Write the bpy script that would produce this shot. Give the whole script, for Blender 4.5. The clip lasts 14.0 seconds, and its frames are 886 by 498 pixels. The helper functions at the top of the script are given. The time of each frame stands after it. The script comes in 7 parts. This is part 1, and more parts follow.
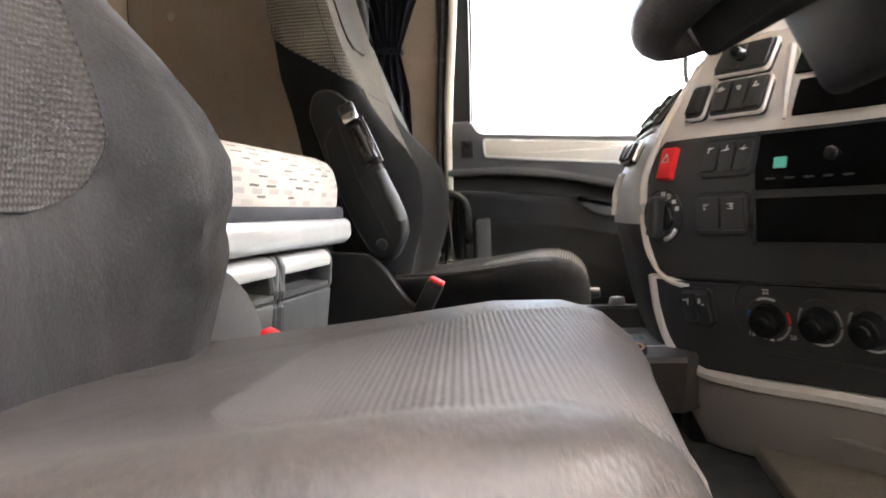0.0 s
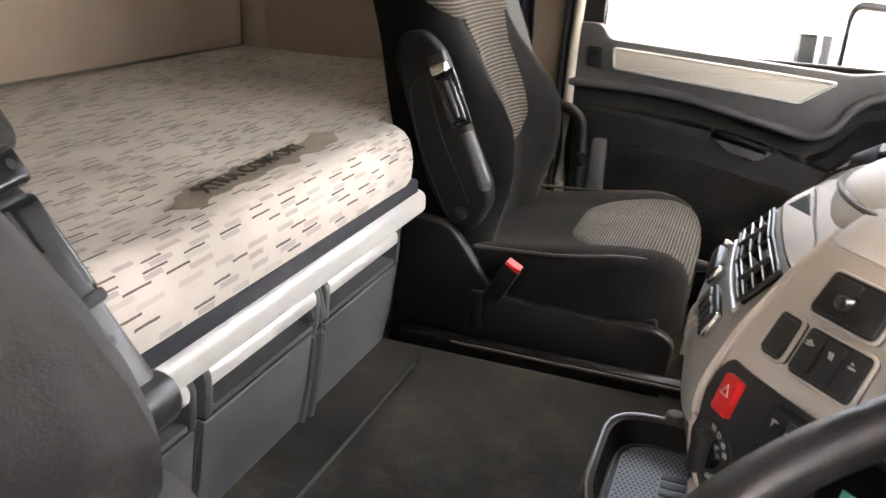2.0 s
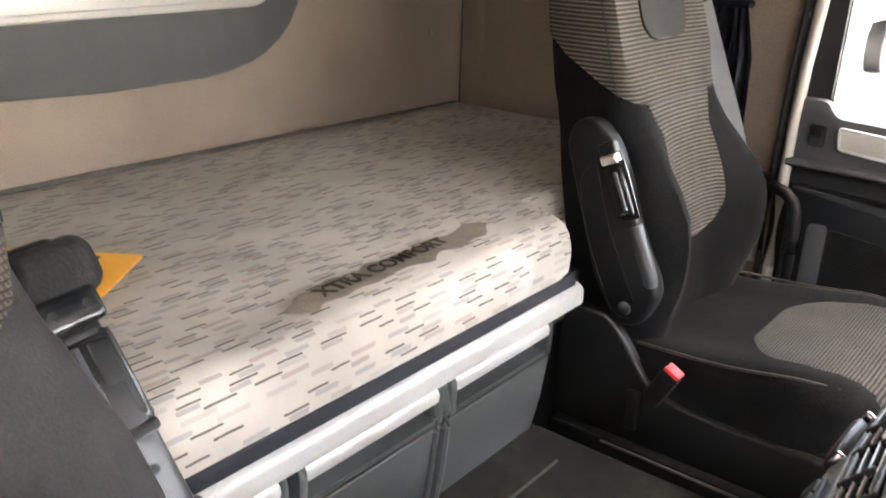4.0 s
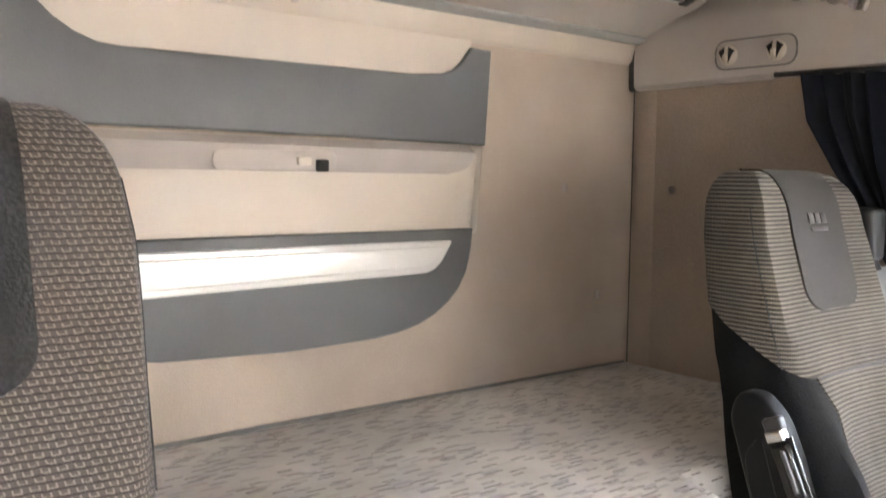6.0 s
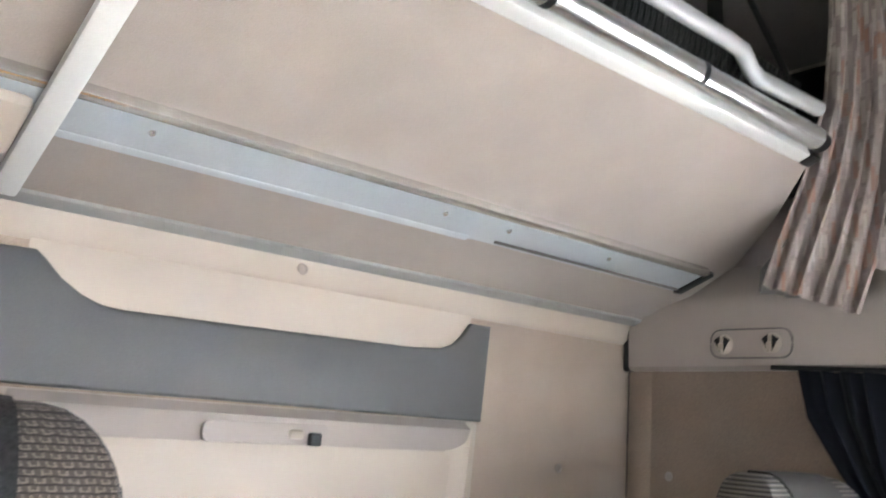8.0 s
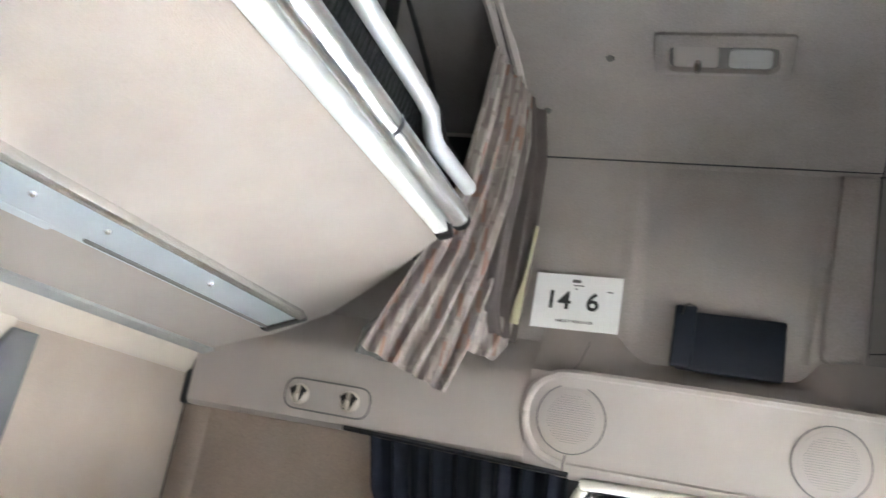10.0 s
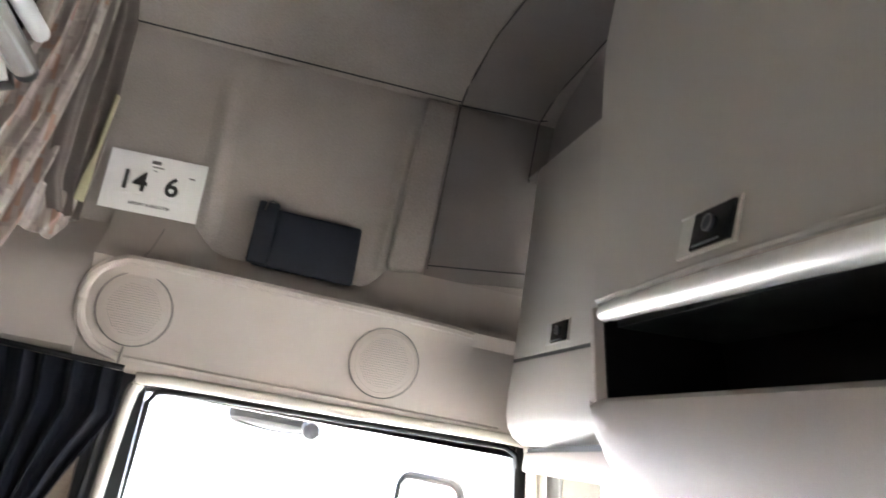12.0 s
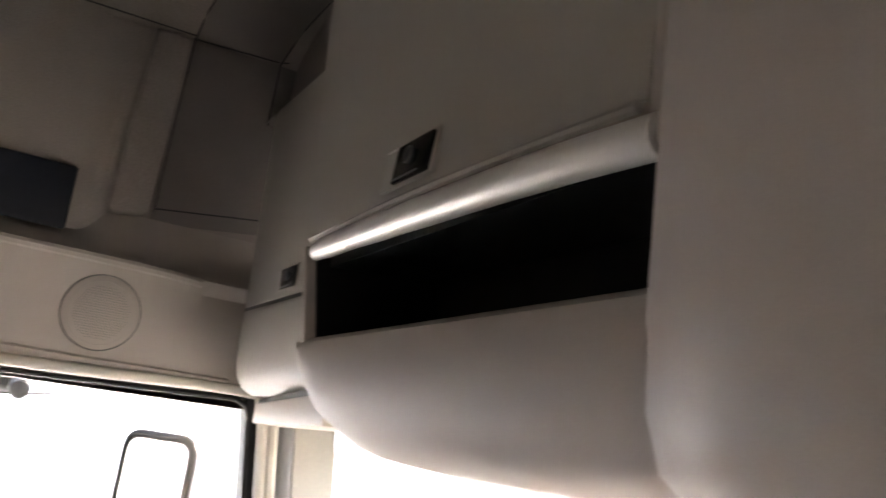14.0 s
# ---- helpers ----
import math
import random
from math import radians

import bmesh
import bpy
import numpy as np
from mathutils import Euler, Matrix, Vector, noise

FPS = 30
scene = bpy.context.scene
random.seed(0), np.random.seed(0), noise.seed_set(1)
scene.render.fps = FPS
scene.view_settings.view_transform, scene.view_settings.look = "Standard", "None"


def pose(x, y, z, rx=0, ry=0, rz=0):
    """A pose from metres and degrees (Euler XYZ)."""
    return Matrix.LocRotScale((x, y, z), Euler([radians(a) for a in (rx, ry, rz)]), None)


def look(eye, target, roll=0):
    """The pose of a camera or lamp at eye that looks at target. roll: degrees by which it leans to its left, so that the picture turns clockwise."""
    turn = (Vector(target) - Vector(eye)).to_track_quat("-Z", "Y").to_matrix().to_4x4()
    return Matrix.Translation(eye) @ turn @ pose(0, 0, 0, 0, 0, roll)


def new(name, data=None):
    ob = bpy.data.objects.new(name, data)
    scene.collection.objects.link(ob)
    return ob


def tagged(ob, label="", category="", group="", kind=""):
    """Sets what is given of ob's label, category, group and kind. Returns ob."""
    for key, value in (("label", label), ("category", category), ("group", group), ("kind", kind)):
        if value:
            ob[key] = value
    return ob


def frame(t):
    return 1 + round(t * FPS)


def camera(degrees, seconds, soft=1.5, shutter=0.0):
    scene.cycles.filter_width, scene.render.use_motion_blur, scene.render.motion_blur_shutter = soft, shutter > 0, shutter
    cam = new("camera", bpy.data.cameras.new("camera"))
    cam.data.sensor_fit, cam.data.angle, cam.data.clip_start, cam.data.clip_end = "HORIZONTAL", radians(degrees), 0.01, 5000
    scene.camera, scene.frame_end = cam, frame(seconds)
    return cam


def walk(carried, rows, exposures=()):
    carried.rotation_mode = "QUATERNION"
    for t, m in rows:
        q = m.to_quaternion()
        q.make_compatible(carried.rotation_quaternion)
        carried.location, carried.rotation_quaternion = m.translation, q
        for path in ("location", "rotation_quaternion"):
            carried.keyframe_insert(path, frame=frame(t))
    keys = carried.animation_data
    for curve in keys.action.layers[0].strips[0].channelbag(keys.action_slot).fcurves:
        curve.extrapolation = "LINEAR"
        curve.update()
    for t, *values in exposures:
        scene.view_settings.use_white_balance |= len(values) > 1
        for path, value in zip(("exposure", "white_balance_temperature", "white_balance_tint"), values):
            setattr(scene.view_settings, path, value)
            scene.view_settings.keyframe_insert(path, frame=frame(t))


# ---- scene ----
U = 1.07          # metres to one unit of the plan
cam = camera(54.8, 14.0, shutter=0.4)
PATH = [
    (0, (0.449, 0.057, 0.809), (0.144, 2.032, 0.726), -1.8),
    (0.5, (0.436, 0.137, 0.926), (0.077, 2.075, 0.589), -4.0),
    (1, (0.453, 0.114, 1.035), (-0.067, 1.995, 0.597), -1.1),
    (1.5, (0.493, 0.183, 1.159), (-0.061, 1.993, 0.515), 0.6),
    (2, (0.527, 0.306, 1.22), (-0.09, 2.076, 0.523), 3.2),
    (2.2, (0.535, 0.35, 1.223), (-0.139, 2.083, 0.486), 4.6),
    (4.3, (0.661, 0.459, 1.354), (-0.586, 1.881, 0.704), 0.9),
    (4.5, (0.66, 0.465, 1.357), (-0.644, 1.87, 0.784), 1.0),
    (5, (0.671, 0.466, 1.37), (-0.748, 1.805, 0.93), 1.3),
    (5.5, (0.686, 0.468, 1.384), (-0.805, 1.756, 1.046), 1.1),
    (6, (0.704, 0.472, 1.386), (-0.85, 1.72, 1.227), 0.7),
    (6.5, (0.691, 0.471, 1.401), (-0.894, 1.69, 1.412), -0.3),
    (7, (0.679, 0.455, 1.417), (-0.923, 1.64, 1.595), 0.5),
    (7.2, (0.673, 0.45, 1.422), (-0.934, 1.621, 1.644), 1.1),
    (9.3, (0.521, 0.463, 1.528), (-0.474, 2.087, 2.14), 9.1),
    (9.5, (0.48, 0.474, 1.539), (-0.4, 2.171, 2.127), 9.7),
    (10, (0.392, 0.522, 1.554), (-0.226, 2.352, 2.074), 10.7),
    (10.5, (0.342, 0.547, 1.56), (0.044, 2.461, 2.057), 10.2),
    (11, (0.328, 0.554, 1.565), (0.328, 2.497, 2.04), 10.9),
    (11.5, (0.335, 0.557, 1.563), (0.549, 2.487, 2.042), 10.1),
    (12, (0.357, 0.59, 1.55), (0.742, 2.495, 2.024), 10.1),
    (12.5, (0.39, 0.641, 1.534), (0.897, 2.531, 1.948), 9.1),
    (13, (0.396, 0.645, 1.541), (1.032, 2.502, 1.927), 8.8),
    (13.5, (0.401, 0.628, 1.538), (1.135, 2.443, 1.948), 8.3),
    (14, (0.428, 0.607, 1.544), (1.332, 2.33, 2.008), 7.5),
]
EXPOSURES = [(0.0, 5.3, 8100, 10), (0.5, 5.25, 8350, 10), (1.0, 5.35, 8250, 10), (1.5, 5.07, 8300, 11), (2.0, 5.03, 8200, 11), (4.4, 5.12, 7800, 10), (5.0, 5.22, 7700, 11), (6.0, 5.55, 7400, 11), (7.0, 5.45, 6900, 9), (9.5, 5.95, 6250, 6), (10.0, 6.05, 6250, 4),
             (10.5, 6.0, 6300, 5), (11.0, 5.7, 6400, 6), (11.5, 5.65, 6450, 6), (12.0, 5.82, 6700, 7), (12.5, 5.15, 6850, 8), (13.0, 4.45, 7050, 9), (13.5, 4.45, 7200, 10), (14.0, 4.62, 7500, 12)]
walk(cam, [(t, look(U * Vector(eye), U * Vector(target), roll)) for t, eye, target, roll in PATH], EXPOSURES)
# ------------------------------------------------------------------ light
world = bpy.data.worlds.new("sky")
scene.world = world
world.use_nodes = True
wn = world.node_tree
sky = wn.nodes.new("ShaderNodeTexSky")
sky.sky_type = 'NISHITA'
sky.sun_disc = False
sky.sun_elevation = radians(66)
sky.sun_rotation = radians(69)
sky.air_density, sky.dust_density, sky.ozone_density = 1.0, 4.0, 1.0
bgn = wn.nodes["Background"]
wn.links.new(sky.outputs[0], bgn.inputs[0])
bgn.inputs[1].default_value = 0.15

sun_data = bpy.data.lights.new("sun", 'SUN')
sun_data.energy, sun_data.angle, sun_data.color = 1.0, radians(18), (1.0, 0.97, 0.93)
sun = new("sun", sun_data)
sun.matrix_world = look((0, 0, 10), (-2.4, -0.9, 10 - 6.0))

# ------------------------------------------------------------------ materials


def mat(name, colour, rough=0.6, metal=0.0, var=0.12, scale=14.0, fine=160.0, bump=0.08, spec=0.5, coat=0.0, stretch=(1, 1, 1), sheen=0.0, crease=0.0, contrast=1.0):
    """A surface with stains at a large scale and grain at a fine one."""
    m = bpy.data.materials.new(name)
    m.use_nodes = True
    nt = m.node_tree
    b = nt.nodes["Principled BSDF"]
    b.inputs["Roughness"].default_value = rough
    b.inputs["Metallic"].default_value = metal
    b.inputs["Specular IOR Level"].default_value = spec
    b.inputs["Coat Weight"].default_value = coat
    b.inputs["Sheen Weight"].default_value = sheen
    tc = nt.nodes.new("ShaderNodeTexCoord")
    mp = nt.nodes.new("ShaderNodeMapping")
    mp.inputs["Scale"].default_value = stretch
    nt.links.new(tc.outputs["Object"], mp.inputs["Vector"])
    n1 = nt.nodes.new("ShaderNodeTexNoise")
    n1.inputs["Scale"].default_value, n1.inputs["Detail"].default_value = scale, 5
    n2 = nt.nodes.new("ShaderNodeTexNoise")
    n2.inputs["Scale"].default_value, n2.inputs["Detail"].default_value = fine, 3
    nt.links.new(mp.outputs[0], n1.inputs["Vector"])
    nt.links.new(mp.outputs[0], n2.inputs["Vector"])
    add = nt.nodes.new("ShaderNodeMath")
    add.operation = 'ADD'
    nt.links.new(n1.outputs[0], add.inputs[0])
    nt.links.new(n2.outputs[0], add.inputs[1])
    mr = nt.nodes.new("ShaderNodeMapRange")
    mr.inputs["From Min"].default_value, mr.inputs["From Max"].default_value = 1 - 0.4 / contrast, 1 + 0.4 / contrast
    mr.inputs["To Min"].default_value, mr.inputs["To Max"].default_value = 1 - var, 1 + var
    nt.links.new(add.outputs[0], mr.inputs[0])
    mul = nt.nodes.new("ShaderNodeVectorMath")
    mul.operation = 'SCALE'
    mul.inputs[0].default_value = colour
    nt.links.new(mr.outputs[0], mul.inputs["Scale"])
    nt.links.new(mul.outputs[0], b.inputs["Base Color"])
    rr = nt.nodes.new("ShaderNodeMapRange")
    rr.inputs["To Min"].default_value, rr.inputs["To Max"].default_value = max(rough - 0.1, 0.03), min(rough + 0.1, 1)
    nt.links.new(n1.outputs[0], rr.inputs[0])
    nt.links.new(rr.outputs[0], b.inputs["Roughness"])
    if bump:
        bp = nt.nodes.new("ShaderNodeBump")
        bp.inputs["Strength"].default_value, bp.inputs["Distance"].default_value = bump, 0.004
        nt.links.new(n2.outputs[0], bp.inputs["Height"])
        nt.links.new(bp.outputs[0], b.inputs["Normal"])
        if crease:
            n3 = nt.nodes.new("ShaderNodeTexNoise")
            n3.inputs["Scale"].default_value, n3.inputs["Detail"].default_value, n3.inputs["Distortion"].default_value = scale * 1.6, 3, 1.2
            nt.links.new(mp.outputs[0], n3.inputs["Vector"])
            bq = nt.nodes.new("ShaderNodeBump")
            bq.inputs["Strength"].default_value, bq.inputs["Distance"].default_value = crease, 0.02
            nt.links.new(n3.outputs[0], bq.inputs["Height"])
            nt.links.new(bq.outputs[0], bp.inputs["Normal"])
    return m


def math_node(nt, op, a, b=None, c=None):
    n = nt.nodes.new("ShaderNodeMath")
    n.operation = op
    for k, v in enumerate((a, b, c)):
        if v is None:
            continue
        if isinstance(v, (int, float)):
            n.inputs[k].default_value = v
        else:
            nt.links.new(v, n.inputs[k])
    return n.outputs[0]


def dash_mask(nt, u, v, length, height, keep, seed, lo=0.0, hi=0.55, share=0.86, vary=0.0):
    """Short woven bars set at random in rows: 1 on a bar; and a random tone per bar."""
    row = math_node(nt, 'FLOOR', math_node(nt, 'DIVIDE', v, height))
    w1 = nt.nodes.new("ShaderNodeTexWhiteNoise")
    w1.noise_dimensions = '2D'
    cx = nt.nodes.new("ShaderNodeCombineXYZ")
    nt.links.new(row, cx.inputs[0])
    cx.inputs[1].default_value = seed
    nt.links.new(cx.outputs[0], w1.inputs["Vector"])
    col_f = math_node(nt, 'ADD', math_node(nt, 'DIVIDE', u, length), math_node(nt, 'MULTIPLY', w1.outputs[0], 7.3))
    col = math_node(nt, 'FLOOR', col_f)
    c2 = nt.nodes.new("ShaderNodeCombineXYZ")
    nt.links.new(col, c2.inputs[0])
    nt.links.new(row, c2.inputs[1])
    w2 = nt.nodes.new("ShaderNodeTexWhiteNoise")
    w2.noise_dimensions = '3D'
    c2.inputs[2].default_value = seed
    nt.links.new(c2.outputs[0], w2.inputs["Vector"])
    on = math_node(nt, 'LESS_THAN', w2.outputs[0], keep)
    fr = math_node(nt, 'FRACT', math_node(nt, 'DIVIDE', v, height))
    inside = math_node(nt, 'MULTIPLY', math_node(nt, 'LESS_THAN', fr, hi), math_node(nt, 'GREATER_THAN', fr, lo))
    gap = math_node(nt, 'LESS_THAN', math_node(nt, 'FRACT', col_f), math_node(nt, 'ADD', math_node(nt, 'MULTIPLY', w2.outputs[0], vary / keep), share - vary / 2))
    on = math_node(nt, 'MULTIPLY', math_node(nt, 'MULTIPLY', on, inside), gap)
    return on, math_node(nt, 'DIVIDE', w2.outputs[0], keep)


def bar_cloth(name, base, tones, length, height, keep, ax_u, ax_v, rough=0.9, weave=900, lines=None, hi=0.55, share=0.86, vary=0.0):
    """Cloth with rows of small coloured bars."""
    m = bpy.data.materials.new(name)
    m.use_nodes = True
    nt = m.node_tree
    b = nt.nodes["Principled BSDF"]
    b.inputs["Roughness"].default_value = rough
    b.inputs["Sheen Weight"].default_value = 0.1
    b.inputs["Specular IOR Level"].default_value = 0.25
    tc = nt.nodes.new("ShaderNodeTexCoord")
    wob = nt.nodes.new("ShaderNodeTexNoise")
    wob.inputs["Scale"].default_value = 55
    nt.links.new(tc.outputs["Object"], wob.inputs["Vector"])
    sep = nt.nodes.new("ShaderNodeSeparateXYZ")
    nt.links.new(tc.outputs["Object"], sep.inputs[0])
    jit = math_node(nt, 'MULTIPLY', math_node(nt, 'SUBTRACT', wob.outputs[0], 0.5), height * 0.16)

    def axis(spec):
        out = None
        for k, f in spec:
            term = math_node(nt, 'MULTIPLY', sep.outputs[k], f)
            out = term if out is None else math_node(nt, 'ADD', out, term)
        return out
    u = axis(ax_u)
    v = math_node(nt, 'ADD', axis(ax_v), jit)
    on, tone = dash_mask(nt, u, v, length, height, keep, 3.7, 0.0, hi, share, vary)
    if lines:
        on2, tone2 = dash_mask(nt, u, v, length, height, 0.48, 3.7 + 5, 0.64, 0.86, share - 0.04, vary)
    else:
        on2, tone2 = dash_mask(nt, u, v, length * 0.55, height * 1.9, keep * 0.35, 9.1)
    ramp = nt.nodes.new("ShaderNodeValToRGB")
    ramp.color_ramp.interpolation = 'CONSTANT'
    while len(ramp.color_ramp.elements) < len(tones):
        ramp.color_ramp.elements.new(0.5)
    for k, c in enumerate(tones):
        ramp.color_ramp.elements[k].position = k / len(tones)
        ramp.color_ramp.elements[k].color = (*c, 1)
    nt.links.new(tone, ramp.inputs[0])
    ramp2 = nt.nodes.new("ShaderNodeValToRGB")
    ramp2.color_ramp.interpolation = 'CONSTANT'
    ramp2.color_ramp.elements[0].color = (*(lines or tones)[-1], 1)
    ramp2.color_ramp.elements[1].color = (*(lines or tones)[0], 1)
    ramp2.color_ramp.elements[1].position = 0.5
    nt.links.new(tone2, ramp2.inputs[0])
    st = nt.nodes.new("ShaderNodeTexNoise")
    st.inputs["Scale"].default_value, st.inputs["Detail"].default_value = 5, 6
    nt.links.new(tc.outputs["Object"], st.inputs["Vector"])
    sm = nt.nodes.new("ShaderNodeMapRange")
    sm.inputs["From Min"].default_value, sm.inputs["From Max"].default_value = 0.3, 0.7
    sm.inputs["To Min"].default_value, sm.inputs["To Max"].default_value = 0.86, 1.06
    nt.links.new(st.outputs[0], sm.inputs[0])
    mix = nt.nodes.new("ShaderNodeMix")
    mix.data_type = 'RGBA'
    mix.inputs[6].default_value = (*base, 1)
    nt.links.new(math_node(nt, 'MULTIPLY', on, 0.85), mix.inputs[0])
    nt.links.new(ramp.outputs[0], mix.inputs[7])
    mix2 = nt.nodes.new("ShaderNodeMix")
    mix2.data_type = 'RGBA'
    nt.links.new(math_node(nt, 'MULTIPLY', on2, 0.88 if lines else 0.6), mix2.inputs[0])
    nt.links.new(mix.outputs[2], mix2.inputs[6])
    nt.links.new(ramp2.outputs[0], mix2.inputs[7])
    sc = nt.nodes.new("ShaderNodeVectorMath")
    sc.operation = 'SCALE'
    nt.links.new(mix2.outputs[2], sc.inputs[0])
    nt.links.new(sm.outputs[0], sc.inputs["Scale"])
    nt.links.new(sc.outputs[0], b.inputs["Base Color"])
    n2 = nt.nodes.new("ShaderNodeTexNoise")
    n2.inputs["Scale"].default_value = weave
    nt.links.new(tc.outputs["Object"], n2.inputs["Vector"])
    bp = nt.nodes.new("ShaderNodeBump")
    bp.inputs["Strength"].default_value, bp.inputs["Distance"].default_value = 0.25, 0.002
    nt.links.new(n2.outputs[0], bp.inputs["Height"])
    nt.links.new(bp.outputs[0], b.inputs["Normal"])
    return m


def knit(name, dark, light, pitch_u, pitch_v, ax_u, ax_v, ribs=0.5, shift=0.5, rough=0.88, spec=0.1):
    """Ribbed seat cloth: small light stitches between dark grooves."""
    m = bpy.data.materials.new(name)
    m.use_nodes = True
    nt = m.node_tree
    b = nt.nodes["Principled BSDF"]
    b.inputs["Roughness"].default_value = rough
    b.inputs["Sheen Weight"].default_value = 0.08
    b.inputs["Specular IOR Level"].default_value = spec
    tc = nt.nodes.new("ShaderNodeTexCoord")
    sep = nt.nodes.new("ShaderNodeSeparateXYZ")
    nt.links.new(tc.outputs["Object"], sep.inputs[0])

    def axis(spec):
        out = None
        for k, f in spec:
            term = math_node(nt, 'MULTIPLY', sep.outputs[k], f)
            out = term if out is None else math_node(nt, 'ADD', out, term)
        return out
    u, v = axis(ax_u), axis(ax_v)
    row = math_node(nt, 'DIVIDE', v, pitch_v)
    half = math_node(nt, 'MULTIPLY', math_node(nt, 'MODULO', math_node(nt, 'FLOOR', math_node(nt, 'ABSOLUTE', row)), 2), shift)
    su = math_node(nt, 'SINE', math_node(nt, 'MULTIPLY', math_node(nt, 'ADD', math_node(nt, 'DIVIDE', u, pitch_u), half), 6.2832))
    sv = math_node(nt, 'SINE', math_node(nt, 'MULTIPLY', row, 6.2832))
    f = math_node(nt, 'ADD', math_node(nt, 'MULTIPLY', su, 1 - ribs), math_node(nt, 'MULTIPLY', sv, ribs))
    mr = nt.nodes.new("ShaderNodeMapRange")
    mr.inputs["From Min"].default_value, mr.inputs["From Max"].default_value = -0.35, 0.75
    nt.links.new(f, mr.inputs[0])
    st = nt.nodes.new("ShaderNodeTexNoise")
    st.inputs["Scale"].default_value, st.inputs["Detail"].default_value = 9, 5
    nt.links.new(tc.outputs["Object"], st.inputs["Vector"])
    mix = nt.nodes.new("ShaderNodeMix")
    mix.data_type = 'RGBA'
    mix.inputs[6].default_value, mix.inputs[7].default_value = (*dark, 1), (*light, 1)
    nt.links.new(mr.outputs[0], mix.inputs[0])
    sm = nt.nodes.new("ShaderNodeMapRange")
    sm.inputs["From Min"].default_value, sm.inputs["From Max"].default_value = 0.3, 0.7
    sm.inputs["To Min"].default_value, sm.inputs["To Max"].default_value = 0.8, 1.2
    nt.links.new(st.outputs[0], sm.inputs[0])
    sc = nt.nodes.new("ShaderNodeVectorMath")
    sc.operation = 'SCALE'
    nt.links.new(mix.outputs[2], sc.inputs[0])
    nt.links.new(sm.outputs[0], sc.inputs["Scale"])
    nt.links.new(sc.outputs[0], b.inputs["Base Color"])
    bp = nt.nodes.new("ShaderNodeBump")
    bp.inputs["Strength"].default_value, bp.inputs["Distance"].default_value = 0.5, 0.0015
    nt.links.new(f, bp.inputs["Height"])
    nt.links.new(bp.outputs[0], b.inputs["Normal"])
    return m


def stitch_cloth(name, ground, groove, thread, pitch):
    """Headrest cloth: dark grooves between rows of small light square stitches."""
    m = mat(name, ground, 0.85, var=0.25, scale=9, fine=600, bump=0.25, spec=0.15, sheen=0.08)
    nt = m.node_tree
    base = nt.nodes["Principled BSDF"].inputs["Base Color"]
    src = base.links[0].from_socket
    tc = nt.nodes.new("ShaderNodeTexCoord")
    sep = nt.nodes.new("ShaderNodeSeparateXYZ")
    nt.links.new(tc.outputs["Object"], sep.inputs[0])
    wob = nt.nodes.new("ShaderNodeTexNoise")
    wob.inputs["Scale"].default_value = 90
    nt.links.new(tc.outputs["Object"], wob.inputs["Vector"])
    jit = math_node(nt, 'MULTIPLY', math_node(nt, 'SUBTRACT', wob.outputs[0], 0.5), 0.45)
    v = math_node(nt, 'ADD', math_node(nt, 'DIVIDE', sep.outputs[2], pitch), jit)
    u = math_node(nt, 'ADD', math_node(nt, 'DIVIDE', math_node(nt, 'SUBTRACT', sep.outputs[1], sep.outputs[0]), pitch * 0.98), jit)
    fv = math_node(nt, 'FRACT', v)
    par = math_node(nt, 'MODULO', math_node(nt, 'FLOOR', v), 2)
    u2 = math_node(nt, 'ADD', u, par)
    tick = math_node(nt, 'MULTIPLY', math_node(nt, 'LESS_THAN', math_node(nt, 'FRACT', u2), 0.26),
                     math_node(nt, 'MULTIPLY', math_node(nt, 'GREATER_THAN', fv, 0.36), math_node(nt, 'LESS_THAN', fv, 0.88)))
    foot = math_node(nt, 'MULTIPLY', math_node(nt, 'LESS_THAN', math_node(nt, 'FRACT', math_node(nt, 'MULTIPLY', u2, 0.5)), 0.6),
                     math_node(nt, 'MULTIPLY', math_node(nt, 'GREATER_THAN', fv, 0.30), math_node(nt, 'LESS_THAN', fv, 0.46)))
    light = math_node(nt, 'MAXIMUM', tick, foot)
    worn = math_node(nt, 'MULTIPLY', light, math_node(nt, 'ADD', math_node(nt, 'MULTIPLY', wob.outputs[0], 0.9), 0.35))
    dark = math_node(nt, 'LESS_THAN', fv, 0.22)
    for fac, col in ((dark, groove), (worn, thread)):
        mix = nt.nodes.new("ShaderNodeMix")
        mix.data_type = 'RGBA'
        nt.links.new(fac, mix.inputs[0])
        nt.links.new(src, mix.inputs[6])
        mix.inputs[7].default_value = (*col, 1)
        src = mix.outputs[2]
    nt.links.new(src, base)
    return m


def glass(name, colour=(1, 1, 1)):
    m = bpy.data.materials.new(name)
    m.use_nodes = True
    b = m.node_tree.nodes["Principled BSDF"]
    b.inputs["Base Color"].default_value = (*colour, 1)
    b.inputs["Roughness"].default_value = 0.02
    b.inputs["Transmission Weight"].default_value = 1.0
    b.inputs["IOR"].default_value = 1.45
    return m


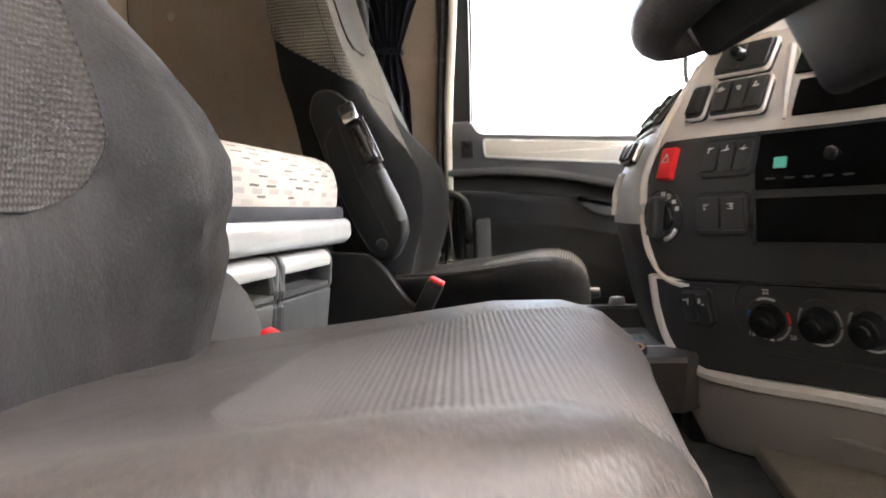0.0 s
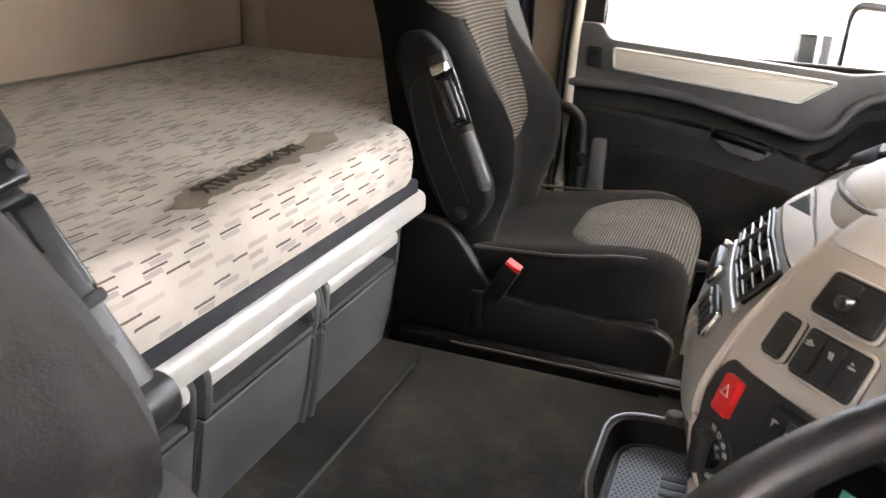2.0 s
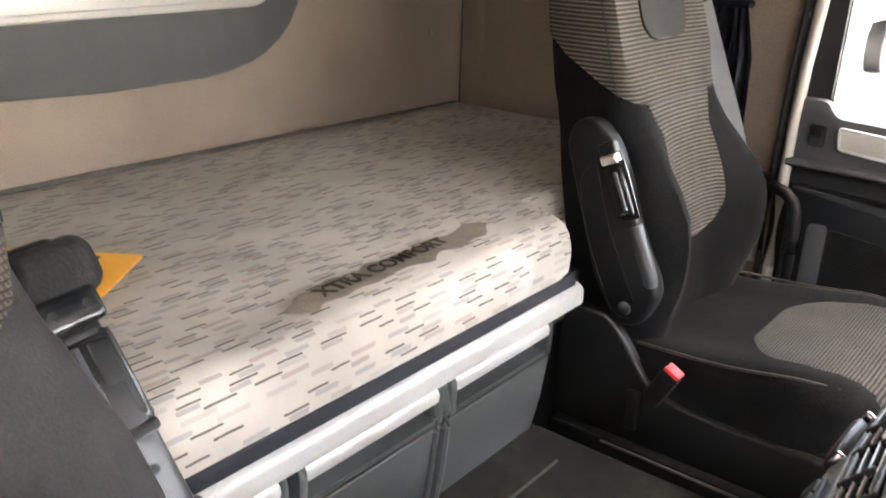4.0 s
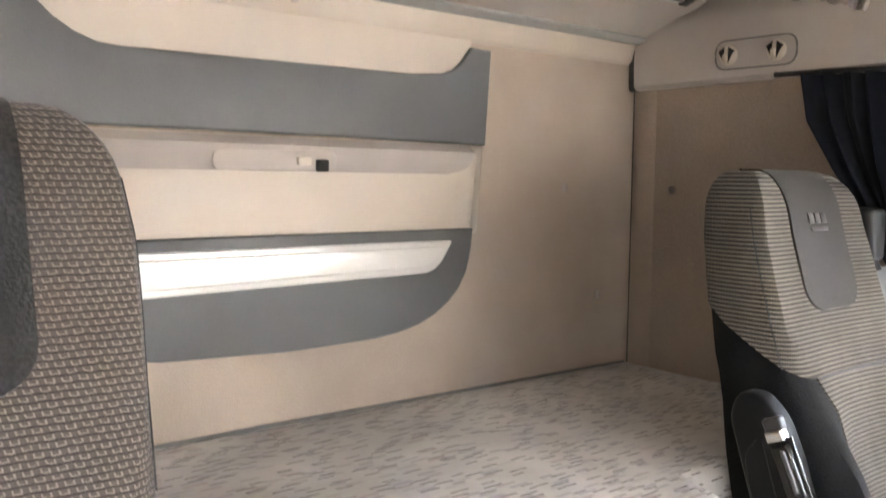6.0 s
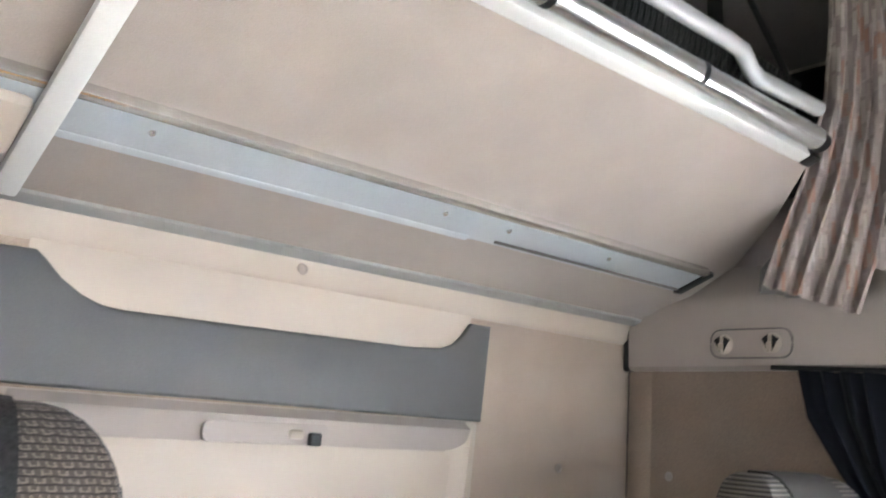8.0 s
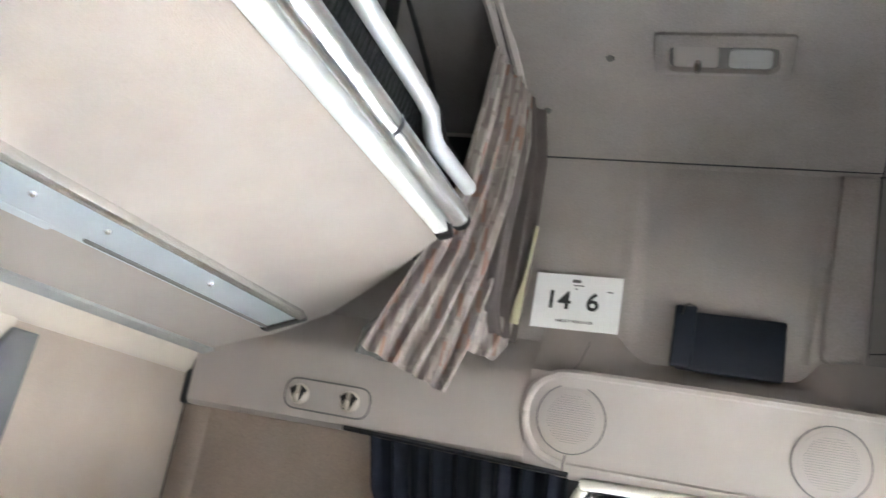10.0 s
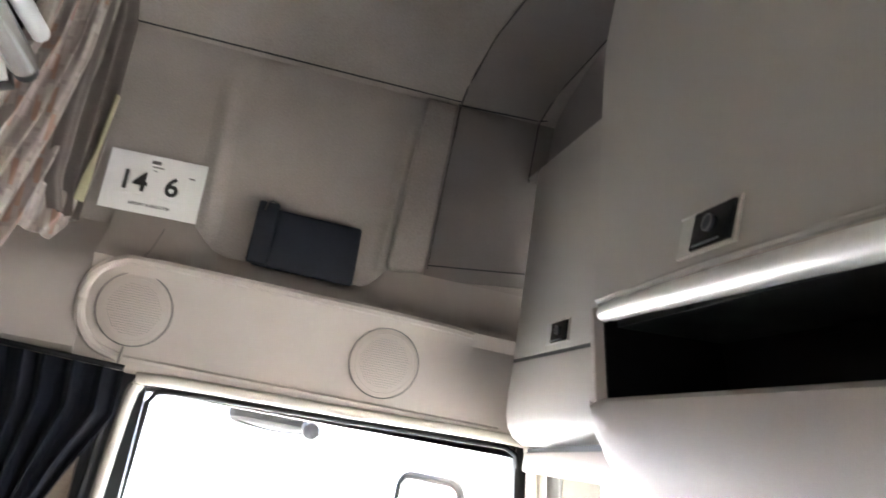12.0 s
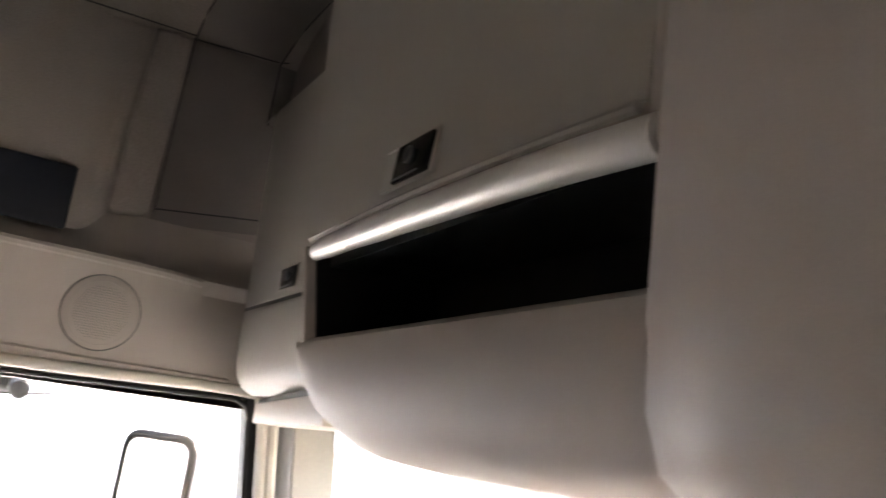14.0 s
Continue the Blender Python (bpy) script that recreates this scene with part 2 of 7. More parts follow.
M_BEIGE = mat("beige_headliner", (0.335, 0.293, 0.257), 0.92, var=0.10, scale=7, fine=420, bump=0.35, spec=0.15, sheen=0.15)
M_LINING = mat("grey_beige_felt", (0.305, 0.274, 0.25), 0.94, var=0.22, scale=5, fine=300, bump=0.40, spec=0.12, sheen=0.12)
M_LINING2 = mat("brown_grey_felt", (0.200, 0.181, 0.172), 0.94, var=0.16, scale=6, fine=460, bump=0.40, spec=0.12, sheen=0.1)
M_GREYTRIM2 = mat("dark_pocket_trim", (0.088, 0.090, 0.091), 0.58, var=0.16, scale=7, fine=500, bump=0.18)
M_FLAP = mat("grey_beige_plastic", (0.285, 0.266, 0.237), 0.5, var=0.06, scale=9, fine=800, bump=0.12, spec=0.4)
# Backrest suede made darker than the cushion's, for the shade it stands in.
M_SUEDED = mat("worn_suede_shaded", (0.0165, 0.0152, 0.0153), 0.60, var=0.32, scale=6, fine=320, bump=0.20, spec=0.30, sheen=0.12, crease=0.16, contrast=1.9)
M_KNEE = mat("warm_grey_knee_plastic", (0.235, 0.215, 0.20), 0.5, var=0.1, scale=10, fine=600, bump=0.12, spec=0.4)
M_TRAY = mat("brown_grey_tray", (0.060, 0.054, 0.051), 0.48, var=0.12, scale=12, fine=600, bump=0.14, spec=0.45)
M_DOORCAP = mat("grey_door_cap", (0.080, 0.080, 0.082), 0.40, var=0.12, scale=9, fine=520, bump=0.14, spec=0.5)
M_SPOKE = mat("brown_spoke_leather", (0.042, 0.036, 0.033), 0.40, var=0.2, scale=20, fine=420, bump=0.25, spec=0.5)
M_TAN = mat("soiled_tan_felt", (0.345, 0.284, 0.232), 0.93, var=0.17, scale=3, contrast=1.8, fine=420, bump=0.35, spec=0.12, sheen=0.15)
# Wall felt darkened by colour for the shade around the rear corner.
M_TANS = mat("shaded_tan_felt", (0.262, 0.210, 0.168), 0.93, var=0.17, scale=3, contrast=1.8, fine=420, bump=0.35, spec=0.12, sheen=0.12)
M_BEIGE_PL = mat("beige_plastic", (0.335, 0.298, 0.270), 0.55, var=0.06, scale=9, fine=700, bump=0.10, spec=0.4)
M_CREAM = mat("cream_moulding", (0.43, 0.374, 0.311), 0.55, var=0.05, scale=6, fine=600, bump=0.06)
M_GREYTRIM = mat("grey_trim_panel", (0.27, 0.27, 0.262), 0.55, var=0.10, scale=8, fine=500, bump=0.18)
M_SILVER = mat("silver_paint", (0.62, 0.605, 0.575), 0.46, 0.35, var=0.04, scale=10, fine=300, bump=0.02)
M_SILVER2 = mat("satin_dash_silver", (0.74, 0.69, 0.64), 0.42, 0.15, var=0.06, scale=12, fine=500, bump=0.06)
M_SILVER3 = mat("grey_satin_plastic", (0.40, 0.40, 0.39), 0.42, 0.15, var=0.06, scale=12, fine=500, bump=0.06)
M_ALU = mat("bare_aluminium", (0.43, 0.475, 0.50), 0.42, 0.25, var=0.05, scale=9, fine=200, bump=0.03)
M_TUBE = mat("polished_tube", (0.78, 0.79, 0.78), 0.22, 0.85, var=0.05, scale=9, fine=200, bump=0.02)
M_GUARD = mat("grey_guard_paint", (0.36, 0.37, 0.37), 0.42, 0.2, var=0.05, scale=9, fine=300, bump=0.03)
# Grey rear felt; its tone also carries the shade behind the curtain.
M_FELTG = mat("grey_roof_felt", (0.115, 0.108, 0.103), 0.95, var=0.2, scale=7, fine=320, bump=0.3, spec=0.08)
M_CURTL = mat("brown_curtain_lining", (0.135, 0.116, 0.108), 0.92, var=0.2, scale=14, fine=420, bump=0.25, spec=0.1)
M_BAND = mat("olive_curtain_band", (0.27, 0.245, 0.165), 0.9, var=0.12, fine=420, bump=0.2, spec=0.1)
M_BUNKSHADE = mat("bunk_shade_dark", (0.022, 0.022, 0.023), 0.95, var=0.3, scale=9, fine=300, bump=0.3, spec=0.05)
M_RAIL = mat("pale_grey_rail", (0.62, 0.63, 0.605), 0.38, 0.15, var=0.05, scale=9, fine=300, bump=0.03)
M_RAILG = mat("silver_grey_rail", (0.46, 0.47, 0.46), 0.34, 0.15, var=0.06, scale=9, fine=300, bump=0.03)
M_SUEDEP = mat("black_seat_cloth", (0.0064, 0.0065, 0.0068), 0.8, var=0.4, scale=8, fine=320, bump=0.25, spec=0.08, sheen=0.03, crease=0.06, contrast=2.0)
M_ARMP = mat("dark_armrest_plastic", (0.017, 0.0175, 0.0185), 0.32, var=0.15, scale=14, fine=400, bump=0.06, spec=0.5)
M_LOCKER = mat("blue_grey_plastic", (0.062, 0.069, 0.073), 0.46, var=0.10, scale=9, fine=500, bump=0.12)
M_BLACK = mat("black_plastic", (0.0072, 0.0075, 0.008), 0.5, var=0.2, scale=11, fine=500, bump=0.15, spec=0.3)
M_SLOT = mat("dull_black_recess", (0.005, 0.005, 0.0052), 0.6, var=0.2, scale=11, fine=500, bump=0.1, spec=0.03)
M_BLACKD = mat("black_dash_plastic", (0.033, 0.0338, 0.035), 0.46, var=0.15, scale=11, fine=600, bump=0.12, spec=0.4)
M_BLACKG = mat("gloss_black", (0.012, 0.013, 0.015), 0.18, var=0.1, scale=11, fine=300, bump=0.0)
M_DGREY = mat("dark_grey_plastic", (0.0185, 0.0198, 0.0215), 0.52, var=0.15, scale=10, fine=500, bump=0.15, spec=0.3)
M_MGREY = mat("mid_grey_plastic", (0.11, 0.105, 0.10), 0.6, var=0.1, scale=10, fine=500, bump=0.12)
M_SUEDE = mat("charcoal_suede", (0.014, 0.0137, 0.014), 0.66, var=0.45, scale=8, fine=260, bump=0.28, spec=0.22, sheen=0.06, crease=0.08, contrast=2.2)
# Worn, shinier cushion suede; its lighter tone also paints the light on it.
M_SUEDE2 = mat("worn_suede_lit_tone", (0.038, 0.0315, 0.027), 0.50, var=0.35, scale=10, fine=300, bump=0.25, spec=0.45, sheen=0.05, crease=0.12)
M_PATCH = mat("worn_brown_patch", (0.027, 0.0242, 0.021), 0.62, var=0.4, scale=9, fine=320, bump=0.2, spec=0.2, sheen=0.05, contrast=1.8)
M_KNIT = knit("ribbed_seat_cloth", (0.034, 0.031, 0.027), (0.150, 0.137, 0.115), 0.0056, 0.0076, ((1, 1.0), (0, 1.0)), ((2, 1.0),), 0.76, 0.0)
M_KNITH = stitch_cloth("brown_headrest_cloth", (0.054, 0.045, 0.039), (0.023, 0.019, 0.017), (0.150, 0.127, 0.108), 0.0064)
M_KNITB = knit("worn_back_cloth", (0.049, 0.045, 0.042), (0.074, 0.068, 0.064), 0.0050, 0.0058, ((1, 1.0),), ((2, 1.0),), 0.55)
M_KNITC = knit("ribbed_cushion_cloth", (0.010, 0.0098, 0.0092), (0.140, 0.134, 0.123), 0.0055, 0.0060, ((1, 1.0),), ((0, 1.0),), 0.75, 0.0)
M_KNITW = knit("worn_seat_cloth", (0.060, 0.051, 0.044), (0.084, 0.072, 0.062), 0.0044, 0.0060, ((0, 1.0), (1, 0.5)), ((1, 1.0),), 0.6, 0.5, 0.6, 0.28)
M_KNITD = knit("ribbed_door_cloth", (0.006, 0.006, 0.006), (0.035, 0.033, 0.030), 0.0052, 0.0052, ((0, 1.0),), ((2, 1.0),))
M_MATT = bar_cloth("mattress_cover", (0.50, 0.470, 0.425), [(0.31, 0.293, 0.278), (0.38, 0.350, 0.322), (0.33, 0.320, 0.315), (0.37, 0.315, 0.286), (0.41, 0.385, 0.352)],
                   0.068, 0.0150, 0.62, ((1, 1.0),), ((0, 1.0), (2, -1.0)), lines=[(0.042, 0.034, 0.031), (0.075, 0.050, 0.043)], hi=0.50, share=0.56, vary=0.26)
M_CURT = bar_cloth("patterned_curtain_cloth", (0.27, 0.232, 0.212), [(0.37, 0.32, 0.29), (0.21, 0.18, 0.172), (0.40, 0.36, 0.32), (0.28, 0.17, 0.13), (0.30, 0.26, 0.238), (0.24, 0.205, 0.195)],
                   0.062, 0.0100, 0.95, ((2, 1.0),), ((0, 1.0), (1, 0.6)), hi=0.90)
M_NAVY = mat("navy_binding", (0.012, 0.014, 0.022), 0.8, var=0.15, bump=0.2)
M_BLUECURT = mat("blue_black_curtain", (0.0075, 0.009, 0.0145), 0.9, var=0.25, scale=20, fine=400, bump=0.2, spec=0.1, sheen=0.04)
M_CARPET = mat("grey_cab_carpet", (0.0130, 0.0122, 0.0099), 0.97, var=0.5, scale=9, fine=420, bump=0.8, spec=0.05, sheen=0.1, contrast=4.5)


def smudge(m, scale, low, high, a=0.40, b=0.62):
    """Lays broad dusty and dark marks over a material."""
    nt = m.node_tree
    base = nt.nodes["Principled BSDF"].inputs["Base Color"]
    src = base.links[0].from_socket
    tc = nt.nodes.new("ShaderNodeTexCoord")
    n = nt.nodes.new("ShaderNodeTexNoise")
    n.inputs["Scale"].default_value, n.inputs["Detail"].default_value, n.inputs["Distortion"].default_value = scale, 5, 0.6
    nt.links.new(tc.outputs["Object"], n.inputs["Vector"])
    mr = nt.nodes.new("ShaderNodeMapRange")
    mr.inputs["From Min"].default_value, mr.inputs["From Max"].default_value = a, b
    mr.inputs["To Min"].default_value, mr.inputs["To Max"].default_value = low, high
    nt.links.new(n.outputs[0], mr.inputs[0])
    mul = nt.nodes.new("ShaderNodeVectorMath")
    mul.operation = 'SCALE'
    nt.links.new(src, mul.inputs[0])
    nt.links.new(mr.outputs[0], mul.inputs["Scale"])
    nt.links.new(mul.outputs[0], base)


smudge(M_CARPET, 5.5, 0.4, 1.7)
smudge(M_CARPET, 45.0, 0.72, 1.35)
smudge(M_MATT, 3.2, 0.80, 1.03)
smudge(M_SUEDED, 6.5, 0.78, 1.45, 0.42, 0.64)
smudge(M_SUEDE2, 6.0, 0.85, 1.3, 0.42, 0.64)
smudge(M_SUEDE, 7.0, 0.8, 1.4, 0.42, 0.64)
M_MATBEIGE = mat("beige_footwell_carpet", (0.26, 0.225, 0.175), 0.97, var=0.25, scale=12, fine=500, bump=0.9, spec=0.1)
M_STAIN = mat("brown_label_print", (0.225, 0.195, 0.158), 0.9, var=0.35, scale=24, fine=300, bump=0.2)
M_FADED = mat("faded_print", (0.045, 0.038, 0.032), 0.9, var=0.3, scale=60, bump=0.1)
M_INK = mat("black_ink", (0.02, 0.02, 0.02), 0.7, var=0.1, bump=0.0)
M_WHITE = mat("white_card", (0.80, 0.80, 0.78), 0.6, var=0.03, bump=0.02)
M_MARK = mat("white_print", (0.58, 0.58, 0.56), 0.6, var=0.05, bump=0.0)
M_ORANGE = mat("yellow_plate", (0.80, 0.36, 0.03), 0.4, var=0.06, scale=20, bump=0.02)
M_RED = mat("red_plastic", (0.75, 0.02, 0.025), 0.35, var=0.06, bump=0.02)
M_REDLENS = mat("red_lens", (0.55, 0.03, 0.02), 0.25, var=0.08, bump=0.02, coat=0.5)
M_CLEAR = mat("frosted_lens", (0.44, 0.43, 0.42), 0.3, var=0.08, fine=60, bump=0.2)
M_BLUE = mat("blue_print", (0.03, 0.12, 0.5), 0.5, var=0.05, bump=0.0)
M_GREEN = mat("green_lamp", (0.12, 0.62, 0.50), 0.4, var=0.05, bump=0.0)
M_BLUEGREY = mat("blue_grey_paint", (0.10, 0.16, 0.22), 0.35, var=0.1, bump=0.02)
M_BELT = mat("belt_webbing", (0.125, 0.132, 0.135), 0.6, var=0.1, fine=600, bump=0.3, stretch=(1, 1, 8))
M_FOLDER = mat("navy_folder", (0.010, 0.014, 0.024), 0.6, var=0.2, scale=20, bump=0.1)
M_NET = mat("black_net", (0.012, 0.013, 0.013), 0.9, var=0.5, scale=60, fine=300, bump=0.5)
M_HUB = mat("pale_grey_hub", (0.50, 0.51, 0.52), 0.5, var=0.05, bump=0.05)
M_LEATHER = mat("steering_leather", (0.020, 0.019, 0.019), 0.36, var=0.25, scale=18, fine=500, bump=0.2, spec=0.55)
M_CHROME = mat("chrome", (0.80, 0.80, 0.80), 0.12, 1.0, var=0.03, bump=0.0)
M_DASHTOP = mat("pale_dash_top", (0.74, 0.735, 0.72), 0.5, var=0.06, scale=10, fine=600, bump=0.1)
M_RUBBER = mat("grey_rubber_mat", (0.21, 0.235, 0.26), 0.45, var=0.1, fine=400, bump=0.3)
M_MIRROR = mat("mirror_glass", (0.92, 0.93, 0.94), 0.02, 1.0, var=0.0, bump=0.0)
M_GLASS = glass("window_glass")
M_GROUND = mat("concrete_yard", (0.50, 0.49, 0.47), 0.9, var=0.2, scale=0.4, fine=20, bump=0.3)
M_CLAD = mat("pale_cladding", (0.62, 0.63, 0.64), 0.6, var=0.08, scale=0.6, fine=9, bump=0.1)
M_BRICK = mat("red_brick_far", (0.42, 0.17, 0.10), 0.85, var=0.2, scale=2.0, fine=14, bump=0.2)
M_ROOF = mat("grey_roof", (0.25, 0.26, 0.27), 0.7, var=0.1, scale=1.0, fine=9, bump=0.1)
M_PAINTW = mat("white_vehicle_paint", (0.74, 0.75, 0.76), 0.3, var=0.03, bump=0.0, coat=0.4)
M_SEAL = mat("cream_door_seal", (0.55, 0.52, 0.45), 0.55, var=0.06, bump=0.08)

# ------------------------------------------------------------------ building helpers


def step(pts, z):
    """Reads a line of (place, value) pairs at z."""
    for (za, ia), (zb, ib) in zip(pts, pts[1:]):
        if z <= zb:
            return ia + (ib - ia) * max(z - za, 0) / (zb - za)
    return pts[-1][1]


def thing(name, label, category, place=(0, 0, 0), group="", kind=""):
    ob = new(name)
    ob.location = U * Vector(place)
    return tagged(ob, label, category, group, kind)


def finish(bm, smooth=True):
    bmesh.ops.recalc_face_normals(bm, faces=bm.faces)
    for f in bm.faces:
        f.smooth = smooth
    if smooth:
        for e in bm.edges:
            if len(e.link_faces) == 2 and e.calc_face_angle(0) > radians(38):
                e.smooth = False


def part(name, bm, material, parent=None, label="", smooth=True):
    finish(bm, smooth)
    moved(bm, Matrix.Scale(U, 4))
    me = bpy.data.meshes.new(name)
    bm.to_mesh(me)
    bm.free()
    me.materials.append(material)
    ob = new(name, me)
    if parent is not None:
        ob.parent = parent
        top = parent
        off = Vector((0, 0, 0))
        while top is not None:
            off += top.location
            top = top.parent
        ob.location = -off
    if label:
        ob["label"] = label
    return ob


def structure(name, bm, material, label, category, smooth=True):
    return tagged(part(name, bm, material, None, "", smooth), label, category, kind="structure")


def box(x0, x1, y0, y1, z0, z1, bevel=0.004, seg=2, bm=None):
    own = bmesh.new()
    bmesh.ops.create_cube(own, size=1)
    for v in own.verts:
        v.co = Vector(((x0 + x1) / 2 + v.co.x * (x1 - x0), (y0 + y1) / 2 + v.co.y * (y1 - y0), (z0 + z1) / 2 + v.co.z * (z1 - z0)))
    if bevel > 0:
        bevel = min(bevel, 0.45 * min(abs(x1 - x0), abs(y1 - y0), abs(z1 - z0)))
        bmesh.ops.bevel(own, geom=own.edges[:], offset=bevel, segments=seg, affect='EDGES', profile=0.5)
    return merge(bm, own)


def merge(bm, own):
    if bm is None:
        return own
    me = bpy.data.meshes.new("join")
    own.to_mesh(me)
    own.free()
    bm.from_mesh(me)
    bpy.data.meshes.remove(me)
    return bm


def moved(bm, m):
    bmesh.ops.transform(bm, matrix=m, verts=bm.verts)
    return bm


def grid(rows, close_u=False, close_v=False, caps=False):
    """A skin over rows of points."""
    bm = bmesh.new()
    vs = [[bm.verts.new(p) for p in row] for row in rows]
    nr, nc = len(vs), len(vs[0])
    for i in range(nr - (0 if close_u else 1)):
        for j in range(nc - (0 if close_v else 1)):
            a, b, c, d = vs[i][j], vs[i][(j + 1) % nc], vs[(i + 1) % nr][(j + 1) % nc], vs[(i + 1) % nr][j]
            if len({a, b, c, d}) == 4:
                bm.faces.new((a, b, c, d))
    if caps:
        bm.faces.new(vs[0])
        bm.faces.new(list(reversed(vs[-1])))
    return bm


INSIDE = Vector((0.35, 1.24, 1.25))


def slab(rows, depth):
    """A skin given thickness away from the middle of the cab."""
    bm = grid(rows)
    bmesh.ops.recalc_face_normals(bm, faces=bm.faces)
    bm.normal_update()
    turned = sum((INSIDE - f.calc_center_median()).dot(f.normal) * f.calc_area() for f in bm.faces)
    sign = -depth if turned > 0 else depth
    far = {v: bm.verts.new(v.co + sign * v.normal) for v in list(bm.verts)}
    rim = [e for e in bm.edges if len(e.link_faces) == 1]
    for f in list(bm.faces):
        bm.faces.new([far[v] for v in reversed(f.verts)])
    for e in rim:
        a, c = e.verts
        bm.faces.new((a, c, far[c], far[a]))
    return bm


def prism(pts, axis, a, b, bevel=0.0, seg=2):
    """A flat outline (two coordinates a point) drawn out along an axis from a to b."""
    def co(p, w):
        if axis == 'x':
            return (w, p[0], p[1])
        if axis == 'y':
            return (p[0], w, p[1])
        return (p[0], p[1], w)
    bm = bmesh.new()
    lo = [bm.verts.new(co(p, a)) for p in pts]
    hi = [bm.verts.new(co(p, b)) for p in pts]
    n = len(pts)
    caps = [bm.faces.new(lo), bm.faces.new(list(reversed(hi)))]
    for i in range(n):
        bm.faces.new((lo[i], hi[i], hi[(i + 1) % n], lo[(i + 1) % n]))
    if bevel > 0:
        es = [e for f in caps for e in f.edges]
        bmesh.ops.recalc_face_normals(bm, faces=bm.faces)
        bmesh.ops.bevel(bm, geom=es, offset=bevel, segments=seg, affect='EDGES', profile=0.5)
    return bm


def rounded(pts, r, n=5):
    """Round the corners of a closed outline. r may be a list, one radius a corner."""
    out = []
    k = len(pts)
    for i in range(k):
        p, a, b = Vector(pts[i]), Vector(pts[i - 1]), Vector(pts[(i + 1) % k])
        ri = r[i] if isinstance(r, (list, tuple)) else r
        if ri <= 0:
            out.append(tuple(p))
            continue
        ri = min(ri, 0.45 * (a - p).length, 0.45 * (b - p).length)
        s, e = p + (a - p).normalized() * ri, p + (b - p).normalized() * ri
        for j in range(n + 1):
            t = j / n
            out.append(tuple((1 - t) ** 2 * s + 2 * t * (1 - t) * p + t * t * e))
    return out


def smooth_path(pts, n=6):
    """Catmull-Rom through the points."""
    P = [Vector(p) for p in pts]
    P = [2 * P[0] - P[1]] + P + [2 * P[-1] - P[-2]]
    out = []
    for i in range(1, len(P) - 2):
        for j in range(n):
            t = j / n
            a, b, c, d = P[i - 1], P[i], P[i + 1], P[i + 2]
            out.append(0.5 * (2 * b + (c - a) * t + (2 * a - 5 * b + 4 * c - d) * t * t + (3 * b - 3 * c + d - a) * t ** 3))
    out.append(P[-2])
    return out


def tube(pts, r, sides=10, close=False, caps=True, flat=1.0, smooth=0):
    """A round bar along points; r may be a list."""
    P = smooth_path(pts, smooth) if smooth else [Vector(p) for p in pts]
    n = len(P)
    rows = []
    up = Vector((0, 0, 1))
    for i in range(n):
        a, b = P[i - 1] if (i or close) else P[0], P[(i + 1) % n] if (i < n - 1 or close) else P[-1]
        d = (b - a).normalized()
        s = d.cross(up)
        if s.length < 1e-3:
            s = d.cross(Vector((1, 0, 0)))
        s.normalize()
        w = s.cross(d)
        ri = r[min(i * len(r) // n, len(r) - 1)] if isinstance(r, (list, tuple)) else r
        rows.append([P[i] + ri * (math.cos(q) * s + flat * math.sin(q) * w) for q in (2 * math.pi * k / sides for k in range(sides))])
    return grid(rows, close_u=close, close_v=True, caps=caps and not close)


def disc(centre, normal, r, depth, sides=28, r2=None, bevel=0.0):
    """A round puck standing on a surface."""
    bm = bmesh.new()
    bmesh.ops.create_cone(bm, cap_ends=True, segments=sides, radius1=r, radius2=r if r2 is None else r2, depth=depth)
    if bevel:
        top = [e for e in bm.edges if all(v.co.z > 0 for v in e.verts)]
        bmesh.ops.bevel(bm, geom=top, offset=bevel, segments=2, affect='EDGES', profile=0.5)
    q = Vector(normal).normalized().to_track_quat('Z', 'Y').to_matrix().to_4x4()
    return moved(bm, Matrix.Translation(Vector(centre) + Vector(normal).normalized() * depth / 2) @ q)


def ring(centre, normal, r, thick, sides=40, tsides=8, arc=(0, 360)):
    q = Vector(normal).normalized().to_track_quat('Z', 'Y').to_matrix()
    c = Vector(centre)
    full = arc[1] - arc[0] >= 359.9
    n = sides if full else sides + 1
    pts = [c + q @ Vector((r * math.cos(radians(arc[0] + (arc[1] - arc[0]) * k / sides)), r * math.sin(radians(arc[0] + (arc[1] - arc[0]) * k / sides)), 0)) for k in range(n)]
    rows = []
    nz = q @ Vector((0, 0, 1))
    for p in pts:
        o = (p - c).normalized()
        rows.append([p + thick * (math.cos(a) * o + math.sin(a) * nz) for a in (2 * math.pi * k / tsides for k in range(tsides))])
    return grid(rows, close_u=full, close_v=True, caps=not full)


def frame_at(centre, normal, up=(0, 0, 1)):
    """A pose whose z points along normal and whose y is as near to up as can be."""
    z = Vector(normal).normalized()
    x = Vector(up).cross(z).normalized()
    y = z.cross(x)
    m = Matrix((x, y, z)).transposed().to_4x4()
    m.translation = Vector(centre)
    return m


def tile(m, w, h, d, bevel=0.003, sink=0.0, seg=2):
    """A block w wide, h high, d deep, standing on the pose's plane."""
    return moved(box(-w / 2, w / 2, -h / 2, h / 2, -sink, d, bevel, seg), m)


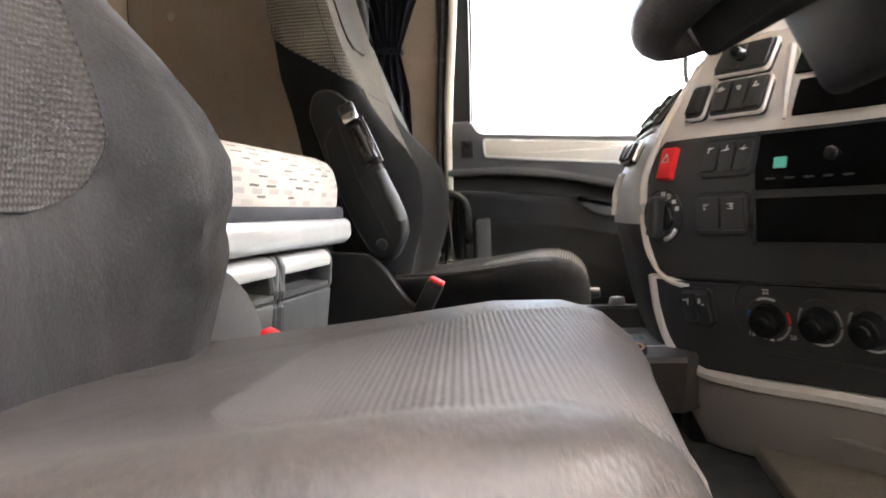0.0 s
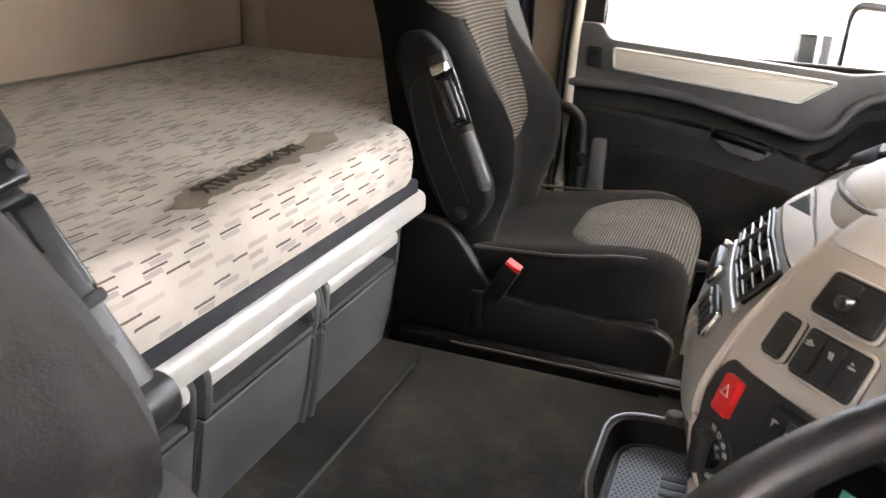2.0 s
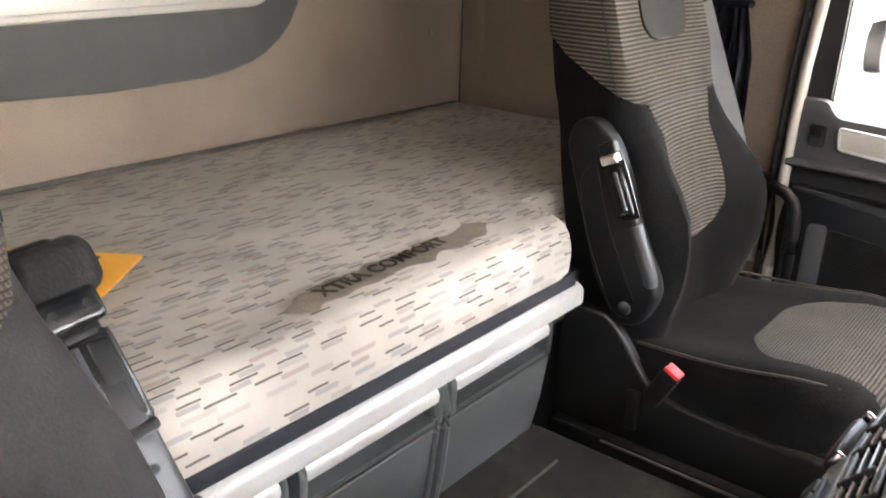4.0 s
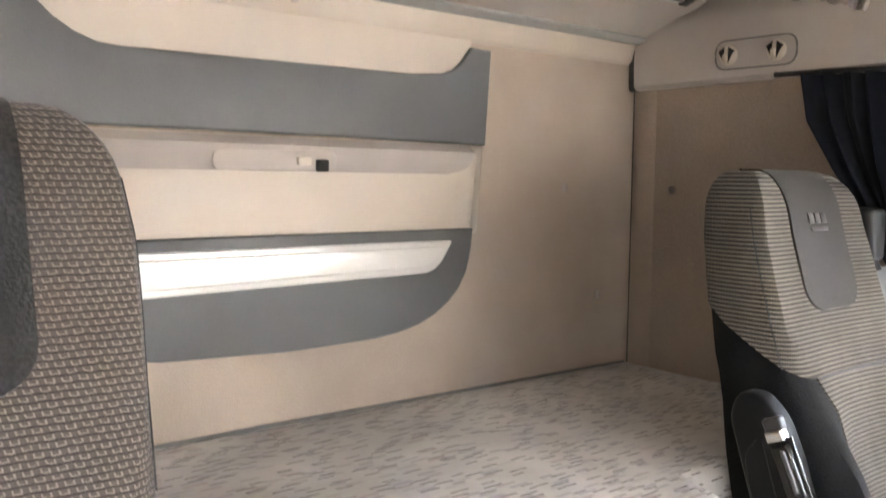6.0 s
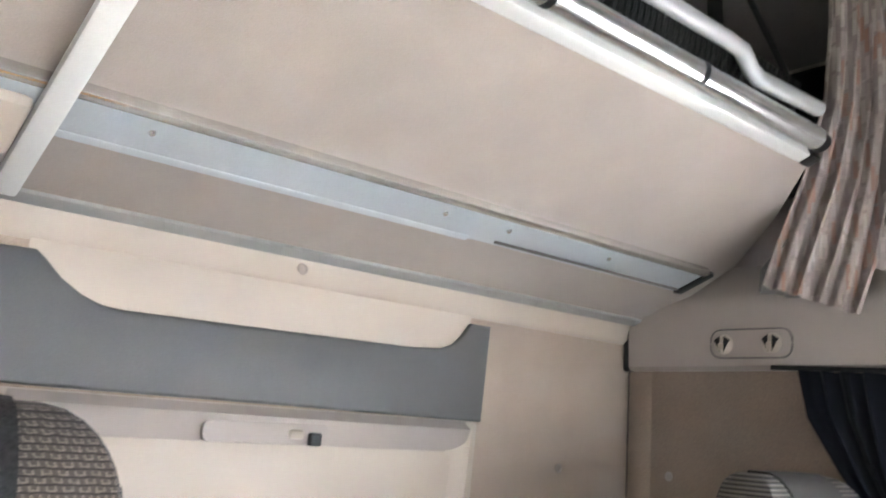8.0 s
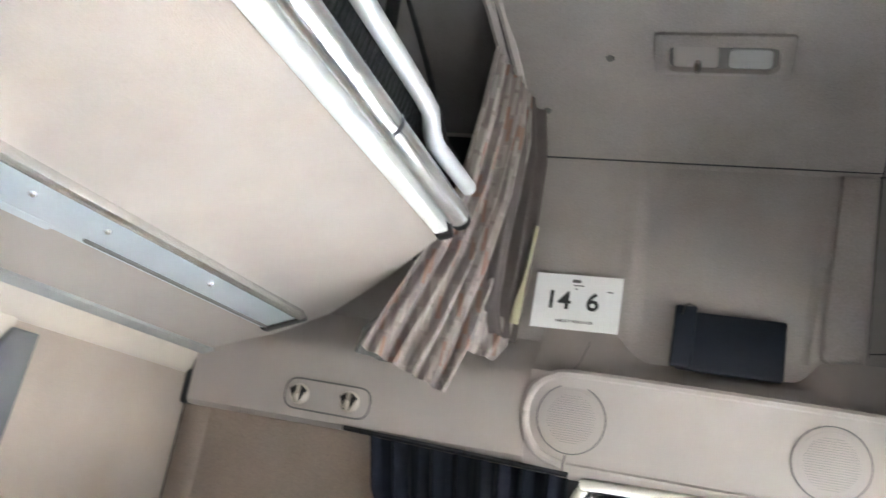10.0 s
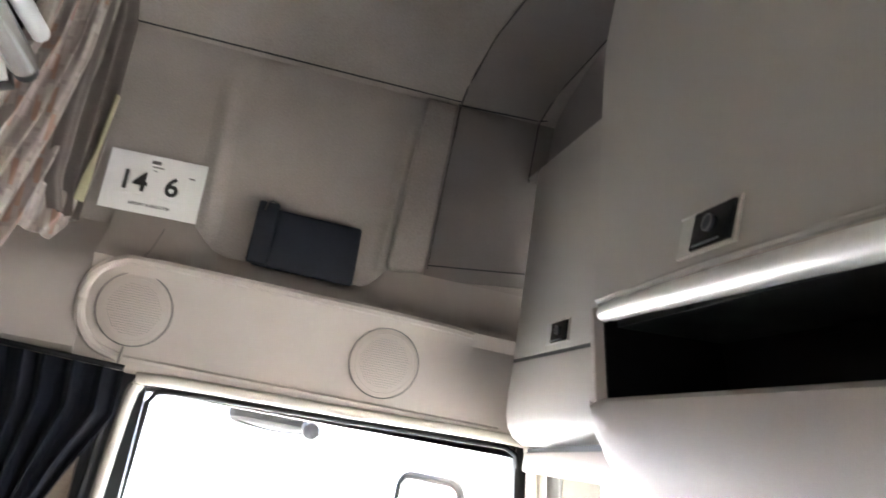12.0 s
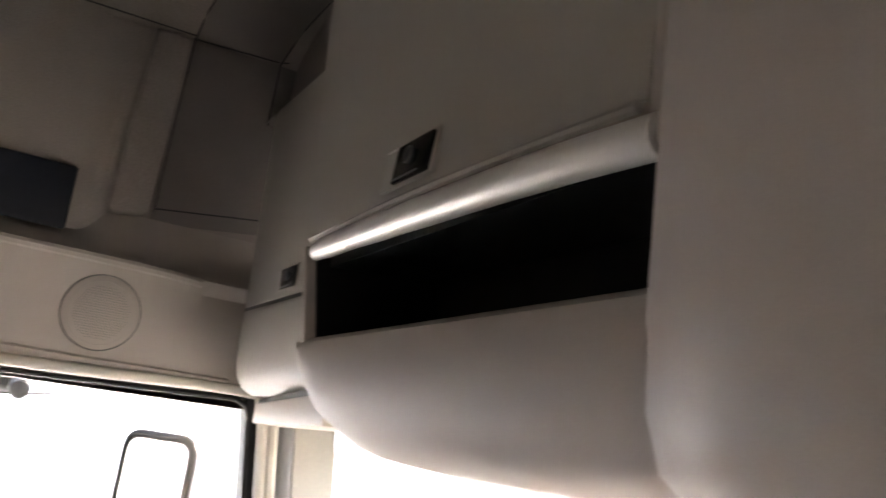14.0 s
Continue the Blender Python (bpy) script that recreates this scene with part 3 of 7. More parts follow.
def writing(name, text, m, size, material, parent, depth=0.0006, bold=0.012):
    cu = bpy.data.curves.new(name, 'FONT')
    cu.body, cu.size, cu.align_x, cu.align_y, cu.extrude, cu.offset = text, size, 'CENTER', 'CENTER', depth, bold * size
    ob = new("lettering_source", cu)
    dg = bpy.context.evaluated_depsgraph_get()
    me = bpy.data.meshes.new_from_object(ob.evaluated_get(dg))
    bpy.data.objects.remove(ob)
    bpy.data.curves.remove(cu)
    bm = bmesh.new()
    bm.from_mesh(me)
    bpy.data.meshes.remove(me)
    return part(name, moved(bm, m), material, parent, smooth=False)
# ------------------------------------------------------------------ the cab shell
FLOOR, LOW = 0.525, 0.40         # tunnel top and footwell floor
XR, YP, YD = -0.752, 2.28, 0.20  # rear wall, passenger wall, driver's wall
MID = 1.245

structure("floor", box(-0.80, 1.60, 0.10, 2.42, LOW - 0.06, LOW, 0), M_CARPET, "dark grey carpeted cab floor, worn and dusty", "floor")
structure("floor_tunnel", prism(rounded([(0.76, LOW - 0.01), (0.80, FLOOR), (1.60, FLOOR), (1.625, LOW - 0.01)], [0, 0.03, 0.02, 0], 4), 'x', -0.74, 1.5), M_CARPET,
          "raised carpeted engine tunnel, grey with dark scuff marks", "floor")
structure("floor_mat", prism(rounded([(0.64, 0.80), (1.25, 0.80), (1.25, 1.07), (0.64, 1.09)], 0.04), 'z', FLOOR + 0.001, FLOOR + 0.02, 0.004), M_MATBEIGE, "beige pile carpet mat under the dashboard", "carpet")
structure("trim", box(0.0635, 0.0680, 0.80, 1.52, FLOOR, FLOOR + 0.003, 0.001), M_LOCKER, "pale seam strip along the carpet edge", "trim")
structure("trim_seat_rail", box(0.0, 0.62, 1.600, 1.625, FLOOR - 0.002, FLOOR + 0.022, 0.004), M_BLACK, "black metal edge rail beside the seat", "trim")
structure("trim_seat_rail_bead", box(0.10, 0.62, 1.596, 1.601, FLOOR + 0.014, FLOOR + 0.018, 0.001), M_MGREY, "grey bead on the edge rail", "trim")

structure("wall_rear", box(XR - 0.06, XR, 0.12, 2.36, LOW, 2.62, 0), M_TAN, "beige felt-covered rear cab wall, soiled in places", "wall")
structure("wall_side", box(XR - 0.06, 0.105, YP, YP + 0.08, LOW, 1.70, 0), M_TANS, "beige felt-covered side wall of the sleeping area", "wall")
structure("wall_driver", box(XR - 0.06, 0.10, YD - 0.08, YD, LOW, 2.52, 0), M_BEIGE, "plain beige driver's side wall", "wall")
bm = box(0.10, 1.55, YD - 0.08, YD, 1.62, 2.52, 0)
box(1.06, 1.55, YD - 0.08, YD, LOW, 1.62, 0, bm=bm)
structure("wall_driver_front", bm, M_BEIGE, "beige wall above the open driver's door", "wall")

rows = []
for z in (0.88, 1.2, 1.5, 1.622):
    rows.append([(XR + 0.001 + 0.072 * k / 8, YP - 0.002 - 0.011 * math.sin(math.pi * k / 8) ** 0.7, z) for k in range(9)])
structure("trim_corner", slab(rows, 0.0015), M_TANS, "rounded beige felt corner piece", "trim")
structure("trim_corner_seam", tube([(XR + 0.0025, YP - 0.0035, 0.90), (XR + 0.0025, YP - 0.0035, 1.622)], 0.0018, 6), M_DGREY, "dark seam in the rear corner", "trim")

structure("roof", box(-0.86, 1.40, 0.06, 2.44, 2.565, 2.66, 0.02), M_PAINTW, "outer cab roof in white paint", "roof")

# ceiling over the seats, and the higher one over the bunk
sec = [(2.318, 2.300), (2.310, 2.322), (2.25, 2.362), (2.15, 2.400), (2.03, 2.428), (1.85, 2.450), (1.245, 2.475), (0.64, 2.450), (0.46, 2.428), (0.34, 2.400), (0.20, 2.34)]
rows = [[(x, y, z + (0.012 if x < -0.05 else 0)) for y, z in sec] for x in (-0.062, -0.045, 0.1, 0.3, 0.5, 0.75, 0.95, 1.2)]
structure("ceiling", slab(rows, 0.02), M_LINING, "beige felt cab ceiling with rounded sides", "ceiling")
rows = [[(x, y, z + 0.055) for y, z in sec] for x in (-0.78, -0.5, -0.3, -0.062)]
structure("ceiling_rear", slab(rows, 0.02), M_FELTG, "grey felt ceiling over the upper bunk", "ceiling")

# ------------------------------------------------------------------ passenger side: upper wall, shelf and speaker panel
structure("wall_upper", box(-0.78, 1.3, 2.318, 2.40, 1.58, 2.56, 0), M_LINING, "beige upper side wall behind the shelf", "wall")

shelf = thing("side_shelf", "beige moulded overhead side shelf with round speakers", "shelf", (0.1, 2.28, 1.62))
prof = [(2.290, 1.606), (2.276, 1.606), (2.268, 1.614), (2.264, 1.640), (2.258, 1.70), (2.250, 1.745), (2.240, 1.780), (2.230, 1.798), (2.226, 1.806), (2.232, 1.816), (2.244, 1.824), (2.266, 1.842), (2.290, 1.872), (2.314, 1.915)]


def pocket(x):
    """How far the shelf's back edge dips at the document recess."""
    if x < 0.20 or x > 0.60:
        return 0.0
    a, c = min(1.0, (x - 0.20) / 0.075), min(1.0, (0.60 - x) / 0.055)
    return 0.052 * math.sin(math.pi / 2 * a) * math.sin(math.pi / 2 * c)


rows = []
for k in range(61):
    x = 0.05 + (0.93 - 0.05) * k / 60
    f = min(max((0.84 - x) / 0.20, 0.0), 1.0)
    row = []
    for y, z in prof:
        yy = y + (0.022 * (1 - f) if 1.75 < z < 1.88 else 0.0)
        if z > 1.85:
            z -= pocket(x) * (z - 1.83) / 0.085
        row.append((x, yy, z))
    rows.append(row)
part("speaker_panel", slab(rows, 0.006), M_BEIGE_PL, shelf)
prof2 = [(2.288, 1.624), (2.262, 1.624), (2.252, 1.634), (2.250, 1.70), (2.250, 1.765), (2.254, 1.790), (2.268, 1.808), (2.292, 1.84), (2.314, 1.88)]
rows = [[(x, y, z) for y, z in prof2] for x in (-0.735, -0.6, -0.4, -0.2, 0.0, 0.052)]
part("apron", slab(rows, 0.006), M_BEIGE_PL, shelf)
bm = prism(rounded([(2.250, 1.622), (2.31, 1.622), (2.31, 1.82), (2.266, 1.81), (2.248, 1.78)], 0.012, 3), 'x', -0.748, -0.733)
part("end_cap", bm, M_DGREY, shelf)
lip = [(0.78, 2.240, 1.800), (0.70, 2.226, 1.803), (0.5, 2.223, 1.806), (0.16, 2.223, 1.808), (0.10, 2.226, 1.800), (0.062, 2.234, 1.776), (0.046, 2.244, 1.735), (0.052, 2.250, 1.685), (0.082, 2.257, 1.646), (0.13, 2.262, 1.630)]
part("raised_lip", tube(lip, 0.0095, 8, smooth=4), M_BEIGE_PL, shelf)
part("lower_bead", tube([(0.14, 2.264, 1.632), (0.5, 2.264, 1.630), (0.87, 2.266, 1.628)], 0.005, 6), M_BEIGE_PL, shelf)
part("panel_joint", tube([(0.133, 2.268, 1.608), (0.133, 2.262, 1.632), (0.136, 2.258, 1.650)], 0.002, 6), M_MGREY, shelf)
part("panel_joint", tube([(0.135, 2.228, 1.816), (0.140, 2.262, 1.838), (0.150, 2.300, 1.890)], 0.0010, 6), M_MGREY, shelf)
for sx, sz in ((0.139, 1.721), (0.617, 1.713)):
    n = Vector((0, -1, -0.17))
    c = Vector((sx, 2.2545 - 0.17 * (sz - 1.721), sz))
    sp = part("speaker", disc(c, n, 0.067, 0.005, 40, bevel=0.002), M_BEIGE_PL, shelf, "round beige speaker cover with fine holes")
    part("speaker_ring", ring(c + n * 0.004, n, 0.0685, 0.0014), M_MGREY, sp)
    part("speaker_groove", ring(c + n * 0.006, n, 0.058, 0.0006), M_BEIGE_PL, sp)
    hb = bmesh.new()
    q = n.normalized().to_track_quat('Z', 'Y').to_matrix()
    for i in range(-10, 11):
        for j in range(-10, 11):
            px, pz = (i + 0.5 * (j % 2)) * 0.0052, j * 0.0046
            if px * px + pz * pz < 0.049 ** 2:
                vs = [hb.verts.new(c + n.normalized() * 0.0056 + q @ Vector((px + 0.0011 * math.cos(a), pz + 0.0011 * math.sin(a), 0))) for a in (k * math.pi / 3 for k in range(6))]
                hb.faces.new(vs)
    tagged(part("speaker_mesh", hb, M_MGREY, sp), kind="stuff")

# wall lining behind the shelf
back = thing("side_wall_lining", "beige felt wall lining with a moulded document recess", "wall lining", (0.3, 2.31, 1.92))
part("seam_upper", tube([(-0.05, 2.314, 2.306), (0.3, 2.314, 2.310), (0.68, 2.314, 2.314), (0.87, 2.310, 2.338)], 0.0019, 6), M_DGREY, back)
part("seam_upright", tube([(0.680, 2.316, 1.93), (0.684, 2.316, 2.15), (0.688, 2.314, 2.30), (0.693, 2.28, 2.345), (0.705, 2.15, 2.400), (0.73, 1.95, 2.438)], 0.0019, 6), M_DGREY, back)
part("seam_front", tube([(0.868, 2.314, 2.17), (0.872, 2.314, 2.31), (0.885, 2.25, 2.362), (0.92, 2.0, 2.432)], 0.0018, 6), M_DGREY, back)
part("seam_lower", tube([(0.680, 2.314, 1.937), (0.940, 2.314, 1.970)], 0.0016, 6), M_DGREY, back)
part("upright_strip", prism(rounded([(0.592, 1.905), (0.672, 1.917), (0.682, 2.300), (0.612, 2.300)], [0.02, 0.02, 0.0, 0.0]), 'y', 2.297, 2.320, 0.009, 4), M_LINING, back)
part("front_panel", prism([(0.674, 1.905), (0.960, 1.942), (0.965, 2.322), (0.684, 2.308)], 'y', 2.3145, 2.3185, 0.001), M_LINING2, back, "darker felt front panel")

band_rows = []
for yb in (2.314, 2.309, 2.28, 2.25, 2.20, 2.15, 2.09, 2.03, 1.97, 1.90, 1.80):
    zc = step([(-b, zz) for b, zz in sec], -yb) - 0.0035
    xa = step([(-2.314, 0.688), (-2.28, 0.693), (-2.15, 0.705), (-1.95, 0.730), (-1.80, 0.755)], -yb)
    xb = step([(-2.314, 0.872), (-2.25, 0.885), (-2.0, 0.920), (-1.80, 0.955)], -yb)
    band_rows.append([(xa + (xb - xa) * k / 4, yb, zc) for k in range(5)])
part("ceiling_band", slab(band_rows, 0.002), M_LINING2, back, "darker felt band over the ceiling")
part("seam_cross", tube([(0.684, 2.3125, 2.305), (0.78, 2.3125, 2.310), (0.872, 2.3125, 2.316), (0.93, 2.311, 2.335)], 0.0022, 6), M_DGREY, back)


def ridge(x0, x1, z0, z1, w, h):
    """A soft upright rib that fades at its ends."""
    rows = []
    for k in range(15):
        t = k / 14
        x, z = x0 + (x1 - x0) * t, z0 + (z1 - z0) * t
        e = math.sin(math.pi * min(1, max(0.0, t)) ** 0.8) ** 0.6 if 0 < t < 1 else 0.0
        rows.append([(x + w * s, 2.3185 - h * e * math.exp(-3.2 * s * s), z) for s in (-1, -0.7, -0.45, -0.2, 0, 0.2, 0.45, 0.7, 1)])
    return slab(rows, 0.002)


part("recess_rib", ridge(0.225, 0.205, 1.88, 2.27, 0.028, 0.013), M_LINING, back)
part("recess_rib", ridge(0.575, 0.600, 1.90, 2.24, 0.020, 0.013), M_LINING, back)

# two coat hooks on a plate
hooks = thing("coat_hook_plate", "beige plastic plate with two coat hooks", "coat hook", (-0.40, 2.25, 1.68))
oval = rounded([(-0.488, 1.652), (-0.286, 1.650), (-0.286, 1.716), (-0.488, 1.718)], 0.033, 6)
part("plate", prism(oval, 'y', 2.244, 2.252, 0.002), M_BEIGE_PL, hooks)
part("plate_rim", tube([(p[0], 2.2445, p[1]) for p in oval], 0.0022, 6, close=True), M_MGREY, hooks)
for hx in (-0.453, -0.333):
    hk = part("hook", disc((hx, 2.246, 1.683), (0, -1, 0), 0.024, 0.013, 24, 0.019, 0.004), M_CREAM, hooks)
    for sg in (-1, 1):
        part("hook_slot", prism([(hx + sg * 0.020, 1.692), (hx + sg * 0.0050, 1.702), (hx + sg * 0.0050, 1.664)], 'y', 2.2315, 2.238, 0.001), M_BLACK, hk)
    part("hook_tongue", prism(rounded([(2.246, 1.662), (2.226, 1.668), (2.222, 1.680), (2.228, 1.686), (2.236, 1.682), (2.246, 1.682)], 0.003, 3), 'x', hx - 0.005, hx + 0.005, 0.0015), M_CREAM, hk)

# height card
card = thing("height_card", "white cab height indicator card leaning on the shelf", "card", (0.10, 2.29, 1.92))
cm = Matrix.Translation((0.110, 2.296, 1.970)) @ Euler((radians(90 - 8), radians(-1.5), 0)).to_matrix().to_4x4()
part("sheet", moved(box(-0.093, 0.093, -0.063, 0.063, -0.001, 0.0, 0.0004, 1), cm), M_WHITE, card)
for text, dx in (("14", -0.040), ("6", 0.034)):
    part("number_tile", moved(box(dx - 0.027, dx + 0.027, -0.026, 0.026, 0.0, 0.0012, 0.0005, 1), cm), M_WHITE, card)
    writing("number", text, cm @ Matrix.Translation((dx, 0, 0.0018)), 0.056, M_INK, card, bold=0.018)
for dx, dy, w, h in ((-0.005, 0.048, 0.018, 0.007), (0.0, 0.038, 0.022, 0.0025), (0.068, 0.028, 0.012, 0.0025), (-0.004, 0.030, 0.006, 0.002)):
    part("print_bar", moved(box(dx - w / 2, dx + w / 2, dy - h / 2, dy + h / 2, 0.0, 0.0008, 0), cm), M_MGREY, card)
writing("small_print", "HEIGHT INDICATOR", cm @ Matrix.Translation((0.0, -0.045, 0.0010)), 0.0085, M_INK, card)

# dark folder in the recess
fold = thing("document_folder", "dark navy zipped document folder standing in the shelf recess", "folder", (0.42, 2.28, 1.86))
fm = Matrix.Translation((0.424, 2.280, 1.918)) @ Euler((radians(90 - 12), radians(0.5), 0)).to_matrix().to_4x4()
part("cover", moved(box(-0.100, 0.104, -0.066, 0.062, -0.014, 0.0, 0.006, 3), fm), M_FOLDER, fold)
part("cover", moved(box(-0.110, -0.068, -0.066, 0.068, -0.002, 0.012, 0.005, 3), fm), M_FOLDER, fold)
part("zip_pull", moved(tube([(-0.096, 0.045, 0.013), (-0.092, 0.066, 0.014), (-0.084, 0.070, 0.014), (-0.070, 0.067, 0.010)], 0.002, 6), fm), M_CHROME, fold)

# ------------------------------------------------------------------ ceiling lamps


def lamp_pod(name, label, c, n, w, h):
    """A pod with sloped sides round a shallow oval tray."""
    t = thing(name, label, "lamp", c)
    m = frame_at(c, n, (0, -1, 0.3))
    rings = []
    for sx, sy, z in ((0.5, 0.5, -0.004), (0.49, 0.49, 0.003), (0.42, 0.34, 0.013), (0.405, 0.315, 0.0135), (0.395, 0.30, 0.009), (0.385, 0.29, 0.002)):
        rings.append([(p[0], p[1], z) for p in rounded([(-sx * w, -sy * h), (sx * w, -sy * h), (sx * w, sy * h), (-sx * w, sy * h)], 0.022 if sx < 0.45 else 0.010, 5)])
    part("surround", moved(grid(rings, close_v=True), m), M_LINING, t)
    part("tray", moved(prism(rounded([(-0.388 * w, -0.293 * h), (0.388 * w, -0.293 * h), (0.388 * w, 0.293 * h), (-0.388 * w, 0.293 * h)], 0.020), 'z', 0.0, 0.004), m), M_MGREY, t, "grey lamp tray")
    return t, m


def lens_shape(w, h, x0, x1, z0, z1):
    return prism(rounded([(x0 * w, -h * .26), (x1 * w, -h * .26), (x1 * w, h * .26), (x0 * w, h * .26)], 0.012), 'z', z0, z1, 0.004)


cn = Vector((0, -0.24, -1))
lp, m = lamp_pod("reading_lamp", "beige ceiling reading lamp with a clear lens and a small switch", (0.360, 2.035, 2.418), cn, 0.255, 0.110)
part("lens", moved(lens_shape(0.255, 0.100, 0.04, 0.35, 0.003, 0.010), m), M_GREYTRIM, lp, "grey frosted lens")
part("switch_plate", moved(lens_shape(0.255, 0.110, -0.36, -0.03, 0.003, 0.007), m), M_BEIGE_PL, lp)
part("switch", moved(disc((-0.045, -0.014, 0.006), (0, -.3, 1), 0.009, 0.022, 14, 0.006, 0.002), m), M_CHROME, lp)
lp, m = lamp_pod("roof_lamp", "roof lamp with a red and a clear lens", (0.355, 1.800, 2.446), Vector((0, -0.10, -1)), 0.265, 0.120)
part("lens", moved(lens_shape(0.265, 0.120, -0.38, -0.01, 0.003, 0.020), m), M_REDLENS, lp, "red lens")
part("lens", moved(lens_shape(0.265, 0.120, 0.02, 0.38, 0.003, 0.020), m), M_CLEAR, lp, "clear lens")
for px, py, pz in ((0.145, 2.06, 2.420), (0.000, 2.215, 2.375)):
    bt = thing("trim_button", "small grey push-in trim button", "fastener", (px, py, pz), "ceiling buttons")
    part("cap", disc((px, py, pz), cn, 0.009, 0.004, 16, 0.006), M_MGREY, bt)

# ------------------------------------------------------------------ rear wall: shelf panels
rear = thing("rear_wall_panel", "cream rear wall panel with grey pocket trims and a silver band", "wall panel", (XR, MID, 1.06))
top = [(1.747, 1.466), (1.761, 1.676), (1.703, 1.676), (1.678, 1.645), (1.655, 1.625), (1.625, 1.614), (1.54, 1.607), (1.25, 1.604), (0.945, 1.601), (0.91, 1.604), (0.875, 1.617), (0.842, 1.638), (0.815, 1.664), (0.800, 1.676), (0.740, 1.674), (0.740, 1.472), (0.85, 1.470), (1.25, 1.469)]
part("upper_trim", prism(top, 'x', XR, XR + 0.018, 0.007, 3), M_GREYTRIM2, rear, "dark grey upper pocket trim")
part("pocket_lining", prism([(1.71, 1.59), (1.71, 1.700), (0.79, 1.700), (0.79, 1.59)], 'x', XR, XR + 0.004), M_CREAM, rear)
frm = [(1.732, 1.268), (1.742, 1.466), (0.745, 1.466), (0.755, 1.268)]
part("cubby_frame", prism(rounded(frm, 0.012), 'x', XR, XR + 0.010, 0.004), M_CREAM, rear)
part("cubby_shelf", prism([(1.690, 1.285), (1.690, 1.400), (0.80, 1.400), (0.80, 1.285)], 'x', XR + 0.008, XR + 0.0125, 0.002), M_CREAM, rear)
part("cubby_roof", prism([(XR + 0.009, 1.398), (XR + 0.032, 1.448), (XR + 0.009, 1.464)], 'y', 0.79, 1.705, 0.003), M_BEIGE_PL, rear)
part("cubby_side", slab([[(XR + 0.0115 + 0.016 * (1 - math.cos(a)), 1.640 + lean + 0.056 * math.sin(a), z) for a in (0.0, 0.25, 0.5, 0.75, 1.0, 1.25, 1.5)] for z, lean in ((1.286, 0.0), (1.33, 0.004), (1.37, 0.008), (1.41, 0.011), (1.446, 0.013))], 0.003), M_CREAM, rear)
hl = rounded([(1.098, 1.400), (1.352, 1.404), (1.352, 1.440), (1.098, 1.436)], 0.018, 5)
lt = part("latch_plate", prism(hl, 'x', XR + 0.022, XR + 0.030, 0.002), M_BEIGE_PL, rear)
part("latch_button", box(XR + 0.028, XR + 0.040, 1.262, 1.292, 1.411, 1.428, 0.005), M_CREAM, lt)
part("latch_pull", box(XR + 0.026, XR + 0.044, 1.304, 1.327, 1.400, 1.424, 0.004), M_BLACK, lt)
low = [(1.711, 1.282), (1.706, 1.235), (1.694, 1.187), (1.672, 1.150), (1.643, 1.122), (1.605, 1.097), (1.566, 1.080), (1.51, 1.067), (1.451, 1.060), (1.25, 1.056), (1.005, 1.066), (0.90, 1.085), (0.84, 1.11), (0.80, 1.15), (0.785, 1.20), (0.780, 1.280)]
part("lower_trim", prism(low, 'x', XR, XR + 0.022, 0.007, 3), M_GREYTRIM2, rear, "dark grey lower pocket trim")
sil = rounded([(1.602, 1.190), (1.648, 1.258), (0.83, 1.258), (0.86, 1.178)], [0.05, 0.012, 0.012, 0.03], 6)
part("silver_band", prism(sil, 'x', XR + 0.020, XR + 0.028, 0.004, 3), M_SILVER, rear, "bright silver band")
sil2 = rounded([(1.590, 1.203), (1.628, 1.246), (0.845, 1.246), (0.87, 1.190)], [0.04, 0.010, 0.012, 0.03], 6)
part("silver_band_inset", prism(sil2, 'x', XR + 0.026, XR + 0.032, 0.004, 3), M_SILVER, rear)
structure("trim_rear_cove", prism([(XR, 1.690), (XR + 0.014, 1.702), (XR + 0.024, 1.752), (XR, 1.77)], 'y', 0.21, 2.262, 0.004), M_CREAM, "cream cove strip below the upper bunk", "trim")
for c, n in (((XR + 0.018, 1.263, 1.722), (1, 0, 0.1)), ((XR, 2.017, 1.373), (1, 0, 0)), ((XR, 2.15, 1.10), (1, 0, 0)), ((-0.624, YP, 1.369), (0, -1, 0)), ((0.112, YP, 1.208), (0, -1, 0))):
    bt = thing("trim_button", "beige push-in trim button", "fastener", c, "wall buttons")
    part("cap", disc(c, n, 0.009, 0.003, 18, 0.007, 0.001), M_BEIGE_PL, bt)
    part("cap_ring", ring(Vector(c) + Vector(n) * 0.003, n, 0.0095, 0.0022, 20, 6), M_BEIGE_PL, bt)

# ------------------------------------------------------------------ upper bunk, folded up at a slope
bunk = thing("upper_bunk", "beige upper bunk board with aluminium edges", "bunk", (-0.4, MID, 1.87))
BA = math.atan(0.40)


def bunk_m(x, y):
    """The pose on the bunk's underside at x, y; its x runs up the slope."""
    return Matrix.Translation(Vector((x, y, 1.753 + 0.40 * (x + 0.70)))) @ Euler((0, -BA, 0)).to_matrix().to_4x4()


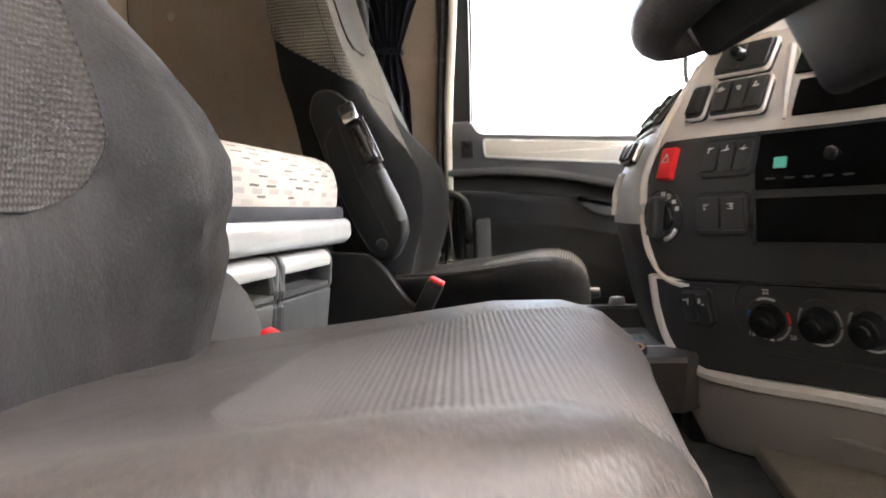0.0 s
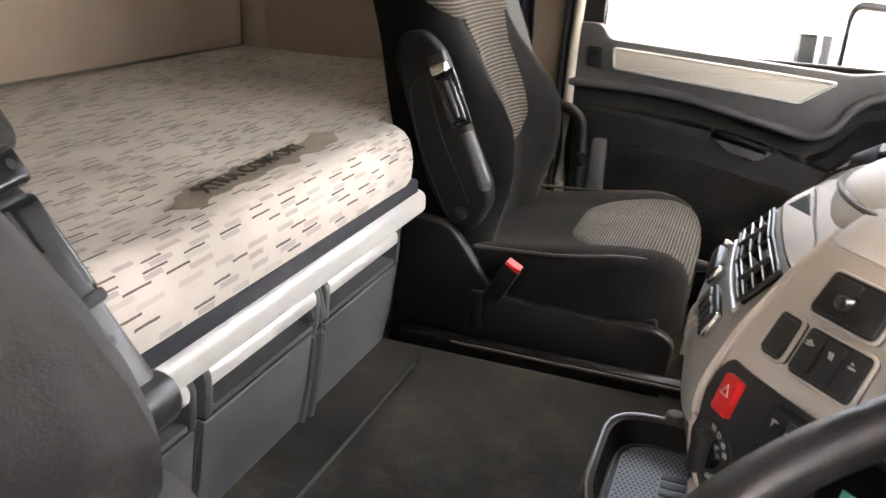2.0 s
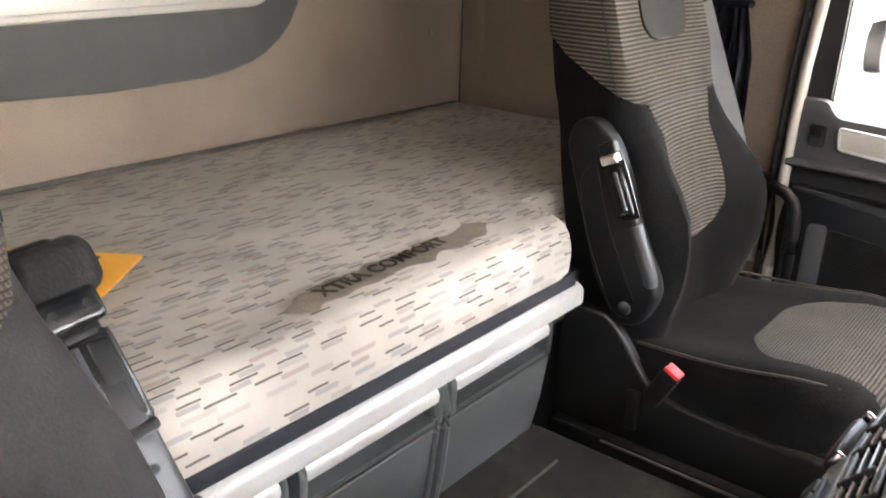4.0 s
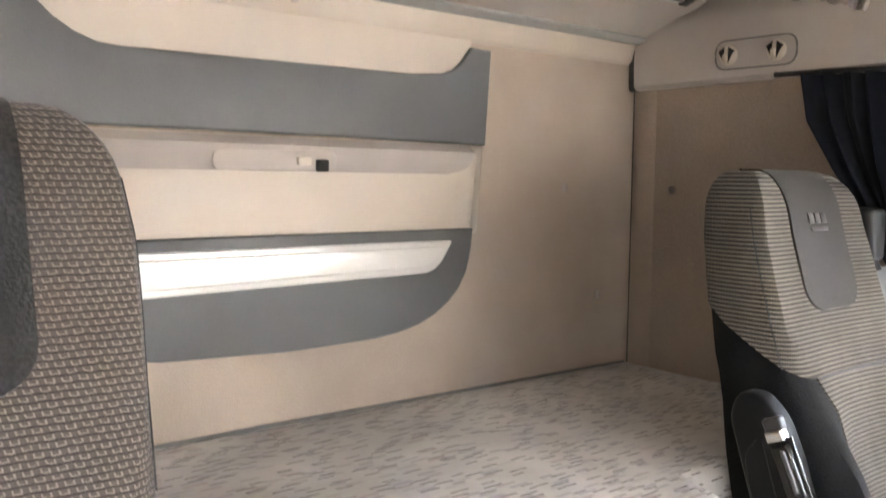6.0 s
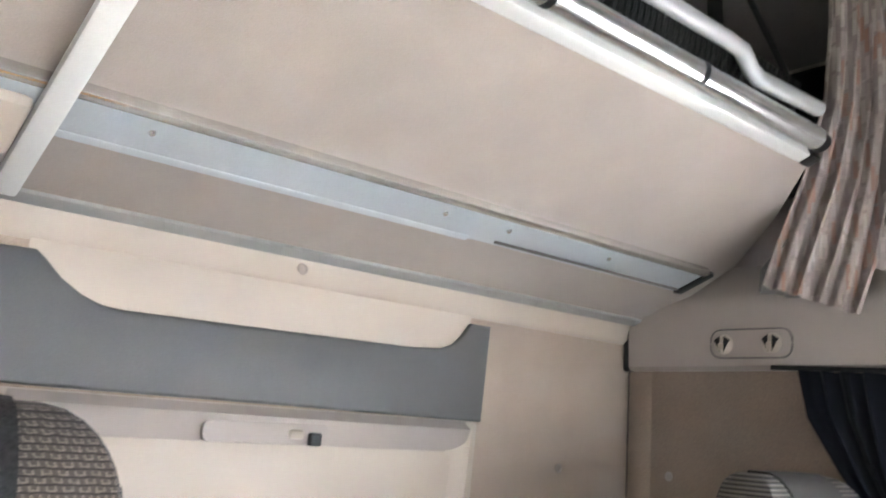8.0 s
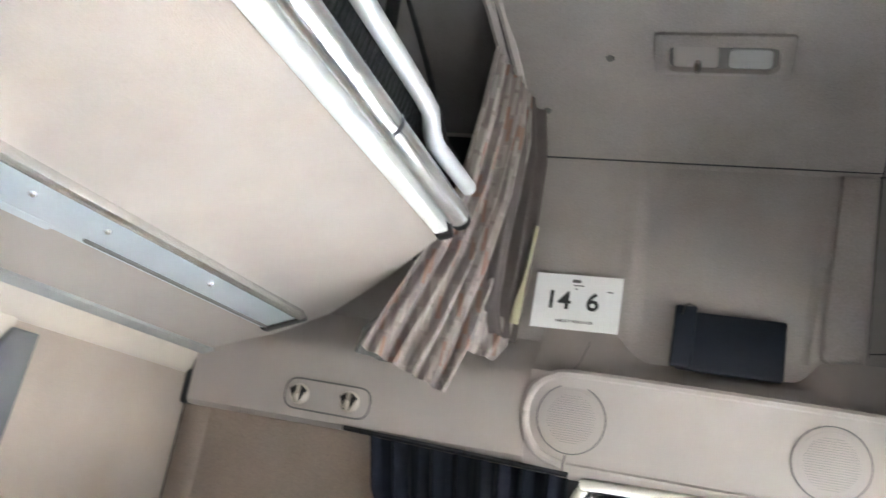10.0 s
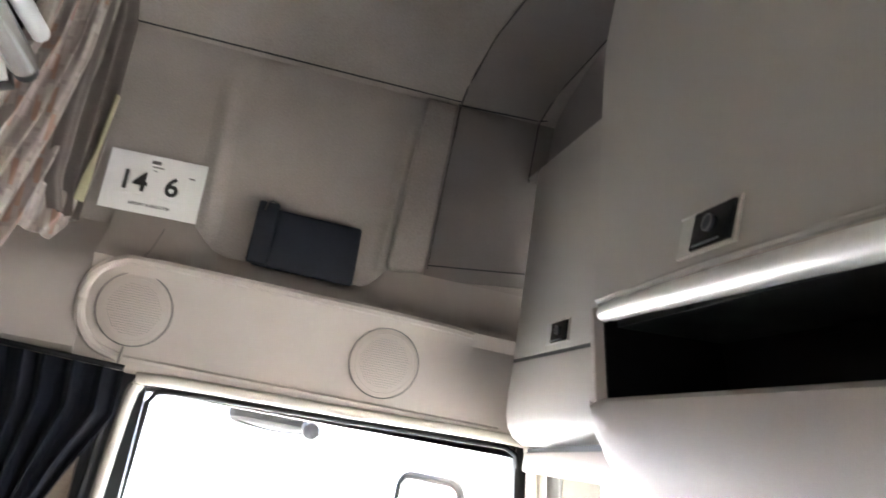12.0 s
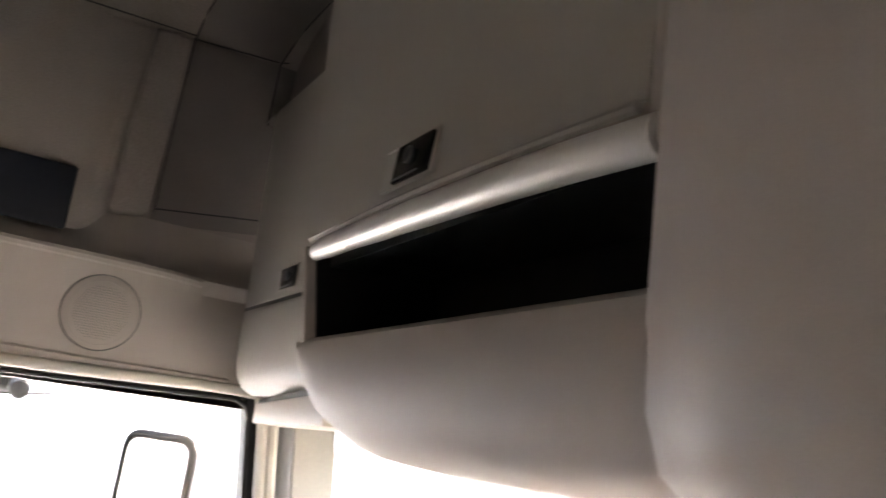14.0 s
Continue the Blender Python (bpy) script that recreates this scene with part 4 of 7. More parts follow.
K = 1 / math.cos(BA)
out = [(-0.745, 0.22), (-0.745, 2.285), (-0.70, 2.300), (-0.56, 2.272), (-0.42, 2.240), (-0.25, 2.115), (-0.100, 1.970), (-0.098, 0.22)]
part("board", moved(prism([((x + 0.70) * K, y) for x, y in out], 'z', 0.0, 0.06, 0.005), bunk_m(-0.70, 0)), M_BEIGE, bunk, "beige felt-covered board")
part("rear_strip", moved(box(-0.020, 0.010, 0.22, 2.285, -0.007, 0.003, 0.002), bunk_m(-0.705, 0)), M_GREYTRIM, bunk, "dark grey hinge strip")
st = part("channel", moved(box(0.0, 0.100, 0.24, 2.170, -0.012, 0.002, 0.003), bunk_m(-0.545, 0)), M_ALU, bunk, "pale blue-grey aluminium channel")
part("channel_lip", moved(box(0.088, 0.106, 0.24, 2.168, -0.020, 0.0, 0.004), bunk_m(-0.545, 0)), M_TUBE, st)
part("channel_lip", moved(box(0.010, 0.016, 1.56, 2.165, -0.017, 0.0, 0.002), bunk_m(-0.545, 0)), M_MGREY, st)
part("channel_lip", moved(box(-0.006, 0.010, 0.24, 1.50, -0.014, 0.0, 0.003), bunk_m(-0.545, 0)), M_ALU, st)
part("end_stop", moved(box(-0.004, 0.098, 2.166, 2.200, -0.016, 0.0, 0.006), bunk_m(-0.545, 0)), M_BLACK, st)
for ry in (0.42, 0.86, 1.40, 1.56, 1.86):
    part("rivet", moved(disc((0.055, ry, -0.012), (0, 0, -1), 0.006, 0.004, 12, 0.004), bunk_m(-0.545, 0)), M_TUBE, st)
part("front_edge", moved(box(0.0, 0.026, 0.22, 1.930, -0.012, 0.034, 0.004), bunk_m(-0.108, 0)), M_RAIL, bunk, "pale metal edge strip")
part("end_cap", moved(box(-0.002, 0.029, 1.931, 1.966, -0.014, 0.040, 0.006), bunk_m(-0.108, 0)), M_BLACK, bunk, "black end cap")
part("front_tube", tube([(-0.060, 0.24, 2.016), (-0.060, 1.905, 2.012)], 0.0215, 18), M_TUBE, bunk, "round bright front tube")
for ty in (0.85, 1.187, 1.528):
    part("tube_collar", tube([(-0.060, ty - 0.006, 2.0135), (-0.060, ty + 0.006, 2.0135)], 0.0220, 18), M_BLACK, bunk)
part("tube_plug", tube([(-0.060, 1.900, 2.012), (-0.060, 1.93, 2.010)], 0.019, 14), M_BLACK, bunk)
guard = [(-0.040, 0.26, 2.082), (-0.040, 1.58, 2.082), (-0.040, 1.625, 2.079), (-0.042, 1.655, 2.056), (-0.043, 1.68, 2.049), (-0.043, 1.885, 2.058)]
part("guard_bar", tube(guard, 0.0145, 12), M_GUARD, bunk, "bent grey guard bar")
net = bmesh.new()
for k in range(110):
    y0 = 0.24 + k * 0.0148
    for a, c in ((0.0, 0.014), (0.014, 0.0)):
        own = tube([(-0.088, y0 + a, 2.030), (-0.066, y0 + c, 2.108)], 0.0026, 4, caps=False)
        net = merge(net, own)
tagged(part("net", net, M_NET, bunk), kind="stuff")
part("net_backing", prism([(-0.098, 2.015), (-0.092, 2.015), (-0.070, 2.112), (-0.078, 2.116)], 'y', 0.24, 1.880, 0.002), M_NET, bunk, "black cloth behind the net")
part("net_cord", tube([(-0.078, 0.26, 2.040), (-0.078, 1.88, 2.036)], 0.0016, 6), M_GUARD, bunk)
part("mattress_edge", moved(box(0.02, 0.55, 0.30, 1.90, 0.062, 0.13, 0.03, 3), bunk_m(-0.70, 0)), M_NET, bunk, "dark upper mattress")
# support arm
strap = thing("bunk_support", "pale grey folding bunk support arm", "bracket", (-0.60, 0.72, 1.77))
part("arm", moved(box(-0.09, 0.40, -0.019, 0.019, -0.030, -0.012, 0.006), bunk_m(-0.60, 0.725)), M_RAIL, strap)
part("bolt", tube([(-0.640, 0.700, 1.760), (-0.640, 0.665, 1.757)], 0.007, 8), M_CHROME, strap)
part("plate", moved(box(0.0, 0.12, -0.26, -0.02, -0.030, 0.0, 0.012), bunk_m(-0.60, 0.725)), M_CREAM, strap)

# Dark panel added on the side wall to paint the shade behind the curtain.
structure("trim_bunk_shade", box(-0.745, -0.068, 2.302, 2.317, 2.03, 2.340, 0.004), M_BUNKSHADE, "added dark panel for the shade at the upper bunk's head", "trim")
brk = thing("bunk_strap_bracket", "grey ceiling bracket with black safety straps", "bracket", (-0.22, 1.90, 2.50))
part("plate", box(-0.300, -0.152, 1.862, 1.945, 2.478, 2.502, 0.010, 3), M_MGREY, brk)
part("plate_slot", box(-0.185, -0.178, 1.870, 1.925, 2.474, 2.480, 0.001), M_BLACK, brk)
part("plate_bolt", disc((-0.212, 1.905, 2.476), (0, 0, -1), 0.007, 0.004, 12, 0.005), M_DGREY, brk)
part("strap", tube([(-0.285, 1.925, 2.482), (-0.272, 1.915, 2.33), (-0.262, 1.905, 2.16), (-0.255, 1.90, 2.05)], 0.016, 6, flat=0.25), M_BLACK, brk)
part("strap", tube([(-0.262, 1.932, 2.482), (-0.18, 1.90, 2.32), (-0.105, 1.872, 2.16), (-0.078, 1.860, 2.09)], 0.011, 6, flat=0.3), M_BLACK, brk)


def drape(name, outline, folds, amp, material, parent, label="", seed=1, n=70, depth=0.003):
    """Cloth hung in folds between a top and a bottom line (rows of points a, b, both ends)."""
    rnd = random.Random(seed)
    ph = [rnd.uniform(0, 6.28) for _ in range(4)]
    rows = []
    m = len(outline)
    for i in range(m):
        a, b, k = Vector(outline[i][0]), Vector(outline[i][1]), outline[i][2]
        side = (b - a).cross(Vector((0, 0, 1)))
        side = side.normalized() if side.length > 1e-4 else Vector((1, 0, 0))
        row = []
        for j in range(n + 1):
            t = j / n
            w = math.sin(2 * math.pi * folds * t + ph[0] + 0.25 * i) + 0.45 * math.sin(2 * math.pi * folds * 1.7 * t + ph[1] + 0.4 * i) + 0.3 * math.sin(2 * math.pi * folds * 0.4 * t + ph[2])
            row.append(a.lerp(b, t) + side * amp * k * w)
        rows.append(row)
    S2 = []
    for i in range(m - 1):
        for q in range(4):
            f = q / 4
            S2.append([rows[i][j].lerp(rows[i + 1][j], f) for j in range(n + 1)])
    S2.append(rows[-1])
    return part(name, slab(S2, depth), material, parent, label)


# patterned bunk curtain, bunched
cur = thing("bunk_curtain", "patterned brown and cream bunk curtain, bunched up", "curtain", (-0.05, 2.1, 2.1))
drape("front_fall", [((-0.085, 2.03, 2.425), (-0.035, 2.17, 2.39), 0.6), ((-0.10, 2.05, 2.30), (-0.02, 2.17, 2.28), 0.9), ((-0.125, 2.07, 2.15), (-0.025, 2.18, 2.15), 1.0), ((-0.17, 2.07, 2.0), (-0.045, 2.19, 2.0), 1.0), ((-0.235, 2.08, 1.86), (-0.075, 2.18, 1.83), 1.0), ((-0.272, 2.10, 1.785), (-0.105, 2.17, 1.725), 1.1)],
      5, 0.012, M_CURT, cur)
drape("rear_fall", [((-0.06, 2.13, 2.40), (0.0, 2.22, 2.365), 0.6), ((-0.04, 2.15, 2.25), (0.015, 2.23, 2.25), 1.0), ((-0.05, 2.16, 2.05), (0.02, 2.24, 2.05), 1.0), ((-0.05, 2.18, 1.92), (0.01, 2.25, 1.92), 1.0), ((-0.03, 2.19, 1.862), (0.0, 2.25, 1.858), 1.1)],
      3, 0.011, M_CURTL, cur, "brown lining fall", seed=5, n=44)
drape("rear_hem", [((-0.075, 2.17, 1.905), (0.0, 2.235, 1.900), 0.8), ((-0.085, 2.17, 1.86), (-0.01, 2.235, 1.845), 1.0), ((-0.095, 2.17, 1.822), (-0.03, 2.225, 1.812), 1.0)],
      2, 0.007, M_CURT, cur, "patterned hem", seed=6, n=30)
part("band", tube([(0.020, 2.205, 2.10), (0.014, 2.205, 2.02), (0.008, 2.205, 1.95), (0.002, 2.21, 1.89)], 0.011, 8, flat=0.4, smooth=4), M_BAND, cur, "olive band on the lining")
drape("hem", [((-0.22, 2.10, 1.88), (-0.19, 2.22, 1.88), 0.6), ((-0.285, 2.10, 1.82), (-0.25, 2.22, 1.82), 1.0), ((-0.295, 2.11, 1.775), (-0.25, 2.22, 1.775), 1.0)],
      2, 0.008, M_MGREY, cur, "dark curtain lining", seed=8, n=30)
part("curtain_rail", tube([(-0.055, 0.3, 2.462), (-0.055, 1.6, 2.474), (-0.055, 1.95, 2.452), (-0.05, 2.16, 2.405)], 0.013, 8), M_BEIGE_PL, cur)
part("curtain_rail", tube([(-0.085, 0.3, 2.470), (-0.085, 1.6, 2.482), (-0.085, 1.95, 2.460), (-0.08, 2.16, 2.413)], 0.011, 8), M_BEIGE_PL, cur)
# ------------------------------------------------------------------ lower bunk, lockers and mattress
lb = thing("lower_bunk", "lower bunk base with a pale grey front rail", "bunk", (-0.36, MID, 0.62))
part("base", box(XR + 0.002, -0.03, 0.21, 2.27, 0.70, 0.785, 0.004), M_DGREY, lb)
prof = rounded([(-0.02, 0.757), (0.022, 0.760), (0.037, 0.772), (0.036, 0.800), (0.022, 0.808), (-0.02, 0.802)], 0.008, 3)
part("front_rail", prism(prof, 'y', 0.22, 1.612, 0.003), M_RAILG, lb, "pale grey plastic front rail")
part("binding", box(-0.025, 0.026, 0.22, 1.605, 0.796, 0.828, 0.008, 2), M_NAVY, lb, "navy cloth binding")
part("plinth", box(XR + 0.002, -0.05, 0.21, 2.27, LOW, 0.70, 0.002), M_DGREY, lb)

for k, (y0, y1) in enumerate(((1.297, 1.566), (1.010, 1.281), (0.725, 0.994))):
    lk = thing("locker", "blue-grey plastic under-bunk locker with a pale grip recess", "locker", (0.0, (y0 + y1) / 2, FLOOR), "lockers under the bunk")
    pr = rounded([(-0.06, FLOOR), (-0.018, FLOOR + 0.004), (-0.003, 0.60), (0.007, 0.682), (-0.06, 0.684)], [0, 0.01, 0.0, 0.004, 0], 3)
    part("front", prism(pr, 'y', y0, y1, 0.004), M_LOCKER, lk)
    part("groove", box(-0.01, 0.0065, y0 + 0.002, y1 - 0.002, 0.683, 0.687, 0.001), M_BLACK, lk)
    # grip recess: frame of three sides round a hollow
    part("recess_floor", prism([(-0.055, 0.687), (0.006, 0.688), (0.006, 0.695), (-0.035, 0.698), (-0.045, 0.735), (-0.055, 0.735)], 'y', y0 + 0.012, y1 - 0.012, 0.001), M_LOCKER, lk)
    part("cheek", prism(rounded([(-0.06, 0.687), (0.009, 0.687), (0.012, 0.735), (0.004, 0.755), (-0.06, 0.755)], [0, 0.004, 0.02, 0.02, 0], 3), 'y', y0, y0 + 0.014, 0.003), M_LOCKER, lk)
    part("cheek", prism(rounded([(-0.06, 0.687), (0.009, 0.687), (0.012, 0.735), (0.004, 0.755), (-0.06, 0.755)], [0, 0.004, 0.02, 0.02, 0], 3), 'y', y1 - 0.014, y1, 0.003), M_LOCKER, lk)
    part("top_bar", prism(rounded([(-0.05, 0.732), (0.010, 0.722), (0.012, 0.738), (0.002, 0.752), (-0.05, 0.757)], 0.006, 3), 'y', y0 + 0.012, y1 - 0.012, 0.001), M_RAILG, lk, "pale grey top bar")
pill = thing("locker_divider", "blue-grey rounded divider between two lockers", "trim strip", (0.0, 1.289, FLOOR))
part("strip", tube([(-0.012, 1.289, FLOOR + 0.01), (0.001, 1.289, 0.62), (0.006, 1.289, 0.70), (-0.006, 1.289, 0.75)], 0.0085, 8, smooth=3), M_LOCKER, pill)
part("strip", tube([(-0.014, 1.268, FLOOR + 0.01), (-0.001, 1.268, 0.62), (0.004, 1.268, 0.70), (-0.008, 1.268, 0.75)], 0.0065, 8, smooth=3), M_LOCKER, pill)

mt = thing("mattress", "cream patterned bunk mattress, stained and worn", "mattress", (-0.37, MID, 0.80))


def matt_z(x, y):
    return 0.0025 * math.sin(9 * x + 4 * y) + 0.002 * math.sin(17 * y - 6 * x)


rows = []
ny = 60
for k in range(ny + 1):
    y = 0.215 + (2.276 - 0.215) * k / ny
    edge = min(1.0, (2.276 - y) / 0.03, (y - 0.215) / 0.03)
    r = 0.03
    xf = 0.022 if y < 1.575 else 0.022 - 0.10 * min(1, (y - 1.575) / 0.05) ** 2.2
    row = [(XR + 0.004, y, 0.79)]
    row += [(XR + 0.004 + 0.02 * (1 - math.cos(a)), y, 0.90 + 0.02 * math.sin(a) - 0.004) for a in (0.0, 0.8, 1.57)]
    for q in range(1, 16):
        x = XR + 0.03 + (xf - 0.045 - XR - 0.03) * q / 15
        row.append((x, y, 0.917 + matt_z(x, y) * (1 if 0 < q < 15 else 0.5)))
    for a in (0.3, 0.7, 1.1, 1.5):
        row.append((xf - 0.045 + 0.045 * math.sin(a), y, 0.917 - 0.040 + 0.040 * math.cos(a)))
    row += [(xf + 0.003, y, 0.86), (xf, y, 0.826), (xf - 0.02, y, 0.79)]
    z_low = 0.80
    row = [(x, yy, z_low + (z - z_low) * (0.55 + 0.45 * math.sin(math.pi / 2 * max(edge, 0)))) for x, yy, z in row]
    rows.append(row)
bm = grid(rows, caps=True)
part("cover", bm, M_MATT, mt)
part("piping", tube([(XR + 0.012, 0.22, 0.914), (XR + 0.012, 1.2, 0.916), (XR + 0.012, 2.25, 0.912)], 0.006, 6), M_MGREY, mt)
# brown printed band on the cover
rows = []
rnd = random.Random(4)
for k in range(41):
    y = 1.050 + 0.43 * k / 40
    e = min(1, k / 3, (40 - k) / 3)
    w = 0.019 * e + 0.003 + 0.003 * math.sin(k * 0.9)
    j = 0.003 * math.sin(k * 1.1) + 0.004 * math.sin(k * 0.63) + rnd.uniform(-0.0015, 0.0015)
    xs = -0.050 - 0.022 * (k / 40)
    rows.append([(xs - w + j + 2 * w * q / 6, y, 0.9205 + matt_z(xs, y)) for q in range(7)])
lab = part("print_band", slab(rows, 0.0012), M_STAIN, mt, "dark brown worn print band")
tm = Matrix.Translation((-0.060, 1.235, 0.9225)) @ Euler((0, 0, radians(93))).to_matrix().to_4x4()
writing("lettering", "XTRA COMFORT", tm, 0.034, M_FADED, lab)

plate = thing("number_plate", "yellow number plate lying on the mattress", "number plate", (-0.40, 0.86, 0.922))
pm = Matrix.Translation((-0.453, 0.797, 0.930)) @ Euler((radians(-0.5), radians(0.5), radians(38))).to_matrix().to_4x4()
part("sheet", moved(prism(rounded([(-0.26, -0.090), (0.26, -0.090), (0.26, 0.090), (-0.26, 0.090)], 0.008), 'z', 0, 0.003, 0.001), pm), M_ORANGE, plate)
for k in range(6):
    x0 = -0.23 + k * 0.078
    part("print_bar", moved(box(x0, x0 + 0.05, 0.016, 0.074, 0.003, 0.0042, 0.001), pm), M_INK, plate)

# ------------------------------------------------------------------ seats


def seat(name, label, cy, ox, lift, side, arm_out, arm_half, drop):
    """A suspended cab seat; side is +1 where the armrest is on the far (+y) flank."""
    t = thing(name, label, "seat", (0.2 + ox, cy, LOW), "cab seats")

    def X(x):
        return x + ox

    def back_line(z):
        """Front face of the backrest, middle of the seat: x at a height."""
        pts = [(0.70, 0.088), (0.78, 0.085), (0.88, 0.066), (1.0, 0.034), (1.12, -0.006), (1.22, -0.038), (1.30, -0.062), (1.35, -0.074), (1.41, -0.090)]
        for (za, xa), (zb, xb) in zip(pts, pts[1:]):
            if z <= zb:
                return xa + (xb - xa) * (z - za) / (zb - za)
        return pts[-1][1]

    def half(z):
        pts = [(0.68, 0.215), (0.78, 0.228), (0.88, 0.232), (0.96, 0.222), (1.02, 0.204), (1.07, 0.192), (1.16, 0.187), (1.22, 0.184), (1.29, 0.180), (1.34, 0.172), (1.41, 0.165)]
        if side > 0:
            pts = [(0.68, 0.215), (0.78, 0.228), (0.88, 0.232), (0.96, 0.216), (1.02, 0.190), (1.07, 0.175), (1.16, 0.173), (1.22, 0.177), (1.29, 0.179), (1.34, 0.172), (1.41, 0.165)]
        wide = 0.008 * min(1.0, max(0.0, (1.03 - z) / 0.08)) if side > 0 else 0.0
        for (za, xa), (zb, xb) in zip(pts, pts[1:]):
            if z <= zb:
                return xa + (xb - xa) * max(z - za, 0) / (zb - za) + wide
        return pts[-1][1]

    def bolster(z):
        if side > 0:
            return step([(0.66, 0.03), (0.71, 0.050), (0.75, 0.060), (0.79, 0.072), (0.82, 0.082), (0.85, 0.088), (0.88, 0.086), (0.908, 0.072), (0.934, 0.056), (0.969, 0.028), (1.0, 0.014), (1.03, 0.008), (1.06, 0.0), (1.5, 0.0)], z)
        pts = [(0.66, 0.02), (0.71, 0.036), (0.76, 0.054), (0.80, 0.068), (0.85, 0.080), (0.90, 0.082), (0.945, 0.068), (1.0, 0.032), (1.05, 0.010), (1.09, 0.0), (1.5, 0.0)]
        for (za, xa), (zb, xb) in zip(pts, pts[1:]):
            if z <= zb:
                return xa + (xb - xa) * max(z - za, 0) / (zb - za)
        return 0.0

    def inner(z):
        a = 0.47 if side < 0 else 0.106 / half(min(z, 1.02))
        return half(z) * (a if z < 1.02 else a + (0.92 - a) * min(1, (z - 1.02) / 0.13))

    # whole backrest: rings round the seat at each height
    zs = [0.66, 0.70, 0.74, 0.78, 0.82, 0.86, 0.90, 0.94, 0.98, 1.02, 1.06, 1.10, 1.14, 1.18, 1.22, 1.26, 1.30, 1.34, 1.362, 1.38, 1.394, 1.404, 1.41]

    def ringpts(z, grow=0.0, j0=None):
        """Outline of the backrest at a height, rounded over at the top."""
        h, f, b = half(z), back_line(z), bolster(z)
        th = 0.15 if z < 1.1 else 0.15 - 0.045 * min(1, (z - 1.1) / 0.28)
        e = 1 - math.sqrt(max(0.0, 1 - (max(0.0, z - 1.34) / 0.07) ** 2))
        h, f, th = h - 0.055 * e + grow, f - 0.040 * e + grow, th - 0.075 * e + 2 * grow
        inn = inner(z) * (1 - 0.3 * e)
        out = []
        prof_h = [(0.0, 0.0), (inn * 0.5, 0.002), (inn * 0.9, 0.006 + 0.1 * b), (inn + (h - inn) * 0.35, 0.006 + 0.8 * b), (inn + (h - inn) * 0.62, b), (inn + (h - inn) * 0.88, -0.014 + 0.75 * b), (h, -0.040 + 0.4 * b), (h * 0.99, -0.60 * th - 0.01), (h * 0.93, -0.92 * th), (h * 0.75, -th), (0.0, -th)]
        for y, dx in prof_h:
            out.append((X(f + dx), cy + y, z))
        for y, dx in reversed(prof_h[1:-1]):
            out.append((X(f + dx), cy - y, z))
        return out if j0 is None else out[j0]
    shape = grid([ringpts(z) for z in zs], close_v=True, caps=True)
    if side > 0:
        # sewn folds low on the worn bolster
        def on_skin(z, j):
            a = int(j)
            return Vector(ringpts(z, 0.0, a)).lerp(Vector(ringpts(z, 0.0, a + 1)), j - a)
        folds = [(0.010, [on_skin(z, j) for z, j in ((0.866, 1.95), (0.84, 2.15), (0.81, 2.4), (0.785, 2.55), (0.75, 2.7), (0.70, 2.8))]),
                 (0.012, [on_skin(z, j) for z, j in ((0.842, 5.9), (0.832, 5.2), (0.812, 4.2), (0.795, 3.5), (0.775, 3.1), (0.75, 2.75))]),
                 (0.005, [on_skin(z, j) for z, j in ((0.93, 3.0), (0.90, 3.3), (0.86, 3.4), (0.82, 3.2))])]
        for _ in range(2):
            fs = [f for f in shape.faces if f.calc_center_median().z < 0.96 and f.calc_center_median().y > cy + 0.05 and f.calc_center_median().x > X(0.0)]
            es = list({e for f in fs for e in f.edges})
            bmesh.ops.subdivide_edges(shape, edges=es, cuts=1, use_grid_fill=True, smooth=0.0)
        shape.normal_update()
        for v in shape.verts:
            for deep, line in folds:
                near = min((v.co - a.lerp(b, min(1.0, max(0.0, (v.co - a).dot(b - a) / (b - a).length_squared)))).length for a, b in zip(line, line[1:]))
                v.co -= v.normal * deep * 0.6 * math.exp(-(near / 0.013) ** 2)
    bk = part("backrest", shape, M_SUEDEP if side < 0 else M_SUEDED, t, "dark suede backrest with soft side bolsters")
    # ribbed cloth centre
    rows = []
    for z in [0.8185, 0.819, 0.821, 0.824, 0.828, 0.834, 0.842, 0.852, 0.864, 0.878] + [0.893 + (0.0181 if side < 0 else 0.0138) * k for k in range(11)]:
        inn = inner(z)
        if z < 0.90:
            inn *= (max(0.0, 1 - ((0.90 - z) / 0.082) ** 3)) ** 0.45 * 0.985 + 0.002
        f, b = back_line(z), bolster(z)
        full, h = inner(z), half(z)
        knots = [(0.0, 0.0), (full * 0.5, 0.002), (full * 0.9, 0.006 + 0.1 * b), (full + (h - full) * 0.35, 0.006 + 0.8 * b)]

        def rise(y):
            for (ya, da), (yb, db) in zip(knots, knots[1:]):
                if y <= yb:
                    return da + (db - da) * (y - ya) / (yb - ya)
            return knots[-1][1]
        rows.append([(X(f + 0.0042 + rise(abs(inn * s))), cy + inn * s, z) for s in [-1 + q / 8 for q in range(17)]])
    part("cloth_centre", slab(rows, 0.004), M_KNIT if side < 0 else M_KNITB, bk, "ribbed grey cloth centre" if side < 0 else "worn grey honeycomb cloth centre")
    if side > 0:
        # light stitches along the edge of the cloth
        sb = bmesh.new()
        for e in (0, -1):
            line = smooth_path([Vector(r[e]) for r in rows[5:]], 8)
            run = 0.0
            for a, b in zip(line, line[1:]):
                run += (b - a).length
                if run > 0.0062:
                    run = 0.0
                    d = (b - a).normalized() * 0.0019
                    merge(sb, tube([a - d + Vector((0.0006, 0, 0)), a + d + Vector((0.0006, 0, 0))], 0.0009, 5))
        tagged(part("stitching", sb, M_DGREY, bk, "dark stitching along the cloth"), kind="stuff")
